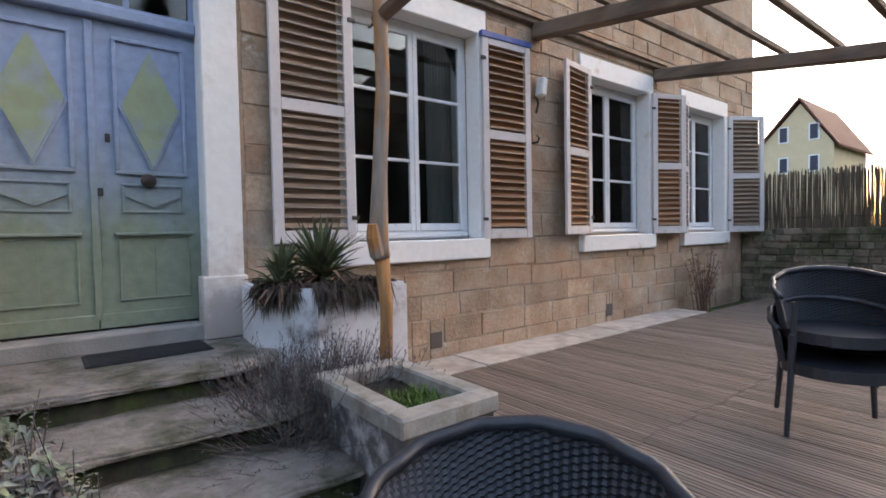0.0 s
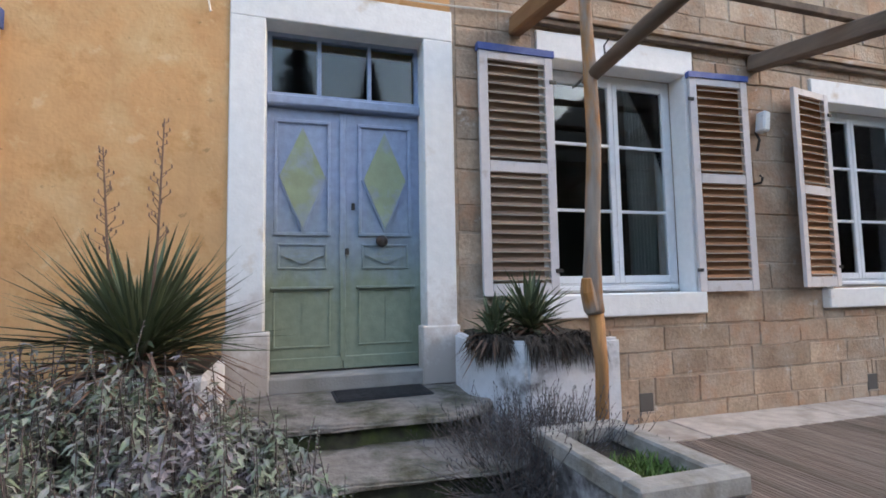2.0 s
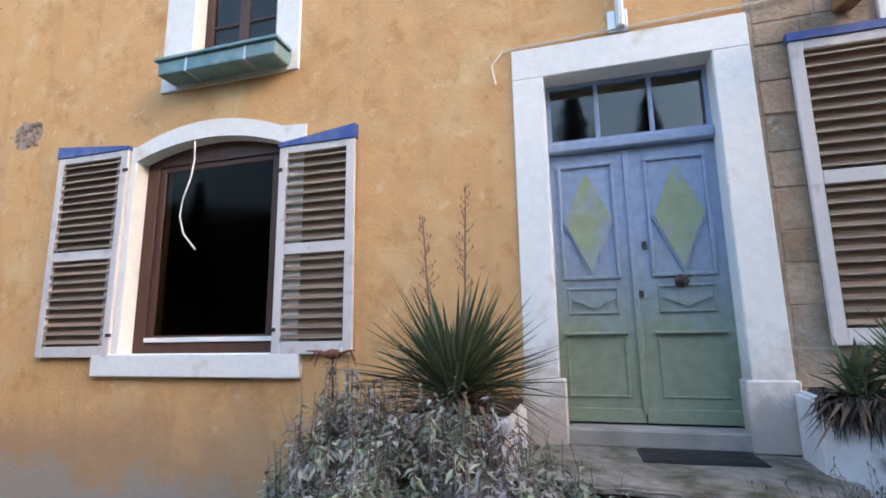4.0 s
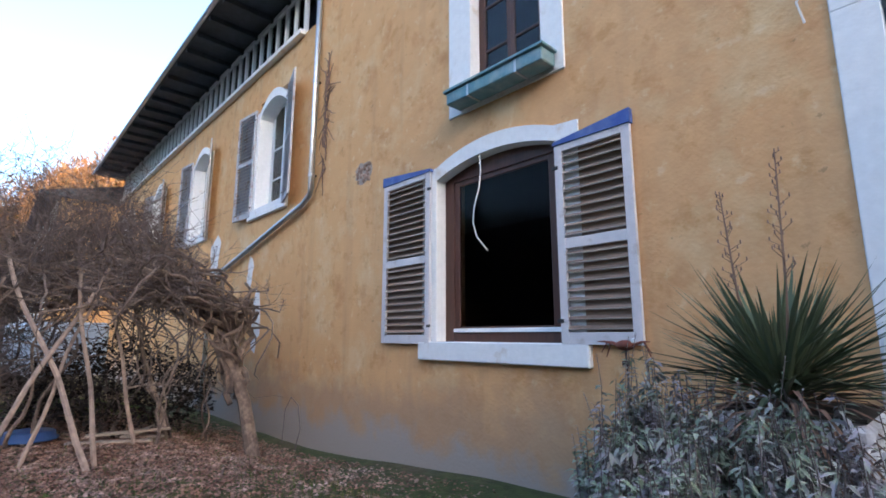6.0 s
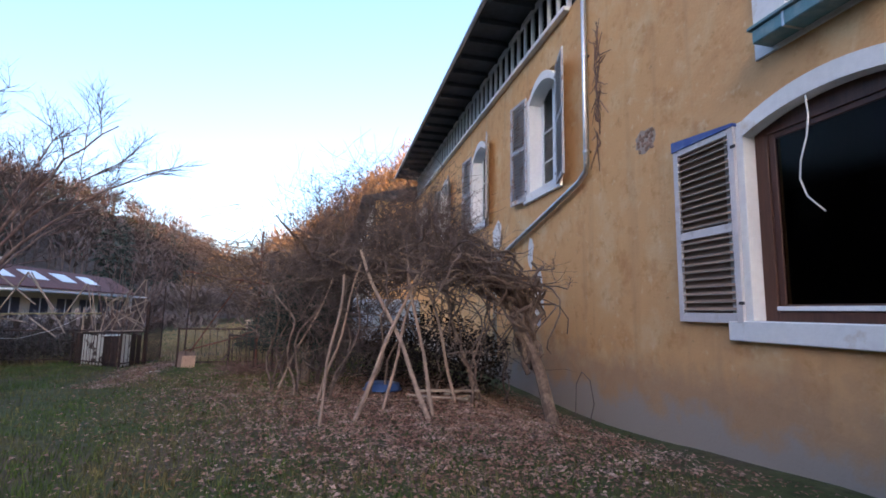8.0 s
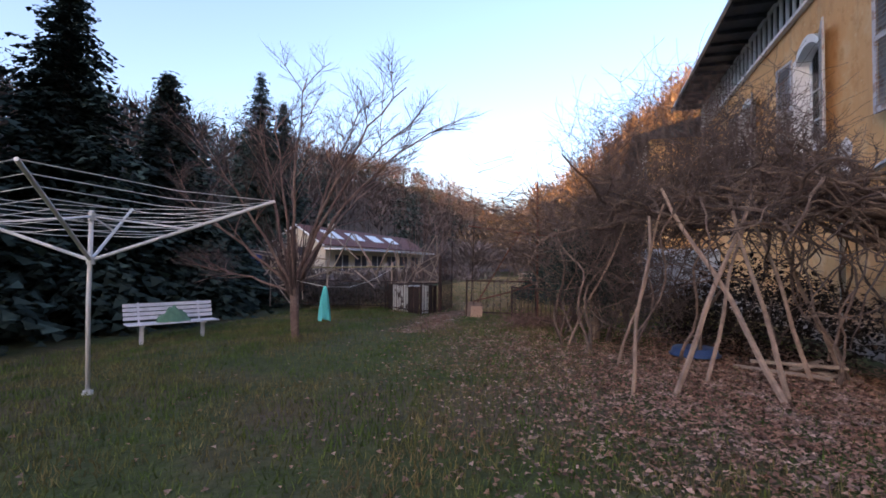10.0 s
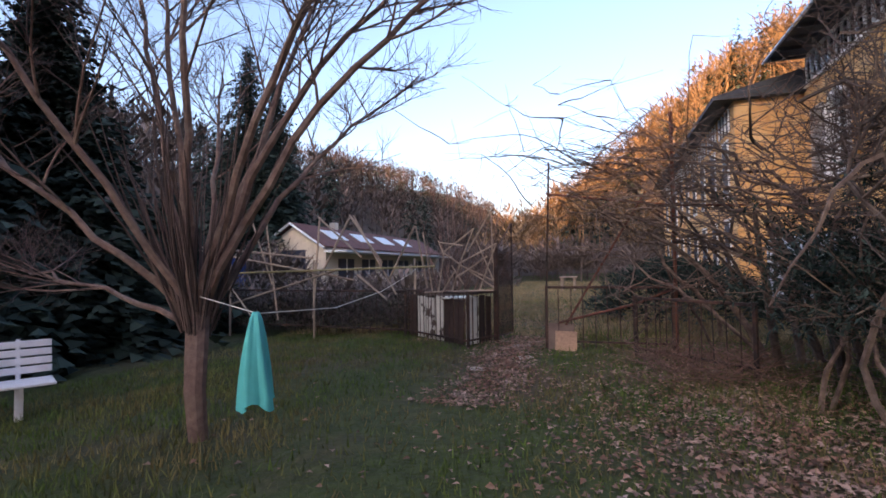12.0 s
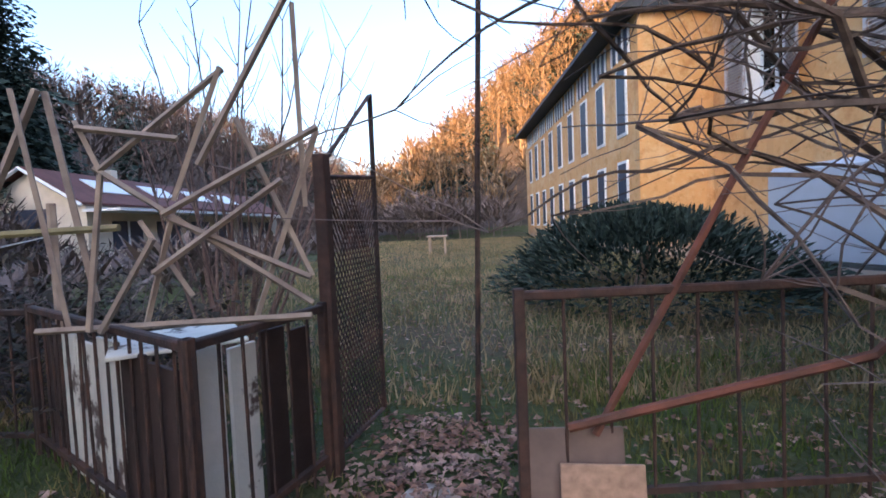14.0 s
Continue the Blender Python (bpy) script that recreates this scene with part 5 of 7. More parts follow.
def sway(curve, amount):
    """Slow bends laid over a curve, none at its start."""
    f1, f2, f3 = rnd(0, 6.28), rnd(0, 6.28), rnd(0.6, 1.0)
    return [p + Vector((math.sin(f1 + f3 * i), math.sin(f2 + 0.9 * i), 0.8 * math.cos(f1 + 0.75 * i))) * amount * min(1, i / 3) for i, p in enumerate(curve)]


def bend(s, m, e, n):
    return [s.lerp(m, i / n) * (1 - i / n) + m.lerp(e, i / n) * (i / n) for i in range(n + 1)]


heads = []
# the leaning old trunk by the house
base = Vector((-7.40, -1.15, -0.25)) - V0
trunk = [base, base + Vector((-0.22, 0.0, 0.35)), base + Vector((-0.45, 0.0, 0.72)), base + Vector((-0.60, -0.08, 1.05)), base + Vector((-0.72, -0.18, 1.30))]
arcs.path(trunk, 0.10, 0.085, 9)
# old limbs that rise from the trunk's head and arch over into the roof of the thicket
for k in range(26):
    s = trunk[3 + k % 2] + Vector((rnd(-0.12, 0.12), rnd(-0.12, 0.12), rnd(-0.35, 0.1)))
    e = Vector((rnd(-10.6, -8.4), rnd(-4.0, -2.4), rnd(2.0, 2.7))) - V0
    m = s.lerp(e, 0.12) + Vector((rnd(-0.6, 0.3), rnd(0.1, 1.0), rnd(1.0, 1.9)))
    curve = sway(bend(s, m, e, 16), rnd(0.12, 0.24))
    curve = [Vector((p.x, min(p.y, -0.25 - V0.y), p.z)) for p in curve]
    arcs.path(curve, rnd(0.026, 0.048), 0.018, 7)
    heads += curve[5:]
# shorter limbs that hook back down beside the trunk
for k in range(8):
    s = Vector((rnd(-8.9, -8.0), rnd(-2.6, -1.0), rnd(1.7, 2.3))) - V0
    e = Vector((rnd(-8.4, -7.6), rnd(-1.6, -0.6), rnd(0.6, 1.3))) - V0
    m = s.lerp(e, 0.6) + Vector((rnd(-0.1, 0.3), rnd(0.1, 0.5), rnd(0.4, 0.8)))
    curve = sway(bend(s, m, e, 12), 0.16)
    arcs.path(curve, rnd(0.020, 0.034), 0.010, 6)
    heads += curve[:4]
# the heavy matted roof
for k in range(75):
    a, q = rnd(0, 6.283), math.sqrt(random.random())
    x, y = -9.9 + 2.1 * q * math.cos(a), -2.9 + 1.8 * q * math.sin(a)
    d = rnd(0, 6.283)
    pts, _ = wander(Vector((x, y, 2.35 - 0.35 * q + rnd(-0.25, 0.25))) - V0, (math.cos(d), math.sin(d), rnd(-0.1, 0.1)), rnd(1.0, 2.4), 13, 0.33, 0.0)
    pts = [p for p in pts if (p + V0).y < -0.35 and 1.5 < (p + V0).z < 2.9]
    if len(pts) > 3:
        thick.path(pts, rnd(0.014, 0.034), 0.010, 6)
        heads += pts
# stems that stand in the ground and carry it
for rx, ry in ((-8.7, -1.89), (-8.1, -2.2), (-9.9, -5.2), (-8.6, -4.4), (-9.3, -2.6), (-10.4, -4.6), (-11.0, -2.2), (-8.9, -3.6), (-11.6, -4.2), (-12.2, -3.0), (-9.0, -1.3), (-10.2, -1.5), (-10.9, -5.3), (-9.4, -4.9)):
    for k in range(2):
        s = Vector((rx + rnd(-0.12, 0.12), ry + rnd(-0.12, 0.12), lawn(rx, ry) - 0.05)) - V0
        e = s + Vector((rnd(-0.6, 0.6), rnd(-0.6, 0.6), rnd(1.9, 2.4)))
        curve = sway(bend(s, s.lerp(e, 0.5) + Vector((rnd(-0.4, 0.4), rnd(-0.4, 0.4), 0)), e, 11), 0.10)
        thick.path(curve, rnd(0.014, 0.030), 0.010, 6)
        heads += curve[4:]
# crooked branches woven through the roof and hanging from it
for i in range(560):
    s = random.choice(heads)
    a = rnd(0, 6.283)
    pts, dd = wander(s, (math.cos(a), math.sin(a), rnd(-0.6, 0.5)), rnd(0.5, 1.7), 9, 0.42, 0.0)
    pts = [p for p in pts if (p + V0).z < crown((p + V0).x, (p + V0).y) + 0.1 and (p + V0).y < -0.12 and (p + V0).z > 0.35]
    if len(pts) > 3:
        mid.path(pts, rnd(0.008, 0.018), 0.005, 4)
        heads.append(pts[-1])


def shoot(s, d, length, r):
    """An upright shoot with crooked side twigs."""
    pts, dd = wander(s, d, length, 7, 0.20, 0.04)
    if (pts[-1] + V0).y > -0.15:
        return
    fine.path(pts, r, 0.0022, 3)
    for p in pts[1:]:
        for _ in range(2):
            a = rnd(0, 6.283)
            q, _d = wander(p, (math.cos(a), math.sin(a), rnd(-0.1, 1.0)), rnd(0.12, 0.45) * length, 4, 0.28, 0.04)
            fine.path(q, 0.0042, 0.0018, 3)


roof = [h for h in heads if (h + V0).z > 1.7]
for i in range(560):
    s = random.choice(roof)
    p = s + V0
    room = max(0.25, crown(p.x, p.y) - p.z)
    shoot(s, (rnd(-0.55, 0.55), rnd(-0.55, 0.55), 1), room * rnd(0.5, 1.1), 0.0055)
for x, y, h in ((-10.6, -3.9, 4.55), (-10.2, -3.6, 4.5)):
    fine.path([Vector((x, y, 2.4)) - V0, Vector((x + 0.05, y, 3.5)) - V0, Vector((x, y, h)) - V0], 0.008, 0.003, 4)
# a fine grey skirt that falls to the ground on the garden side
for i in range(420):
    a, q = rnd(0, 6.283), math.sqrt(random.random())
    x, y = -10.7 + 1.7 * q * math.cos(a), -4.2 + 0.95 * q * math.sin(a)
    shoot(Vector((x, y, rnd(0.1, 2.5))) - V0, (rnd(-0.8, 0.8), rnd(-0.8, 0.8), rnd(0.0, 0.9)), rnd(0.5, 1.2), 0.006)
for i in range(900):
    s = random.choice(heads)
    a = rnd(0, 6.283)
    pts, dd = wander(s, (math.cos(a), math.sin(a), rnd(-0.5, 0.9)), rnd(0.2, 0.8), 5, 0.33, 0.02)
    if (pts[-1] + V0).y < -0.1 and (pts[-1] + V0).z > 0.15:
        fine.path(pts, 0.0046, 0.002, 3)
for a, b, r in (((-7.03, -4.02, 0), (-8.5, -2.9, 2.3), 0.032), ((-6.92, -3.08, 0), (-8.9, -3.9, 2.4), 0.035), ((-6.86, -4.44, 0), (-7.6, -4.2, 1.9), 0.022), ((-7.1, -3.0, 0), (-8.4, -3.2, 2.2), 0.03),
                ((-8.5, -4.5, 0), (-8.6, -3.9, 2.1), 0.022), ((-7.7, -3.6, 0), (-8.5, -3.0, 1.9), 0.026), ((-8.7, -1.9, -0.1), (-9.6, -2.4, 2.2), 0.035), ((-9.9, -5.2, 0), (-9.6, -4.3, 2.0), 0.022), ((-8.2, -2.4, -0.05), (-9.2, -2.8, 2.3), 0.03)):
    a, b = Vector(a) - V0, Vector(b) - V0
    pts = [a.lerp(b, u / 8) for u in range(9)]
    pale.path(sway(pts, 0.035), r, r * 0.7, 6)
VINEBARK = mat("dark_vine_bark", (0.115, 0.082, 0.066), 0.9, 0.3, 20, 0.5, 60, second=(0.19, 0.14, 0.112), mix_scale=5, rand=0.3, island=True)
thick.make("limb_tangle", VINEBARK, vine)
mid.make("branch_tangle", VINEBARK, vine)
fine.make("twig_tangle", mat("vine_twig", (0.115, 0.088, 0.080), 0.9, 0.2, 20, 0, rand=0.4, island=True), vine)
arcs.make("arching_limb", mat("brown_vine_bark", (0.12, 0.082, 0.062), 0.9, 0.3, 20, 0.6, 50, second=(0.21, 0.15, 0.11), mix_scale=5, rand=0.2, island=True), vine)
pale.make("prop_wood", PALESTEM, vine, "pale barkless wooden props")
# near-black loose leaves that fill the foot of the thicket
infill = Bulk()
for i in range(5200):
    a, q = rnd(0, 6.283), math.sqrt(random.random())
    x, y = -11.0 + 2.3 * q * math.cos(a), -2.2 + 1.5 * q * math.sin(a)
    infill.leaf(Vector((x, y, rnd(0.0, 1.6) * (1.1 - q * 0.6))) - V0, (rnd(-1, 1), rnd(-1, 1), rnd(-0.6, 0.4)), (0, 0, 1), rnd(0.06, 0.11), rnd(0.05, 0.09))
infill.make("dead_leaf_mound", mat("dark_leaf_fill", (0.040, 0.030, 0.024), 0.9, 0.2, 5, 0, spec=0.1, rand=0.4, island=True), vine)
basin = thing("plastic_basin", "dark blue plastic basin upside down on leaves", "basin", (-9.25, -3.44, lawn(-9.3, -3.42) + 0.05))
bm = bmesh.new()
prof = [(0.33, 0.0), (0.34, 0.02), (0.31, 0.03), (0.29, 0.10), (0.27, 0.115), (0.0, 0.115)]
rings = [[bm.verts.new((r * math.cos(6.283 * k / 24), r * math.sin(6.283 * k / 24), z)) for k in range(24)] for r, z in prof[:-1]]
for a, b in zip(rings, rings[1:]):
    for k in range(24):
        bm.faces.new((a[k], a[(k + 1) % 24], b[(k + 1) % 24], b[k]))
bm.faces.new(rings[-1])
part("shell", bm, BASIN, basin, "", True)
logs = thing("old_planks", "weathered planks lying under the vine", "planks", (-8.6, -2.4, lawn(-8.6, -2.4)))
for i in range(4):
    part("plank", box(-0.5, 0.5, -0.06, 0.06, 0.0, 0.03, 0.004, pose(rnd(-0.4, 0.4), rnd(-0.3, 0.3), 0.03 * i, 0, 0, rnd(0, 180))), BATTEN, logs)
hoop = thing("wire_hoop", "bent dry runner arching against the wall", "runner")
part("runner", tube([(-8.45, -0.25, -0.3), (-8.5, -0.2, 0.2), (-8.3, -0.2, 0.42), (-7.95, -0.25, 0.33), (-7.75, -0.3, 0.0), (-7.8, -0.35, -0.3)], 0.008, 5), TWIG, hoop)

# ---- apple tree ----
random.seed(77)


TREEBARK = mat("reddish_tree_bark", (0.165, 0.105, 0.088), 0.9, 0.3, 16, 0.5, 50, second=(0.21, 0.15, 0.125), mix_scale=4)
TREETWIG = mat("reddish_twig", (0.095, 0.066, 0.060), 0.9, 0.2, 10, 0, rand=0.3, island=True)


def apple_tree(name, label, at):
    """A pruned old apple tree: a short reddish trunk, a fist of limbs that rise steeply and arch outwards."""
    random.seed(5)
    t = thing(name, label, "tree", at)
    wood, tw = Bulk(), Bulk()
    wood.path([Vector((-0.02, 0, -0.1)), Vector((0.0, 0, 0.06)), Vector((0.03, 0.0, 0.35)), Vector((0.0, -0.02, 0.55)), Vector((-0.05, -0.06, 0.74)), Vector((-0.09, -0.10, 0.90))], 0.062, 0.085, 10)
    top = Vector((-0.07, -0.08, 0.78))
    right, deep = Vector((-0.355, 0.935, 0)), Vector((-0.935, -0.355, 0))
    limbs = [(0.80, -0.2, 1.85, 2.6, 0.0, 2.95, 0.038), (0.55, -0.4, 1.9, 1.9, -0.7, 3.4, 0.036), (0.40, 0.35, 1.8, 1.1, 0.8, 3.6, 0.036), (0.0, -0.35, 1.8, 0.3, -0.7, 3.5, 0.034),
             (-0.45, 0.3, 1.6, -0.9, 0.7, 3.1, 0.034), (-0.85, -0.15, 0.85, -2.0, -0.2, 1.75, 0.032), (-0.95, 0.35, 0.30, -1.7, 0.6, 0.42, 0.026), (-0.55, -0.55, 1.3, -1.4, -1.1, 2.6, 0.032),
             (0.45, 0.8, 1.3, 1.6, 1.8, 2.5, 0.032), (-0.2, 0.8, 1.3, -0.5, 1.7, 2.5, 0.030), (0.55, 0.0, 1.9, 2.2, 0.3, 3.2, 0.036), (-0.25, 0.1, 1.7, -0.45, 0.2, 3.3, 0.030)]

    def twigs(pts, d, rad, level, reach):
        """Side shoots along a branch, turned outwards and up."""
        n = len(pts) - 1
        for k in range((10, 7, 5)[level]):
            u = 0.25 + 0.75 * (k + random.random()) / (10, 7, 5)[level]
            q = pts[min(n, int(u * n))]
            a = rnd(0, 6.283)
            nd = (d * 0.8 + Vector((math.cos(a), math.sin(a), rnd(-0.3, 0.6))) * rnd(0.6, 1.0)).normalized()
            sub, sd = wander(q, nd, reach * rnd(0.55, 1.1) * (1.2 - 0.5 * u), 5, 0.16, 0.03)
            (wood if level == 0 else tw).path(sub, rad * 0.5 * (1.15 - 0.4 * u), rad * 0.16, 5 if level == 0 else 3)
            if level < 2:
                twigs(sub, sd, rad * 0.5, level + 1, reach * 0.55)

    for r1, f1, u1, r2, f2, u2, rad in limbs:
        m, e = right * r1 + deep * f1 + Vector((0, 0, u1)), right * r2 + deep * f2 + Vector((0, 0, u2))
        pts = []
        for k in range(13):
            u = k / 12
            p = m * (2 * u * (1 - u) * 1.15) + e * (u * u)
            pts.append(top + p + Vector((rnd(-0.03, 0.03), rnd(-0.03, 0.03), rnd(-0.03, 0.03))) * min(1, k))
        wood.path(pts, rad, rad * 0.26, 7)
        twigs(pts[3:], (pts[-1] - pts[-4]).normalized(), rad * 0.62, 0, 1.05)
    for k in range(60):
        a = rnd(0, 6.283)
        pts, _ = wander(top + Vector((0.1 * math.cos(a), 0.1 * math.sin(a), rnd(-0.1, 0.2))), (0.32 * math.cos(a), 0.32 * math.sin(a), 1), rnd(0.7, 1.9), 6, 0.10, 0.02)
        tw.path(pts, rnd(0.006, 0.012), 0.003, 4)
    wood.make("trunk", TREEBARK, t)
    tw.make("crown", TREETWIG, t)
    return t


apple_tree("apple_tree", "leafless old apple tree with short trunk", (-8.85, -9.68, lawn(-8.85, -9.68)))
sucker = thing("young_tree", "leafless upright shoots of a young tree beyond the fence", "tree", (-15.3, -9.75, 0))
st, tw = Bulk(), Bulk()
for k in range(22):
    a = rnd(0, 6.283)
    pts, dd = wander((rnd(-0.1, 0.1), rnd(-0.15, 0.15), -0.05), (0.28 * math.cos(a), 0.34 * math.sin(a), 1), rnd(1.9, 2.9), 8, 0.09, 0.03)
    st.path(pts, rnd(0.010, 0.018), 0.004, 5)
    for p in pts[3:]:
        for _ in range(2):
            a = rnd(0, 6.283)
            q, _d = wander(p, (math.cos(a), math.sin(a), 1.3), rnd(0.15, 0.5), 4, 0.15, 0.05)
            tw.path(q, 0.004, 0.002, 3)
st.make("trunk", TREEBARK, sucker)
tw.make("crown", TREETWIG, sucker)

# ---- bench with bag ----
bench = thing("garden_bench", "white slatted metal garden bench on lawn", "bench", (-8.62, -12.05, lawn(-8.6, -12.2)), -28.5)
for i in range(4):
    part("seat_slat", box(-0.74, 0.74, -0.20 + i * 0.095, -0.125 + i * 0.095, 0.335, 0.36, 0.006), BENCHWHITE, bench)
for i in range(4):
    part("back_slat", box(-0.74, 0.74, -0.235 - i * 0.022, -0.215 - i * 0.022, 0.40 + i * 0.075, 0.462 + i * 0.075, 0.006), BENCHWHITE, bench)
for x in (-0.50, 0.50):
    part("leg", box(x - 0.03, x + 0.03, -0.05, 0.02, -0.03, 0.335, 0.008), BENCHWHITE, bench)
    part("bracket", tube([(x, 0.15, 0.325), (x, -0.2, 0.325), (x, -0.31, 0.70)], 0.018, 6), BENCHWHITE, bench)
bag = thing("green_bag", "crumpled green plastic bag on the bench", "bag", (-8.62, -12.06, lawn(-8.6, -12.2) + 0.36), -28.5)
bm = bmesh.new()
bmesh.ops.create_icosphere(bm, subdivisions=4, radius=1)
for v in bm.verts:
    n1 = noise.noise(v.co * 2.2) * 0.28 + noise.noise(v.co * 5) * 0.12
    k = 1 + n1
    z = max(-0.12, v.co.z)
    taper = 1 - 0.62 * max(0, z)
    v.co = Vector((v.co.x * 0.26 * k * taper, v.co.y * 0.13 * k * taper, (z + 0.12) * 0.24 * k))
part("bag", bm, GREENBAG, bag, "", True)

# ---- rotary clothes dryer ----
dry = thing("rotary_dryer", "white rotary clothes dryer with sagging lines", "clothes dryer", (-5.24, -9.66, lawn(-5.24, -9.66)))
part("pole", tube([(0, 0, -0.05), (0.02, 0.0, 0.9), (0.04, 0.04, 1.84)], 0.022, 10), ALU, dry, "", True)
part("foot", tube([(0, 0, -0.02), (0, 0, 0.04)], [0.06, 0.045], 10), ALU, dry)
part("hub", tube([(0.03, 0.03, 1.30), (0.03, 0.03, 1.38)], 0.04, 10), ALU, dry)
part("top_hub", tube([(0.04, 0.04, 1.74), (0.04, 0.04, 1.82)], 0.034, 10), ALU, dry)
tips = []
a0 = math.atan2(1.37, -1.08)
for k in range(4):
    a = a0 + k * math.pi / 2
    tip = Vector((1.74 * math.cos(a), 1.74 * math.sin(a), 2.03))
    tips.append(tip)
    part("arm", tube([(0.03, 0.03, 1.34), tip], 0.018, 8), ALU, dry)
    part("strut", tube([(0.04, 0.04, 1.78), Vector((0.03, 0.03, 1.34)).lerp(tip, 0.5)], 0.010, 6), ALU, dry)
for k in range(7):
    u = 0.40 + 0.60 * k / 6
    line = []
    for q in range(5):
        a, b = Vector((0.03, 0.03, 1.34)).lerp(tips[q % 4], u), Vector((0.03, 0.03, 1.34)).lerp(tips[(q + 1) % 4], u)
        if q < 4:
            line += [a, a.lerp(b, 0.5) - Vector((0, 0, 0.05 * u)), b]
    part("line", tube(line, 0.0035, 4), CABLE, dry)

# ---- cloth on the line ----
cloth = thing("turquoise_cloth", "turquoise cloth bunched on a sagging line", "cloth", (-8.46, -8.88, 0.42))
bm = bmesh.new()
rows = []
for j in range(15):
    u = j / 14
    row = []
    for k in range(36):
        a = 6.283 * k / 36
        r = (0.018 + 0.085 * (1 - u) ** 0.7) * (1 + 0.22 * math.sin(5 * a + 2 * u) + 0.10 * math.sin(11 * a))
        row.append(bm.verts.new((r * math.cos(a) + 0.02 * math.sin(2 * u), r * 0.8 * math.sin(a), 0.52 * u + (0.03 * math.sin(3 * a) if j == 0 else 0))))
    rows.append(row)
for p, q in zip(rows, rows[1:]):
    for k in range(36):
        bm.faces.new((p[k], p[(k + 1) % 36], q[(k + 1) % 36], q[k]))
bm.faces.new(rows[-1])
part("cloth", bm, TURQ, cloth, "", True)
wl = thing("washing_line", "white washing line slung from tree to fence", "washing line")
pts = [(-8.80, -9.62, 1.0), (-8.46, -8.88, 0.93), (-9.6, -9.05, 0.87), (-11.2, -9.4, 0.92), (-12.6, -9.75, 1.02), (-13.9, -10.0, 1.18)]
part("line", tube(pts, 0.0035, 5), CABLE, wl)


# ---- fences, gate, boards ----
def bar_fence(name, label, a, b, h, n, rail=0.018, bar=0.007, material=None, parent_tilt=0.0):
    """Iron fence from a to b: top and bottom rail, end posts, upright bars."""
    material = material or RUST
    ax, ay = a
    bx, by = b
    L = math.hypot(bx - ax, by - ay)
    t = thing(name, label, "fence", (ax, ay, 0), math.degrees(math.atan2(by - ay, bx - ax)), "iron garden fence")
    part("top_rail", box(0, L, -rail, rail, h - 0.035, h, 0.006), material, t)
    part("bottom_rail", box(0, L, -rail * 0.7, rail * 0.7, 0.10, 0.125), material, t)
    for x in (0, L):
        part("post", box(x - 0.02, x + 0.02, -0.02, 0.02, -0.1, h + 0.01, 0.004), material, t)
    for i in range(1, n):
        x = L * i / n
        part("bar", tube([(x, 0, 0.02), (x + rnd(-0.012, 0.012), rnd(-0.01, 0.01), h - 0.03)], bar, 5), material, t)
    return t


random.seed(88)
BLACKRUST = mat("black_brown_iron", (0.04, 0.027, 0.024), 0.75, 0.3, 18, 0.3, 60, second=(0.10, 0.05, 0.035), mix_scale=5)
bar_fence("bar_fence", "rusty iron bar fence beside the gateway", (-13.36, -7.80), (-13.44, -6.12), 0.90, 10)
bar_fence("bar_fence", "dark iron bar fence under the vine", (-13.0, -6.62), (-11.9, -5.55), 0.78, 10, material=BLACKRUST)
bar_fence("bar_fence", "dark iron bar fence with peeling boards behind", (-14.1, -10.30), (-13.08, -8.90), 0.82, 15, material=BLACKRUST)
bar_fence("bar_fence", "dark iron bar fence with peeling boards behind", (-13.08, -8.90), (-13.75, -8.64), 0.82, 6, material=BLACKRUST)
bar_fence("bar_fence", "dark iron bar fence along the hedge", (-14.1, -10.30), (-14.5, -15.2), 0.80, 34, material=BLACKRUST)
bd = thing("board_stack", "peeling white and dark boards inside the fence", "boards", (-13.75, -9.25, 0))
for i in range(6):
    u0, u1 = i / 6, (i + 0.86) / 6
    A, B = Vector((-0.30, -0.95, 0)), Vector((0.60, 0.28, 0))
    p, q = A.lerp(B, u0), A.lerp(B, u1)
    ang = math.degrees(math.atan2(q.y - p.y, q.x - p.x))
    part("board", box(0, (q - p).length, 0, 0.018, 0.04, 0.74 - 0.02 * (i % 3), 0.003, pose(p.x, p.y, 0, 0, 0, ang)), BOARDDARK if i in (0, 4, 5) else BOARDWHITE, bd)
for i, m in enumerate((BOARDWHITE, BOARDWHITE, BOARDDARK, BOARDDARK)):
    p = Vector((0.56, 0.30, 0)).lerp(Vector((-0.02, 0.56, 0)), i / 4)
    part("board", box(0, 0.13, 0, 0.018, 0.03, 0.76 - 0.03 * (i % 2), 0.003, pose(p.x, p.y, 0, 0, 0, 156)), m, bd)
part("top_board", box(-0.15, 0.32, -0.35, 0.15, 0.705, 0.722, 0.004, pose(0, 0.05, 0, 0, 0, 32)), BOARDWHITE, bd)
gate = thing("mesh_gate", "tall wire mesh gate leaf standing open", "gate", (-13.78, -8.62, 0), 168)
part("hinge_post", box(-0.03, 0.03, -0.03, 0.03, -0.1, 1.50, 0.005), RUST, gate)
part("gate_frame", tube([(0.03, 0, 0.1), (0.66, 0, 0.08), (0.66, 0, 1.93), (0.03, 0, 1.47), (0.03, 0, 0.1)], 0.016, 6), BLACKRUST, gate)
part("mid_rail", tube([(0.03, 0, 1.40), (0.66, 0, 1.45)], 0.012, 6), BLACKRUST, gate)
mesh_b = Bulk()
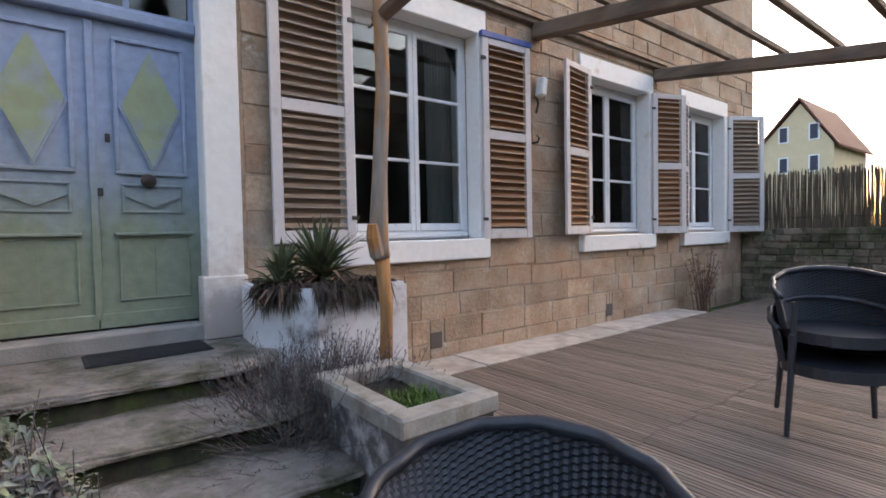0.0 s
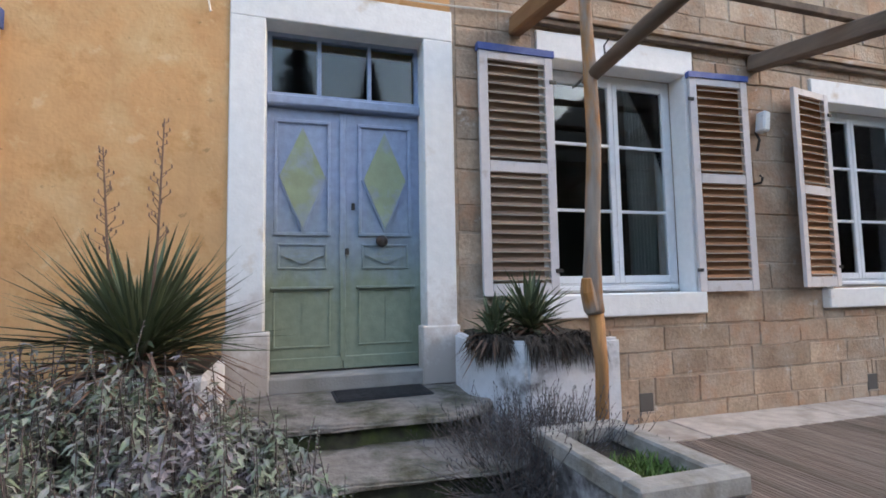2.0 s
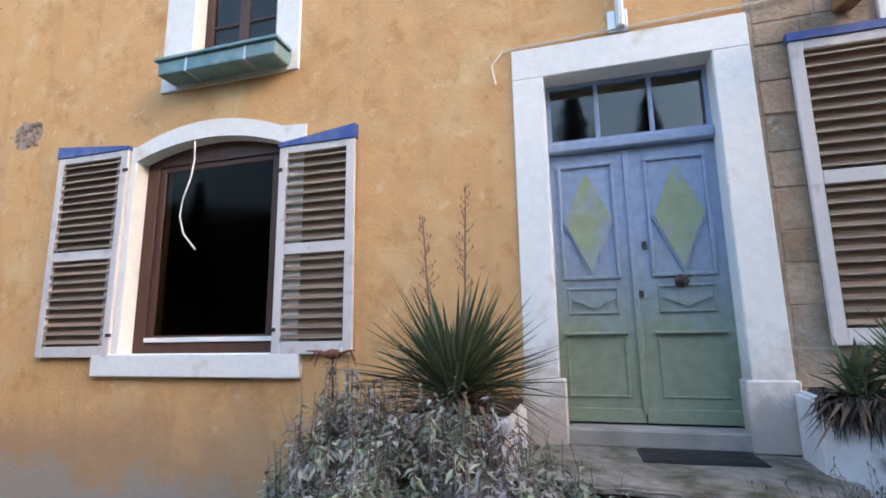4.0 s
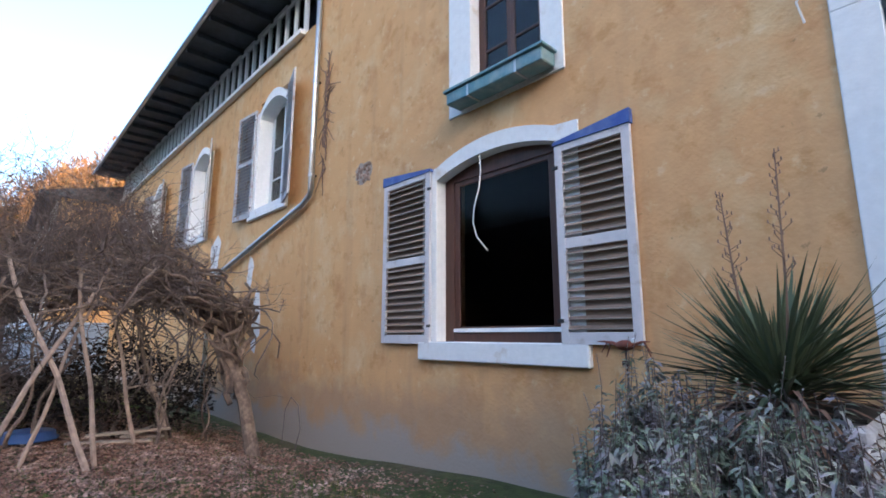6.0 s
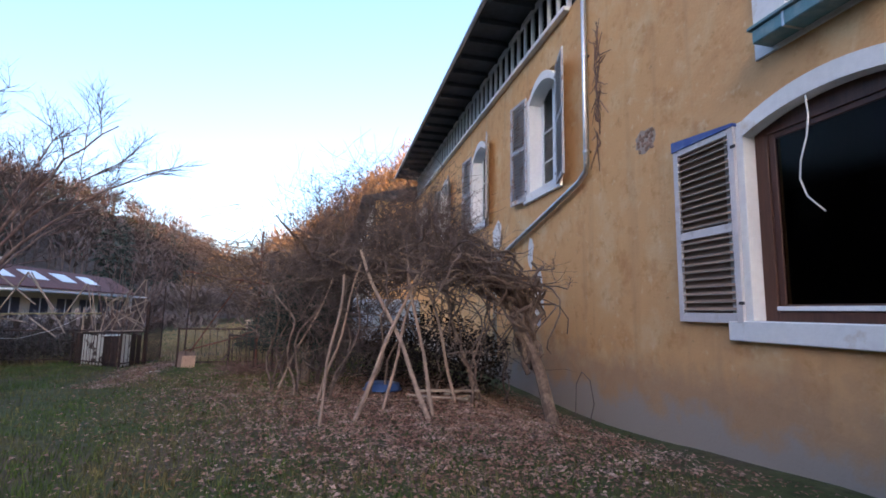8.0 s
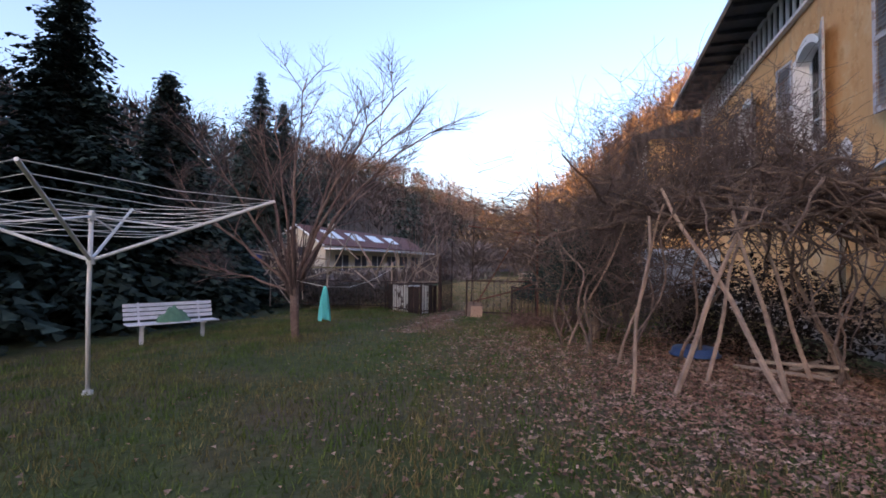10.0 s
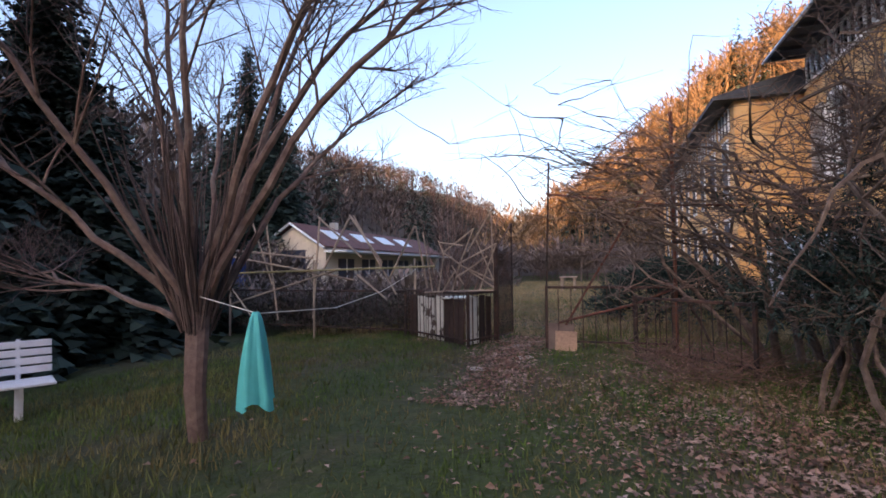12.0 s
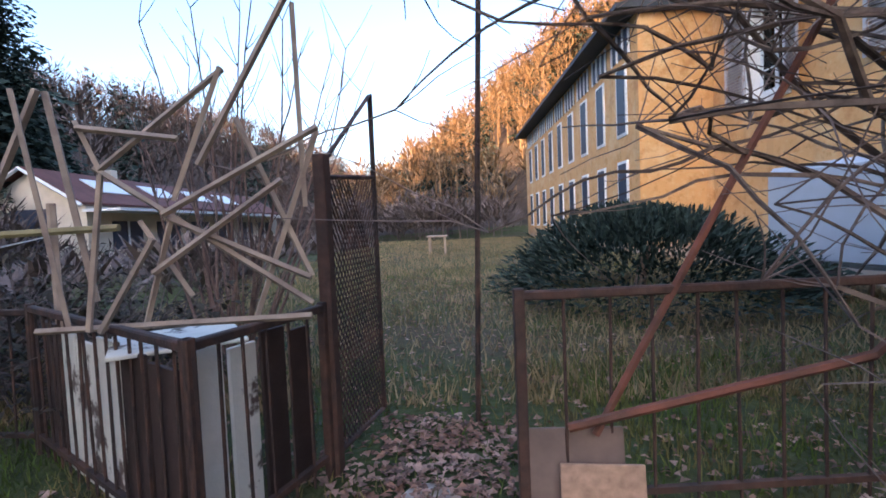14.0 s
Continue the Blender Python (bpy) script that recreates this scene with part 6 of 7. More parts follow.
for i in range(40):
    u = -1.3 + i * 0.055
    for s in (1, -1):
        p0, p1 = Vector((0.03, 0, u)), Vector((0.66, 0, u + 0.63 * 1.5))
        if s < 0:
            p0.z, p1.z = p1.z, p0.z
        lo = 0.10
        hi = 1.42
        def at(z):
            k = (z - p0.z) / (p1.z - p0.z)
            return p0.lerp(p1, k)
        z0, z1 = sorted((p0.z, p1.z))
        z0, z1 = max(z0, lo), min(z1, hi)
        if z1 > z0:
            mesh_b.stick(at(z0), at(z1), 0.004, 0.004)
mesh_b.make("wire_mesh", BLACKRUST, gate)
arch = thing("rusty_arch_frame", "red rusty iron frame carrying the vine", "iron frame", (-13.45, -6.08, 0))
part("post", tube([(0, 0, -0.1), (0.0, 0, 3.3)], 0.026, 8), REDRUST, arch)
part("brace", tube([(0, -0.02, 0.86), (0.25, -0.55, 0.66), (0.1, -1.55, 0.38)], 0.018, 6), REDRUST, arch)
part("diagonal", tube([(0.1, -1.45, 0.35), (0.05, -0.95, 1.2), (0.0, -0.35, 2.2)], 0.016, 6), REDRUST, arch)
part("top_bar", tube([(0.0, -1.7, 2.25), (0.0, 0.0, 2.0), (0.0, 2.2, 1.9)], 0.018, 6), REDRUST, arch)
part("far_post", tube([(-0.9, -1.85, -0.1), (-0.9, -1.80, 1.4), (-0.85, -1.74, 2.9)], 0.016, 6), BLACKRUST, arch)
for nm, at, rz, w, h, m, lab in (("strand_board_panel", (-13.25, -7.53, 0.0), 84, 0.30, 0.27, OSB, "square of strand board leaning at the fence"), ("brown_board", (-13.33, -7.60, 0.0), 88, 0.36, 0.37, BROWNBOARD, "brown wet board behind the strand board")):
    o = thing(nm, lab, "board", at, rz)
    part("panel", box(-w / 2, w / 2, -0.008, 0.008, -0.02, h, 0.003, pose(0, 0, 0, -9, 0, 0)), m, o)
# each batten: y and z of its two ends, along the fence and then over the board stack by the gate
STAR = [(-14.71, 1.66, -13.26, 0.11), (-14.71, 1.66, -12.08, 1.39), (-13.50, 2.30, -12.99, 0.91), (-13.08, 2.14, -12.88, 0.23), (-12.00, 2.15, -12.07, 0.29), (-12.00, 2.15, -11.09, 1.39),
        (-11.30, 2.15, -11.92, 1.09), (-11.30, 2.15, -10.71, 1.28), (-11.30, 2.15, -10.42, 0.74), (-10.07, 1.91, -9.85, 0.84), (-10.07, 1.91, -10.56, 1.01),
        (-14.66, 1.59, -11.26, 0.98), (-13.99, 0.52, -11.50, 1.19), (-13.08, 2.14, -14.17, 0.91), (-11.18, 1.08, -10.61, 0.64)]
NEAR_STAR = [(-9.72, 1.75, -9.57, 0.80), (-8.88, 1.78, -9.38, 1.42), (-8.88, 1.78, -9.08, 1.29), (-8.61, 2.02, -8.98, 1.42), (-8.61, 2.02, -8.60, 1.25), (-9.40, 1.43, -8.58, 0.88), (-9.36, 1.40, -9.46, 0.80),
             (-8.52, 1.54, -9.12, 1.24), (-8.54, 1.54, -8.82, 0.80), (-9.10, 1.27, -9.25, 0.80), (-9.12, 1.23, -8.58, 0.98), (-9.17, 1.02, -8.66, 1.35), (-8.85, 1.60, -8.59, 0.98), (-9.46, 1.61, -9.37, 1.40),
             (-9.44, 1.58, -9.05, 1.52), (-9.39, 0.80, -9.17, 1.15), (-9.25, 1.22, -9.06, 0.92)]
stars = thing("batten_lattice", "zigzag lattice of grey battens over the fence", "lattice", (-14.0, -11.0, 0))
for i, (y0, z0, y1, z1) in enumerate(STAR):
    o = 0.05 * (i % 4) - 0.08
    part("batten", tube([(o, y0 + 11.0, z0), (-o * 0.5, y1 + 11.0, z1)], 0.020, 4), BATTEN, stars)
for i, (y0, z0, y1, z1) in enumerate(NEAR_STAR):
    o = 0.60 + 0.022 * (i % 4) - 0.035
    part("batten", tube([(o, y0 + 11.0, z0), (o + 0.012 * (i % 3) - 0.012, y1 + 11.0, z1)], 0.0125, 4), BATTEN, stars)
part("foot_batten", tube([(0.56, 1.30, 0.80), (0.62, 2.42, 0.835)], 0.014, 4), BATTEN, stars)
part("long_pole", tube([(0.05, -3.2, 1.12), (0.03, 1.3, 1.21)], 0.020, 6), POLEYEL, stars, "long yellowish pole")
for y in (-3.0, -1.1, 0.9, 2.3):
    part("stake", tube([(-0.05, y, -0.1), (-0.05, y, 1.35)], 0.022, 5), BATTEN, stars)

bram = thing("bramble_hedge", "dark tangled bramble hedge behind the fence", "hedge", (-15.3, -13.0, 0))
tw, lf = Bulk(), Bulk()
for i in range(900):
    x, y = rnd(-0.9, 0.9), rnd(-3.6, 3.0)
    a = rnd(0, 6.283)
    pts, dd = wander((x, y, rnd(0.0, 0.3)), (math.cos(a) * 0.7, math.sin(a) * 0.7, 0.8), rnd(0.5, 1.1), 5, 0.35, -0.08)
    tw.path(pts, 0.006, 0.003, 3)
    for p in pts[1:]:
        for k in range(3):
            lf.leaf(p + Vector((rnd(-0.1, 0.1), rnd(-0.1, 0.1), rnd(-0.1, 0.05))), (rnd(-1, 1), rnd(-1, 1), rnd(-0.6, 0.3)), (0, 0, 1), rnd(0.05, 0.10), rnd(0.03, 0.06))
tw.make("stem_tangle", TWIG, bram)
lf.make("leaf_mass", mat("dark_bramble_leaf", (0.05, 0.042, 0.03), 0.85, 0.2, 5, 0, rand=0.45, island=True), bram)

# ---- second tangle over the gateway frame ----
random.seed(93)
vine2 = thing("gateway_vine", "leafless vine sprawling over the rusty frame", "bush", (-13.3, -5.2, 0))
W0 = Vector((-13.3, -5.2, 0))
thick, mid, fine = Bulk(), Bulk(), Bulk()
heads = []
for i in range(26):
    s = Vector((rnd(-13.9, -12.4), rnd(-5.6, -3.6), rnd(0.0, 1.9))) - W0
    e = Vector((rnd(-14.0, -12.9), rnd(-7.9, -6.0), rnd(1.5, 3.1))) - W0
    m = s.lerp(e, 0.5) + Vector((rnd(-0.3, 0.3), rnd(-0.4, 0.4), rnd(0.1, 0.9)))
    c = [s.lerp(m, u) * (1 - u) + m.lerp(e, u) * u + Vector((rnd(-0.09, 0.09), rnd(-0.10, 0.10), rnd(-0.10, 0.10))) for u in [k / 10 for k in range(11)]]
    thick.path(c, rnd(0.012, 0.034), 0.008, 6)
    heads += c[2:]
for i in range(260):
    s = random.choice(heads)
    a = rnd(0, 6.283)
    pts, dd = wander(s, (0.35 * math.cos(a), math.sin(a), rnd(-0.3, 0.45)), rnd(0.5, 1.6), 7, 0.26)
    mid.path(pts, rnd(0.006, 0.014), 0.004, 4)
    heads.append(pts[-1])
for i in range(1000):
    s = random.choice(heads)
    a = rnd(0, 6.283)
    pts, dd = wander(s, (0.4 * math.cos(a), math.sin(a), rnd(-0.4, 0.8)), rnd(0.2, 0.8), 4, 0.22)
    fine.path(pts, 0.004, 0.0018, 3)
for i in range(7):
    x, y = rnd(-13.6, -12.2), rnd(-5.2, -3.8)
    pts, dd = wander(Vector((x, y, -0.1)) - W0, (rnd(-0.2, 0.2), -0.2, 1), rnd(1.8, 2.6), 8, 0.16)
    thick.path(pts, 0.05, 0.025, 7)
thick.make("limb_tangle", VINEBARK, vine2)
mid.make("branch_tangle", VINEBARK, vine2)
fine.make("twig_tangle", TWIG, vine2)
brush = thing("cut_brush", "heap of dry reddish cut brush by fence", "brush", (-12.2, -5.9, 0))
b = Bulk()
for i in range(420):
    a = rnd(0, 6.283)
    pts, dd = wander((rnd(-0.9, 0.9), rnd(-0.7, 0.6), rnd(0, 0.12)), (math.cos(a), math.sin(a), rnd(0.05, 0.6)), rnd(0.25, 0.7), 3, 0.2)
    b.path(pts, 0.004, 0.002, 3)
b.make("brush_mass", mat("reddish_brush", (0.19, 0.115, 0.09), 0.9, 0.2, 10, 0, rand=0.4, island=True), brush, "", "stuff")


# ---- conifers and woods ----
def conifer_bulk(b, at, h, w, tiers, per, subs=3):
    """A spruce: uneven whorls of drooping branches made of many small sprays, thinning to the tip."""
    x0, y0, z0 = at
    for i in range(tiers):
        u = i / tiers
        r = w * (1 - u) ** 0.8 * rnd(0.7, 1.1) + 0.05
        for k in range(per):
            a = 6.283 * k / per + rnd(-0.4, 0.4) + i
            z = z0 + h * (0.05 + 0.94 * u) + rnd(-1.6, 1.6) * h / tiers
            rr = r * rnd(0.55, 1.15)
            ca, sa = math.cos(a), math.sin(a)
            sag = rnd(0.1, 0.45)
            for q in range(subs):
                f = (q + 1) / subs
                px, py, pz = x0 + ca * rr * f + rnd(-0.06, 0.06) * w, y0 + sa * rr * f + rnd(-0.06, 0.06) * w, z - rr * sag * f * f
                s = (rr * 0.85 / subs + 0.035) * rnd(0.6, 1.1)
                t = rnd(-1, 1)
                b.shape([(px - ca * s, py - sa * s, pz + s * 0.35), (px - sa * s * 0.8, py + ca * s * 0.8, pz - s * (0.35 + t * 0.5)), (px + ca * s * 0.8, py + sa * s * 0.8, pz - s * 0.2), (px + sa * s * 0.8, py - ca * s * 0.8, pz - s * (0.35 - t * 0.5))],
                        [(0, 1, 2), (0, 2, 3)])


random.seed(101)


def conifer(name, label, at, h, w, tiers, per):
    t = thing(name, label, "tree", at)
    part("trunk", tube([(0, 0, -0.3), (0, 0, h * 0.9)], [w * 0.07, 0.02], 7), BARK, t)
    b = Bulk()
    conifer_bulk(b, (0, 0, 0), h, w, tiers, per, 13)
    b.make("crown", NEEDLE, t)
    return t


for x, y, h, w in ((-14.0, -15.5, 3.0, 1.7), (-11.4, -15.2, 6.4, 2.2), (-9.0, -15.4, 7.8, 2.4), (-6.2, -15.8, 9.2, 2.7), (-3.4, -16.4, 11.0, 3.0), (-0.4, -16.6, 12.5, 3.2), (2.8, -17.4, 12.0, 3.2), (6.2, -18.0, 10.5, 3.0), (9.4, -17.5, 8.2, 2.7), (13.0, -18.0, 8.4, 2.7), (16.8, -18.5, 8.6, 2.8), (21.0, -19.0, 9.0, 2.9)):
    conifer("hedge_conifer", "dense dark conifer in the garden's hedge row", (x, y, lawn(x, y) - 0.1), h, w, 66, 24)
for x, y, h, w in ((-28.0, -25.2, 13.8, 2.1), (-30.0, -24.9, 12.6, 1.9)):
    conifer("tall_spruce", "tall dark spruce on the valley slope", (x, y, lawn(x, y) - 0.3), h, w * 1.75, 70, 20)
jun = thing("juniper", "low dark spreading juniper beyond the fence", "bush", (-18.6, -5.4, lawn(-18.6, -5.4)))
b = Bulk()
for i in range(9500):
    a, e, q = rnd(0, 6.283), rnd(0, 1.5), rnd(0.72, 1.03)
    d = Vector((math.cos(a) * math.cos(e), math.sin(a) * math.cos(e), math.sin(e)))
    k = 1 + 0.2 * noise.noise(d * 2.5)
    p = Vector((d.x * 2.4 * q * k, d.y * 1.9 * q * k, d.z * 1.1 * q * k + 0.1))
    b.leaf(p, d + Vector((rnd(-0.6, 0.6), rnd(-0.6, 0.6), rnd(-0.2, 0.5))), (rnd(-1, 1), rnd(-1, 1), 1), rnd(0.10, 0.20), rnd(0.03, 0.055))
b.make("foliage", NEEDLE, jun)
part("stem", tube([(0, 0, -0.1), (0.1, 0.05, 0.5), (0.3, 0.1, 0.8)], [0.09, 0.07, 0.03], 7), BARK, jun)

yew = thing("yew_bush", "dark evergreen bush leaning beside the old vine", "bush", (-10.7, -4.8, lawn(-10.7, -4.8)))
part("stem", tube([(0, 0, -0.1), (-0.08, 0.02, 0.5), (-0.2, 0.0, 1.0), (-0.3, 0.05, 1.6)], [0.11, 0.09, 0.07, 0.03], 8), BARK, yew)
b, tw = Bulk(), Bulk()
for i in range(70):
    a = rnd(0, 6.283)
    s = Vector((-0.15, 0.0, rnd(0.6, 1.4)))
    pts, dd = wander(s, (math.cos(a) - 0.35, 0.8 * math.sin(a), rnd(-0.15, 0.6)), rnd(0.7, 1.35), 7, 0.16)
    tw.path(pts, 0.014, 0.004, 4)
    for p in pts[2:]:
        for k in range(30):
            c = p + Vector((rnd(-0.16, 0.16), rnd(-0.16, 0.16), rnd(-0.13, 0.10)))
            b.leaf(c, (rnd(-1, 1), rnd(-1, 1), rnd(-0.7, 0.5)), (rnd(-0.6, 0.6), rnd(-0.6, 0.6), 1), rnd(0.05, 0.11), rnd(0.014, 0.026))
tw.make("branch_tangle", BARK, yew)
b.make("foliage", NEEDLE, yew)


def wood_bulk(b, at, h, w, n):
    """A leafless broad-leaved tree far off: a stem and a loose crown of twig sprays."""
    x0, y0, z0 = at
    b.stick((x0, y0, z0 - 0.5), (x0 + rnd(-0.3, 0.3), y0, z0 + h * 0.8), h * 0.016, h * 0.005, 4)
    for k in range(n):
        a, e, q = rnd(0, 6.283), rnd(-0.6, 1.5), rnd(0.25, 1.0)
        px = x0 + w * q * math.cos(a) * math.cos(e)
        py = y0 + w * q * math.sin(a) * math.cos(e)
        pz = z0 + h * 0.60 + h * 0.40 * q * math.sin(e)
        s = rnd(0.05, 0.13) * w
        l = rnd(0.25, 0.55) * w
        ux, uy, uz = math.cos(a) * 0.6 + rnd(-0.4, 0.4), math.sin(a) * 0.6 + rnd(-0.4, 0.4), rnd(0.3, 1.0)
        b.shape([(px, py, pz), (px + ux * l * 0.5 - uy * s, py + uy * l * 0.5 + ux * s, pz + uz * l * 0.5), (px + ux * l, py + uy * l, pz + uz * l)], [(0, 1, 2)])


random.seed(111)
south, northw, pines, shrubs = Bulk(), Bulk(), Bulk(), Bulk()
for i in range(760):
    x, y = rnd(-190, 10), -30 - 70 * random.random() ** 1.2
    if math.hypot(x + 5, y) < 34:
        continue
    z = lawn(x, y)
    if random.random() < 0.22:
        conifer_bulk(pines, (x, y, z), rnd(8, 14), rnd(1.8, 2.6), 12, 7)
    else:
        wood_bulk(south, (x, y, z), rnd(7, 11), rnd(2.4, 3.6), 110)
for i in range(1000):
    x, y = rnd(-150, -66), rnd(-26, 80)
    z = lawn(x, y)
    if z < 1.2:
        continue
    if random.random() < 0.20:
        conifer_bulk(pines, (x, y, z), rnd(8, 13), rnd(1.8, 2.6), 12, 7)
    else:
        wood_bulk(northw, (x, y, z), rnd(7, 11), rnd(2.4, 3.6), 130)
for i in range(230):
    x = rnd(-250, -62)
    y = rnd(-34, 12) * (-x / 110)
    wood_bulk(northw, (x, y, lawn(x, y)), rnd(4, 9), rnd(2.0, 3.2), 80)
for i in range(90):
    x, y = rnd(-64, -46), rnd(-24, -4)
    wood_bulk(shrubs, (x, y, lawn(x, y) - 0.6), rnd(2.2, 4.2), rnd(1.6, 2.6), 120)
for i in range(150):
    x, y = rnd(-40, -15.2), rnd(-30, -13)
    if -47 < x < -26.5 and -25.5 < y < -18:
        continue
    wood_bulk(shrubs, (x, y, lawn(x, y) - 0.5), rnd(0.8, 1.5) if y > -20 else rnd(1.8, 3.2), rnd(0.9, 1.6), 110)
# same kind of woods as hill_woods; shade and haze put into a darker, mauve colour
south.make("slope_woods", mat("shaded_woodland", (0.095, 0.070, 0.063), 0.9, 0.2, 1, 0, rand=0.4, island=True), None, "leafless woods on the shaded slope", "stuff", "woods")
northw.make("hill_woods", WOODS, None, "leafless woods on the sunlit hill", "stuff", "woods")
pines.make("hill_pines", NEEDLE, None, "dark pines scattered through the woods", "stuff", "woods")
shrubs.make("meadow_shrubs", TWIG, None, "bare brown shrubs at the meadow's edge", "stuff", "shrubs")

# ---- far buildings ----
low_house = thing("low_cottage", "low cream cottage with red-brown skylight roof", "house", (-27.9, -22.2, lawn(-27.9, -22.2)))
part("wall", box(-18, 0, -1.9, 1.9, -0.5, 2.25), CREAM, low_house)
bm = bmesh.new()
add_prism(bm, [(-1.9, 2.25), (1.9, 2.25), (0, 3.45)], -0.02, 18.0)
bmesh.ops.rotate(bm, verts=bm.verts, matrix=Matrix.Rotation(math.pi / 2, 3, "Z"))
part("gable", bm, CREAM, low_house)
for s in (-1, 1):
    part("roof", box(-18.3, 0.35, 0, 2.35, 0, 0.09, 0, pose(0, 0, 3.55, -32.3 if s > 0 else 32.3, 0, 0) @ (Matrix.Identity(4) if s > 0 else pose(0, -2.35, 0))), ROOFRED, low_house)
part("barge_board", tube([(0.36, 2.0, 2.27), (0.36, 0, 3.56), (0.36, -2.0, 2.27)], 0.07, 4), SASH, low_house)
for i in range(4):
    part("skylight", box(-3.4 - i * 3.3, -1.6 - i * 3.3, 0.55, 1.5, 0.09, 0.13, 0, pose(0, 0, 3.55, -32.3, 0, 0)), SKYLIGHT, low_house)
part("veranda_roof", box(-17.5, 0.2, 1.9, 3.2, 2.05, 2.15), SKYLIGHT, low_house)
for i in range(6):
    w = part("window", box(-2.9 - i * 2.7, -1.2 - i * 2.7, 1.88, 1.94, 0.7, 1.75), BLUEWINDOW, low_house)
    part("window_frame", box(-2.1 - i * 2.7, -2.0 - i * 2.7, 1.94, 1.96, 0.7, 1.75), SASH, w)
w = part("window", box(-0.02, 0.03, -0.7, 0.7, 0.9, 2.2), BLUEWINDOW, low_house)
part("chimney", box(-4.2, -3.8, -0.2, 0.2, 3.2, 3.95, 0.02), CREAM, low_house)
bx = thing("blue_container", "blue ribbed metal container beyond the hedge", "container", (-20.5, -21.5, lawn(-20.5, -21.5)), 20)
part("body", box(-2.6, 2.6, -1.1, 1.1, 0.2, 1.75, 0.02), BLUEBOX, bx)
for i in range(20):
    part("rib", box(-2.5 + i * 0.26, -2.42 + i * 0.26, 1.1, 1.13, 0.25, 1.7), BLUEBOX, bx)
part("roof_edge", box(-2.65, 2.65, -1.15, 1.15, 0.05, 0.2), SKYLIGHT, bx)
table = thing("picnic_table", "small grey table far out on the meadow", "table", (-31.0, -8.6, lawn(-31, -8.6)))
part("tabletop", box(-0.7, 0.7, -0.4, 0.4, 0.68, 0.73, 0.01), BATTEN, table)
for sx in (-0.55, 0.55):
    for sy in (-0.3, 0.3):
        part("leg", box(sx - 0.04, sx + 0.04, sy - 0.04, sy + 0.04, -0.05, 0.68), BATTEN, table)
car = thing("pale_trailer", "pale blue-grey trailer parked by the wing", "trailer", (-17.2, -2.6, lawn(-17.2, -2.6)), 8)
part("body", box(-1.5, 1.5, -0.8, 0.8, 0.45, 1.75, 0.08), mat("pale_trailer_paint", (0.42, 0.47, 0.54), 0.4, 0.06, 6, 0), car)
for x in (-0.7, 0.7):
    part("wheel", tube([(x, -0.85, 0.28), (x, -0.65, 0.28)], 0.28, 16), RUBBER, car)
yh = thing("yellow_house", "pale yellow house with brown tiled roof", "house", (45, 9.4, 0), 0)
part("wall", box(0, 9, -2.2, 2.9, -1, 7.6), YELLOWWALL, yh)
bm = bmesh.new()
add_prism(bm, [(-2.2, 7.6), (2.9, 7.6), (-0.1, 10.9)], -9.0, 0.0)
bmesh.ops.rotate(bm, verts=bm.verts, matrix=Matrix.Rotation(math.pi / 2, 3, "Z"))
part("gable", bm, YELLOWWALL, yh)
for pts in (((-0.3, -2.6, 7.3), (-0.3, -0.1, 11.2)), ((-0.3, 3.3, 7.2), (-0.3, -0.1, 11.2))):
    bm = bmesh.new()
    a, b = Vector(pts[0]), Vector(pts[1])
    vs = [bm.verts.new(p) for p in (a, b, b + Vector((9.6, 0, 0)), a + Vector((9.6, 0, 0)))]
    up = [bm.verts.new(v.co + Vector((0, 0, 0.18))) for v in vs]
    bm.faces.new(vs)
    bm.faces.new(up[::-1])
    for i in range(4):
        bm.faces.new((vs[i], up[i], up[(i + 1) % 4], vs[(i + 1) % 4]))
    bmesh.ops.recalc_face_normals(bm, faces=bm.faces)
    part("roof", bm, ROOFRED, yh)
for y in (-1.0, 1.0):
    for z in (5.6, 8.0):
        w = part("window", box(-0.05, 0.02, y - 0.35, y + 0.35, z, z + 1.3), SASH, yh)
        part("pane", box(-0.07, -0.045, y - 0.25, y + 0.25, z + 0.1, z + 1.2), BLUEWINDOW, w)

# ---- remains on the house wall ----
random.seed(131)
creeper = thing("dead_creeper", "dead brown creeper clinging beside the downpipe", "creeper", (-7.92, -0.01, 5.3))
b = Bulk()
for i in range(60):
    pts, dd = wander((rnd(-0.07, 0.07), rnd(-0.02, 0.0), rnd(-1.2, 1.0)), (rnd(-0.3, 0.3), 0, rnd(-1, 1)), rnd(0.15, 0.5), 4, 0.3)
    b.path([Vector((p.x, min(p.y, -0.002) * 0.2 - 0.004, p.z)) for p in pts], 0.012, 0.005, 4)
b.make("stem_tangle", DRYLEAF, creeper)
for cx, cz, w, h in ((-10.45, 1.75, 0.24, 0.62), (-10.9, 2.75, 0.16, 0.35), (-13.2, 3.4, 0.35, 0.5)):
    pl = thing("bare_plaster_patch", "pale patch where ochre render has flaked off", "wall patch", (cx, 0, cz))
    bm = bmesh.new()
    add_prism(bm, [(w * (1 + rnd(-0.3, 0.3)) * math.cos(6.283 * k / 14), h * (1 + rnd(-0.3, 0.3)) * math.sin(6.283 * k / 14)) for k in range(14)], -0.004, 0.01)
    part("plaster", bm, REVEAL, pl)


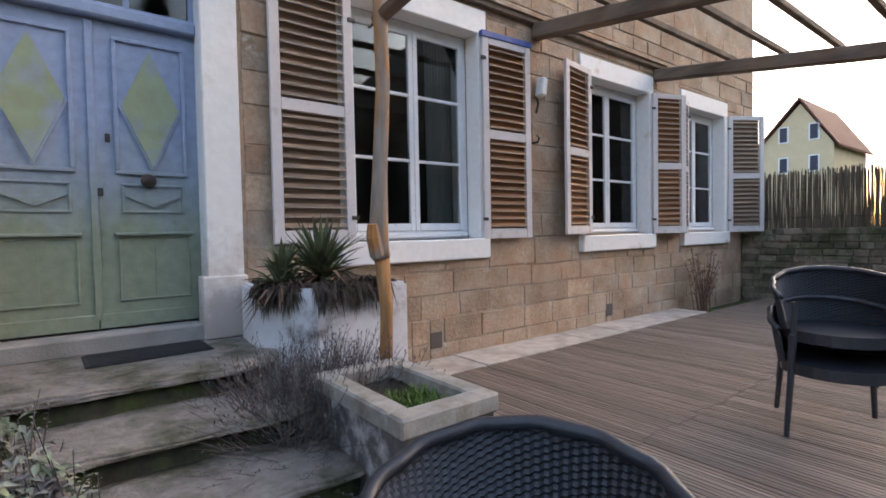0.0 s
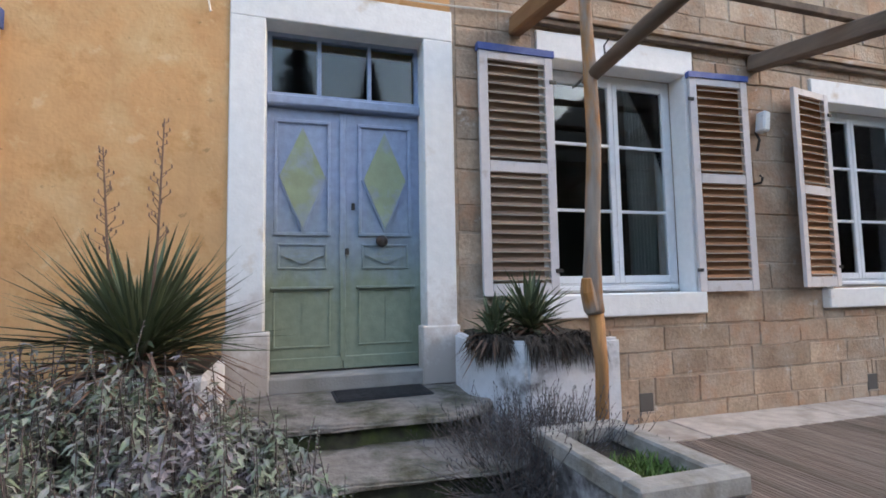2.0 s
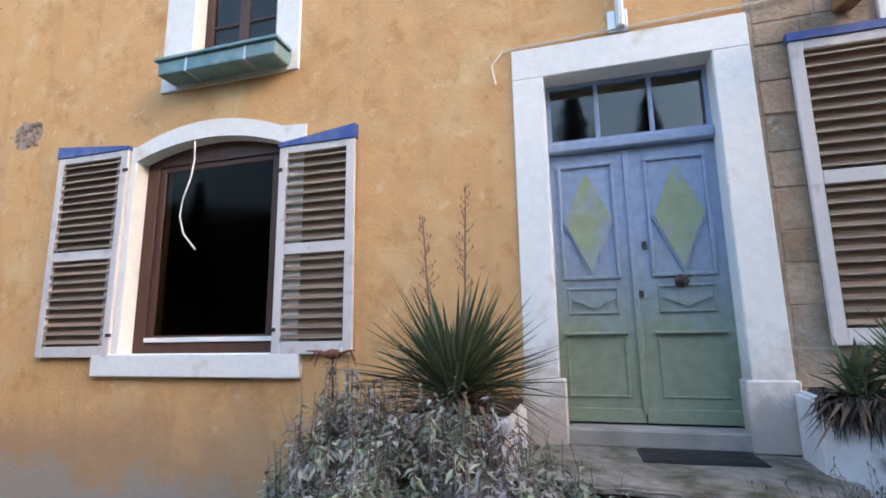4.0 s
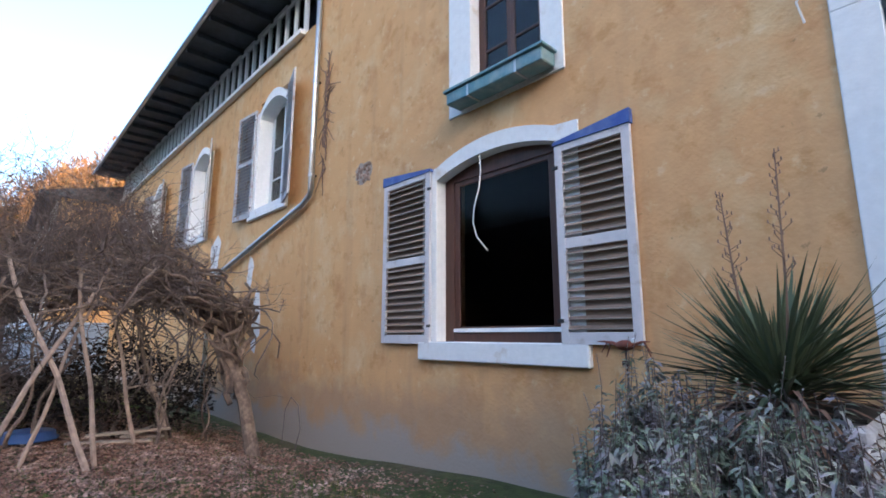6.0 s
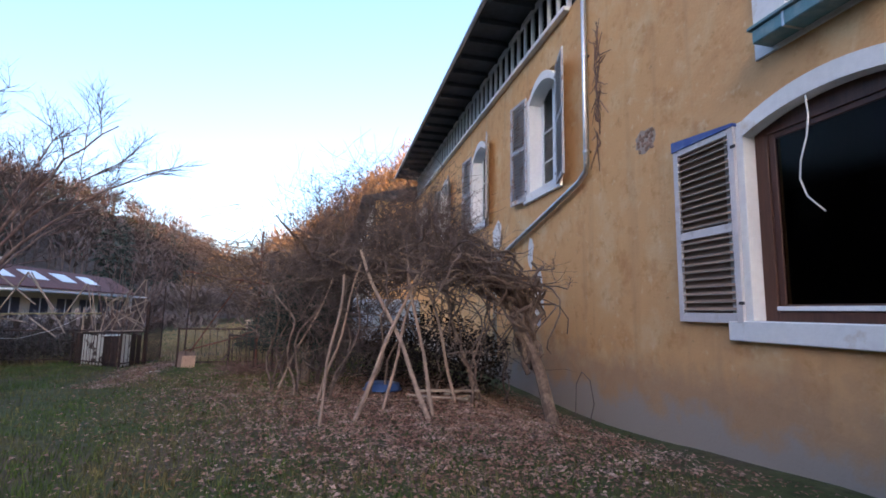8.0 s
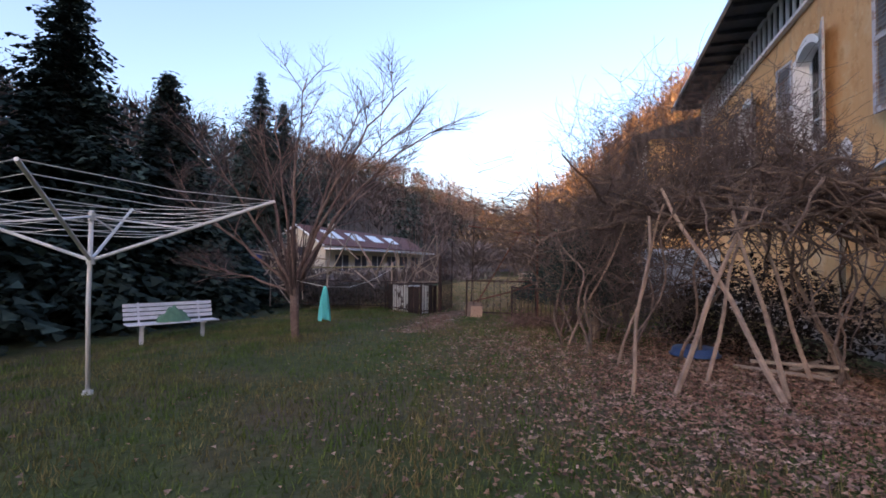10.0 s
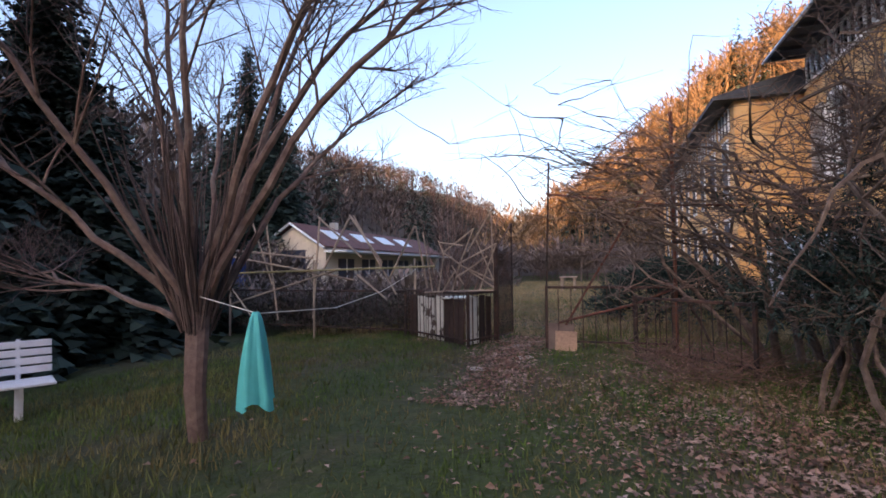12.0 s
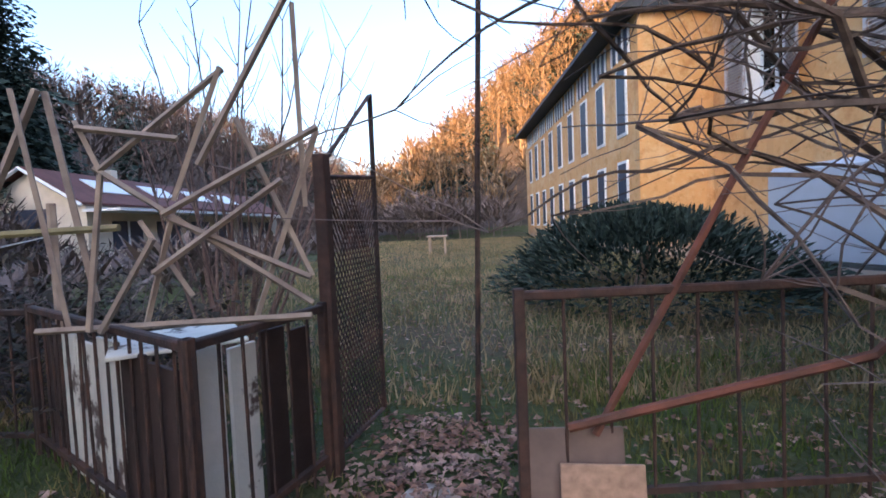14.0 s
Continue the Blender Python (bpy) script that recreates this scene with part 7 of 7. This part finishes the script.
# ---- pieces: stones of the house wall, decking boards, paving ----
def stone_courses():
    random.seed(21)
    z = 0.02
    while z < 4.75:
        h = random.choice((0.24, 0.27, 0.30, 0.33)) if z < 1.1 else random.choice((0.20, 0.24, 0.28, 0.31))
        x = 0.905
        while x < 10.80:
            w = random.uniform(0.32, 0.82)
            x1 = min(10.80, x + w)
            if 10.80 - x1 < 0.2:
                x1 = 10.80
            yield x, x1, z, z + h
            x = x1
        z += h


CUTS = [(0.90, 0.935, 0, 4.0)] + [(1.71, 3.56, 1.14, 3.88), (5.17, 7.02, 1.14, 3.78), (7.83, 9.60, 1.14, 3.75), (2.72, 2.88, 0.24, 0.42), (5.77, 5.91, 0.22, 0.40)]


def cut(r, c):
    """What is left of the block r = (x0, x1, z0, z1) round the opening c."""
    x0, x1, z0, z1 = r
    a, b, d, e = c
    if x1 <= a or x0 >= b or z1 <= d or z0 >= e:
        return [r]
    out = []
    if x0 < a:
        out.append((x0, a, z0, z1))
    if x1 > b:
        out.append((b, x1, z0, z1))
    m0, m1 = max(x0, a), min(x1, b)
    if z0 < d:
        out.append((m0, m1, z0, d))
    if z1 > e:
        out.append((m0, m1, e, z1))
    return out


def old_stone(name, base, second, rand):
    """Weathered sandstone: grey and pink patches, and worn limewash that runs over blocks and joints alike."""
    m = mat(name, base, 0.93, 0.22, 24, 0.7, 30, second=second, mix_scale=1.9, mix_lo=0.40, mix_hi=0.62, rand=rand, bdist=0.015)
    n, l = m.node_tree.nodes, m.node_tree.links
    b = n["Principled BSDF"]
    src = b.inputs["Base Color"].links[0].from_socket
    geo = n.new("ShaderNodeNewGeometry")
    for scale, lo, hi, top, colour in ((2.3, 0.50, 0.62, 0.75, (0.42, 0.245, 0.155)), (1.3, 0.48, 0.64, 0.62, (0.46, 0.39, 0.32)), (4.5, 0.60, 0.66, 0.6, (0.56, 0.51, 0.45)), (6.0, 0.66, 0.71, 0.7, (0.16, 0.11, 0.085))):
        t = n.new("ShaderNodeTexNoise")
        t.inputs["Scale"].default_value, t.inputs["Detail"].default_value, t.inputs["Roughness"].default_value = scale, 8, 0.68
        off = n.new("ShaderNodeVectorMath")
        off.inputs[1].default_value = (scale * 3.1, 0, scale)
        l.new(geo.outputs["Position"], off.inputs[0])
        l.new(off.outputs[0], t.inputs["Vector"])
        r = n.new("ShaderNodeMapRange")
        r.inputs[1].default_value, r.inputs[2].default_value, r.inputs[4].default_value = lo, hi, top
        l.new(t.outputs["Fac"], r.inputs[0])
        mx = n.new("ShaderNodeMix")
        mx.data_type = "RGBA"
        mx.inputs[7].default_value = (*colour, 1)
        l.new(src, mx.inputs[6])
        l.new(r.outputs[0], mx.inputs[0])
        src = mx.outputs[2]
    l.new(src, b.inputs["Base Color"])
    return m


BLOCK = old_stone("sandstone_block", (0.43, 0.315, 0.225), (0.31, 0.21, 0.145), 0.22)
JOINT = old_stone("weathered_joint", (0.41, 0.32, 0.245), (0.33, 0.245, 0.18), 0.0)
stone_wall.data.materials[0] = JOINT
for r in stone_courses():
    bits = [r]
    for c in CUTS:
        bits = [q for b in bits for q in cut(b, c)]
    for x0, x1, z0, z1 in bits:
        if x1 - x0 < 0.05 or z1 - z0 < 0.04:
            continue
        j = random.uniform(0.001, 0.006)
        bm = bmesh.new()
        p = random.uniform(-0.008, 0.004)
        a = [bm.verts.new(q) for q in ((x0 + j, 0.02, z0 + j), (x1 - j, 0.02, z0 + j), (x1 - j, 0.02, z1 - j), (x0 + j, 0.02, z1 - j))]
        k = random.uniform(0.006, 0.014)
        b = [bm.verts.new((q[0] + random.uniform(-0.010, 0.010), -p + random.uniform(-0.004, 0.002), q[1] + random.uniform(-0.010, 0.010))) for q in ((x0 + j + k, z0 + j + k), (x1 - j - k, z0 + j + k), (x1 - j - k, z1 - j - k), (x0 + j + k, z1 - j - k))]
        bm.faces.new(b)
        for i in range(4):
            bm.faces.new((a[i], a[(i + 1) % 4], b[(i + 1) % 4], b[i]))
        ob = part("stone", bm, BLOCK, stone_wall)
for x, z in ((2.80, 0.33), (5.84, 0.31)):
    v = thing("wall_vent", "small square vent hole at the wall's foot", "vent", (x, 0, z))
    # a thin dark plate stands for the shade inside the vent
    part("hole", box(-0.075, 0.075, 0.004, 0.011, -0.085, 0.085), DARKROOM, v)
    part("lining", box(-0.08, 0.08, -0.012, 0.0115, -0.10, -0.085), MORTAR, v)

deck = thing("floor_deck", "weathered grey-brown timber decking", "deck", kind="structure")
random.seed(31)
x = 0.12
DECKBOARD = mat("decking_board", (0.255, 0.198, 0.162), 0.62, 0.24, 5, 0.35, 40, second=(0.16, 0.118, 0.092), mix_scale=1.2, mix_lo=0.40, mix_hi=0.66, rand=0.16, stretch=(8, 0.5, 8), spec=0.35)
while x < 9.9:
    y1 = -0.56 if x > 1.45 else -2.42
    cuts = [y1, -2.43 + random.uniform(-0.02, 0.02), -4.4, -6.6] if x > 1.45 else [y1, -4.4, -6.6]
    for a, b in zip(cuts, cuts[1:]):
        bm = bmesh.new()
        add_box(bm, x + 0.003, x + 0.139, b + 0.002, a - 0.002, 0.11, 0.145 + random.uniform(-0.002, 0.002), 0.004)
        for g in (0.035, 0.07, 0.105):
            add_box(bm, x + g - 0.0125, x + g + 0.0125, b + 0.003, a - 0.003, 0.145, 0.149, 0.0)
        part("board", bm, DECKBOARD, deck)
    x += 0.142
part("joists", box(0.15, 9.85, -6.55, -2.5, 0.0, 0.105), DARKWOOD, deck)
part("joists", box(1.5, 9.85, -2.5, -0.6, 0.0, 0.105), DARKWOOD, deck)
strip = thing("pavement_strip", "pale stone paving strip along the house wall", "paving", kind="structure")
x = 1.5
while x < 7.6:
    w = random.uniform(0.55, 0.95)
    part("slab", box(x + 0.004, min(x + w, 7.6) - 0.004, -0.55, -0.006, 0.0, 0.15 + random.uniform(-0.004, 0.004), 0.008), SLAB, strip)
    x += w
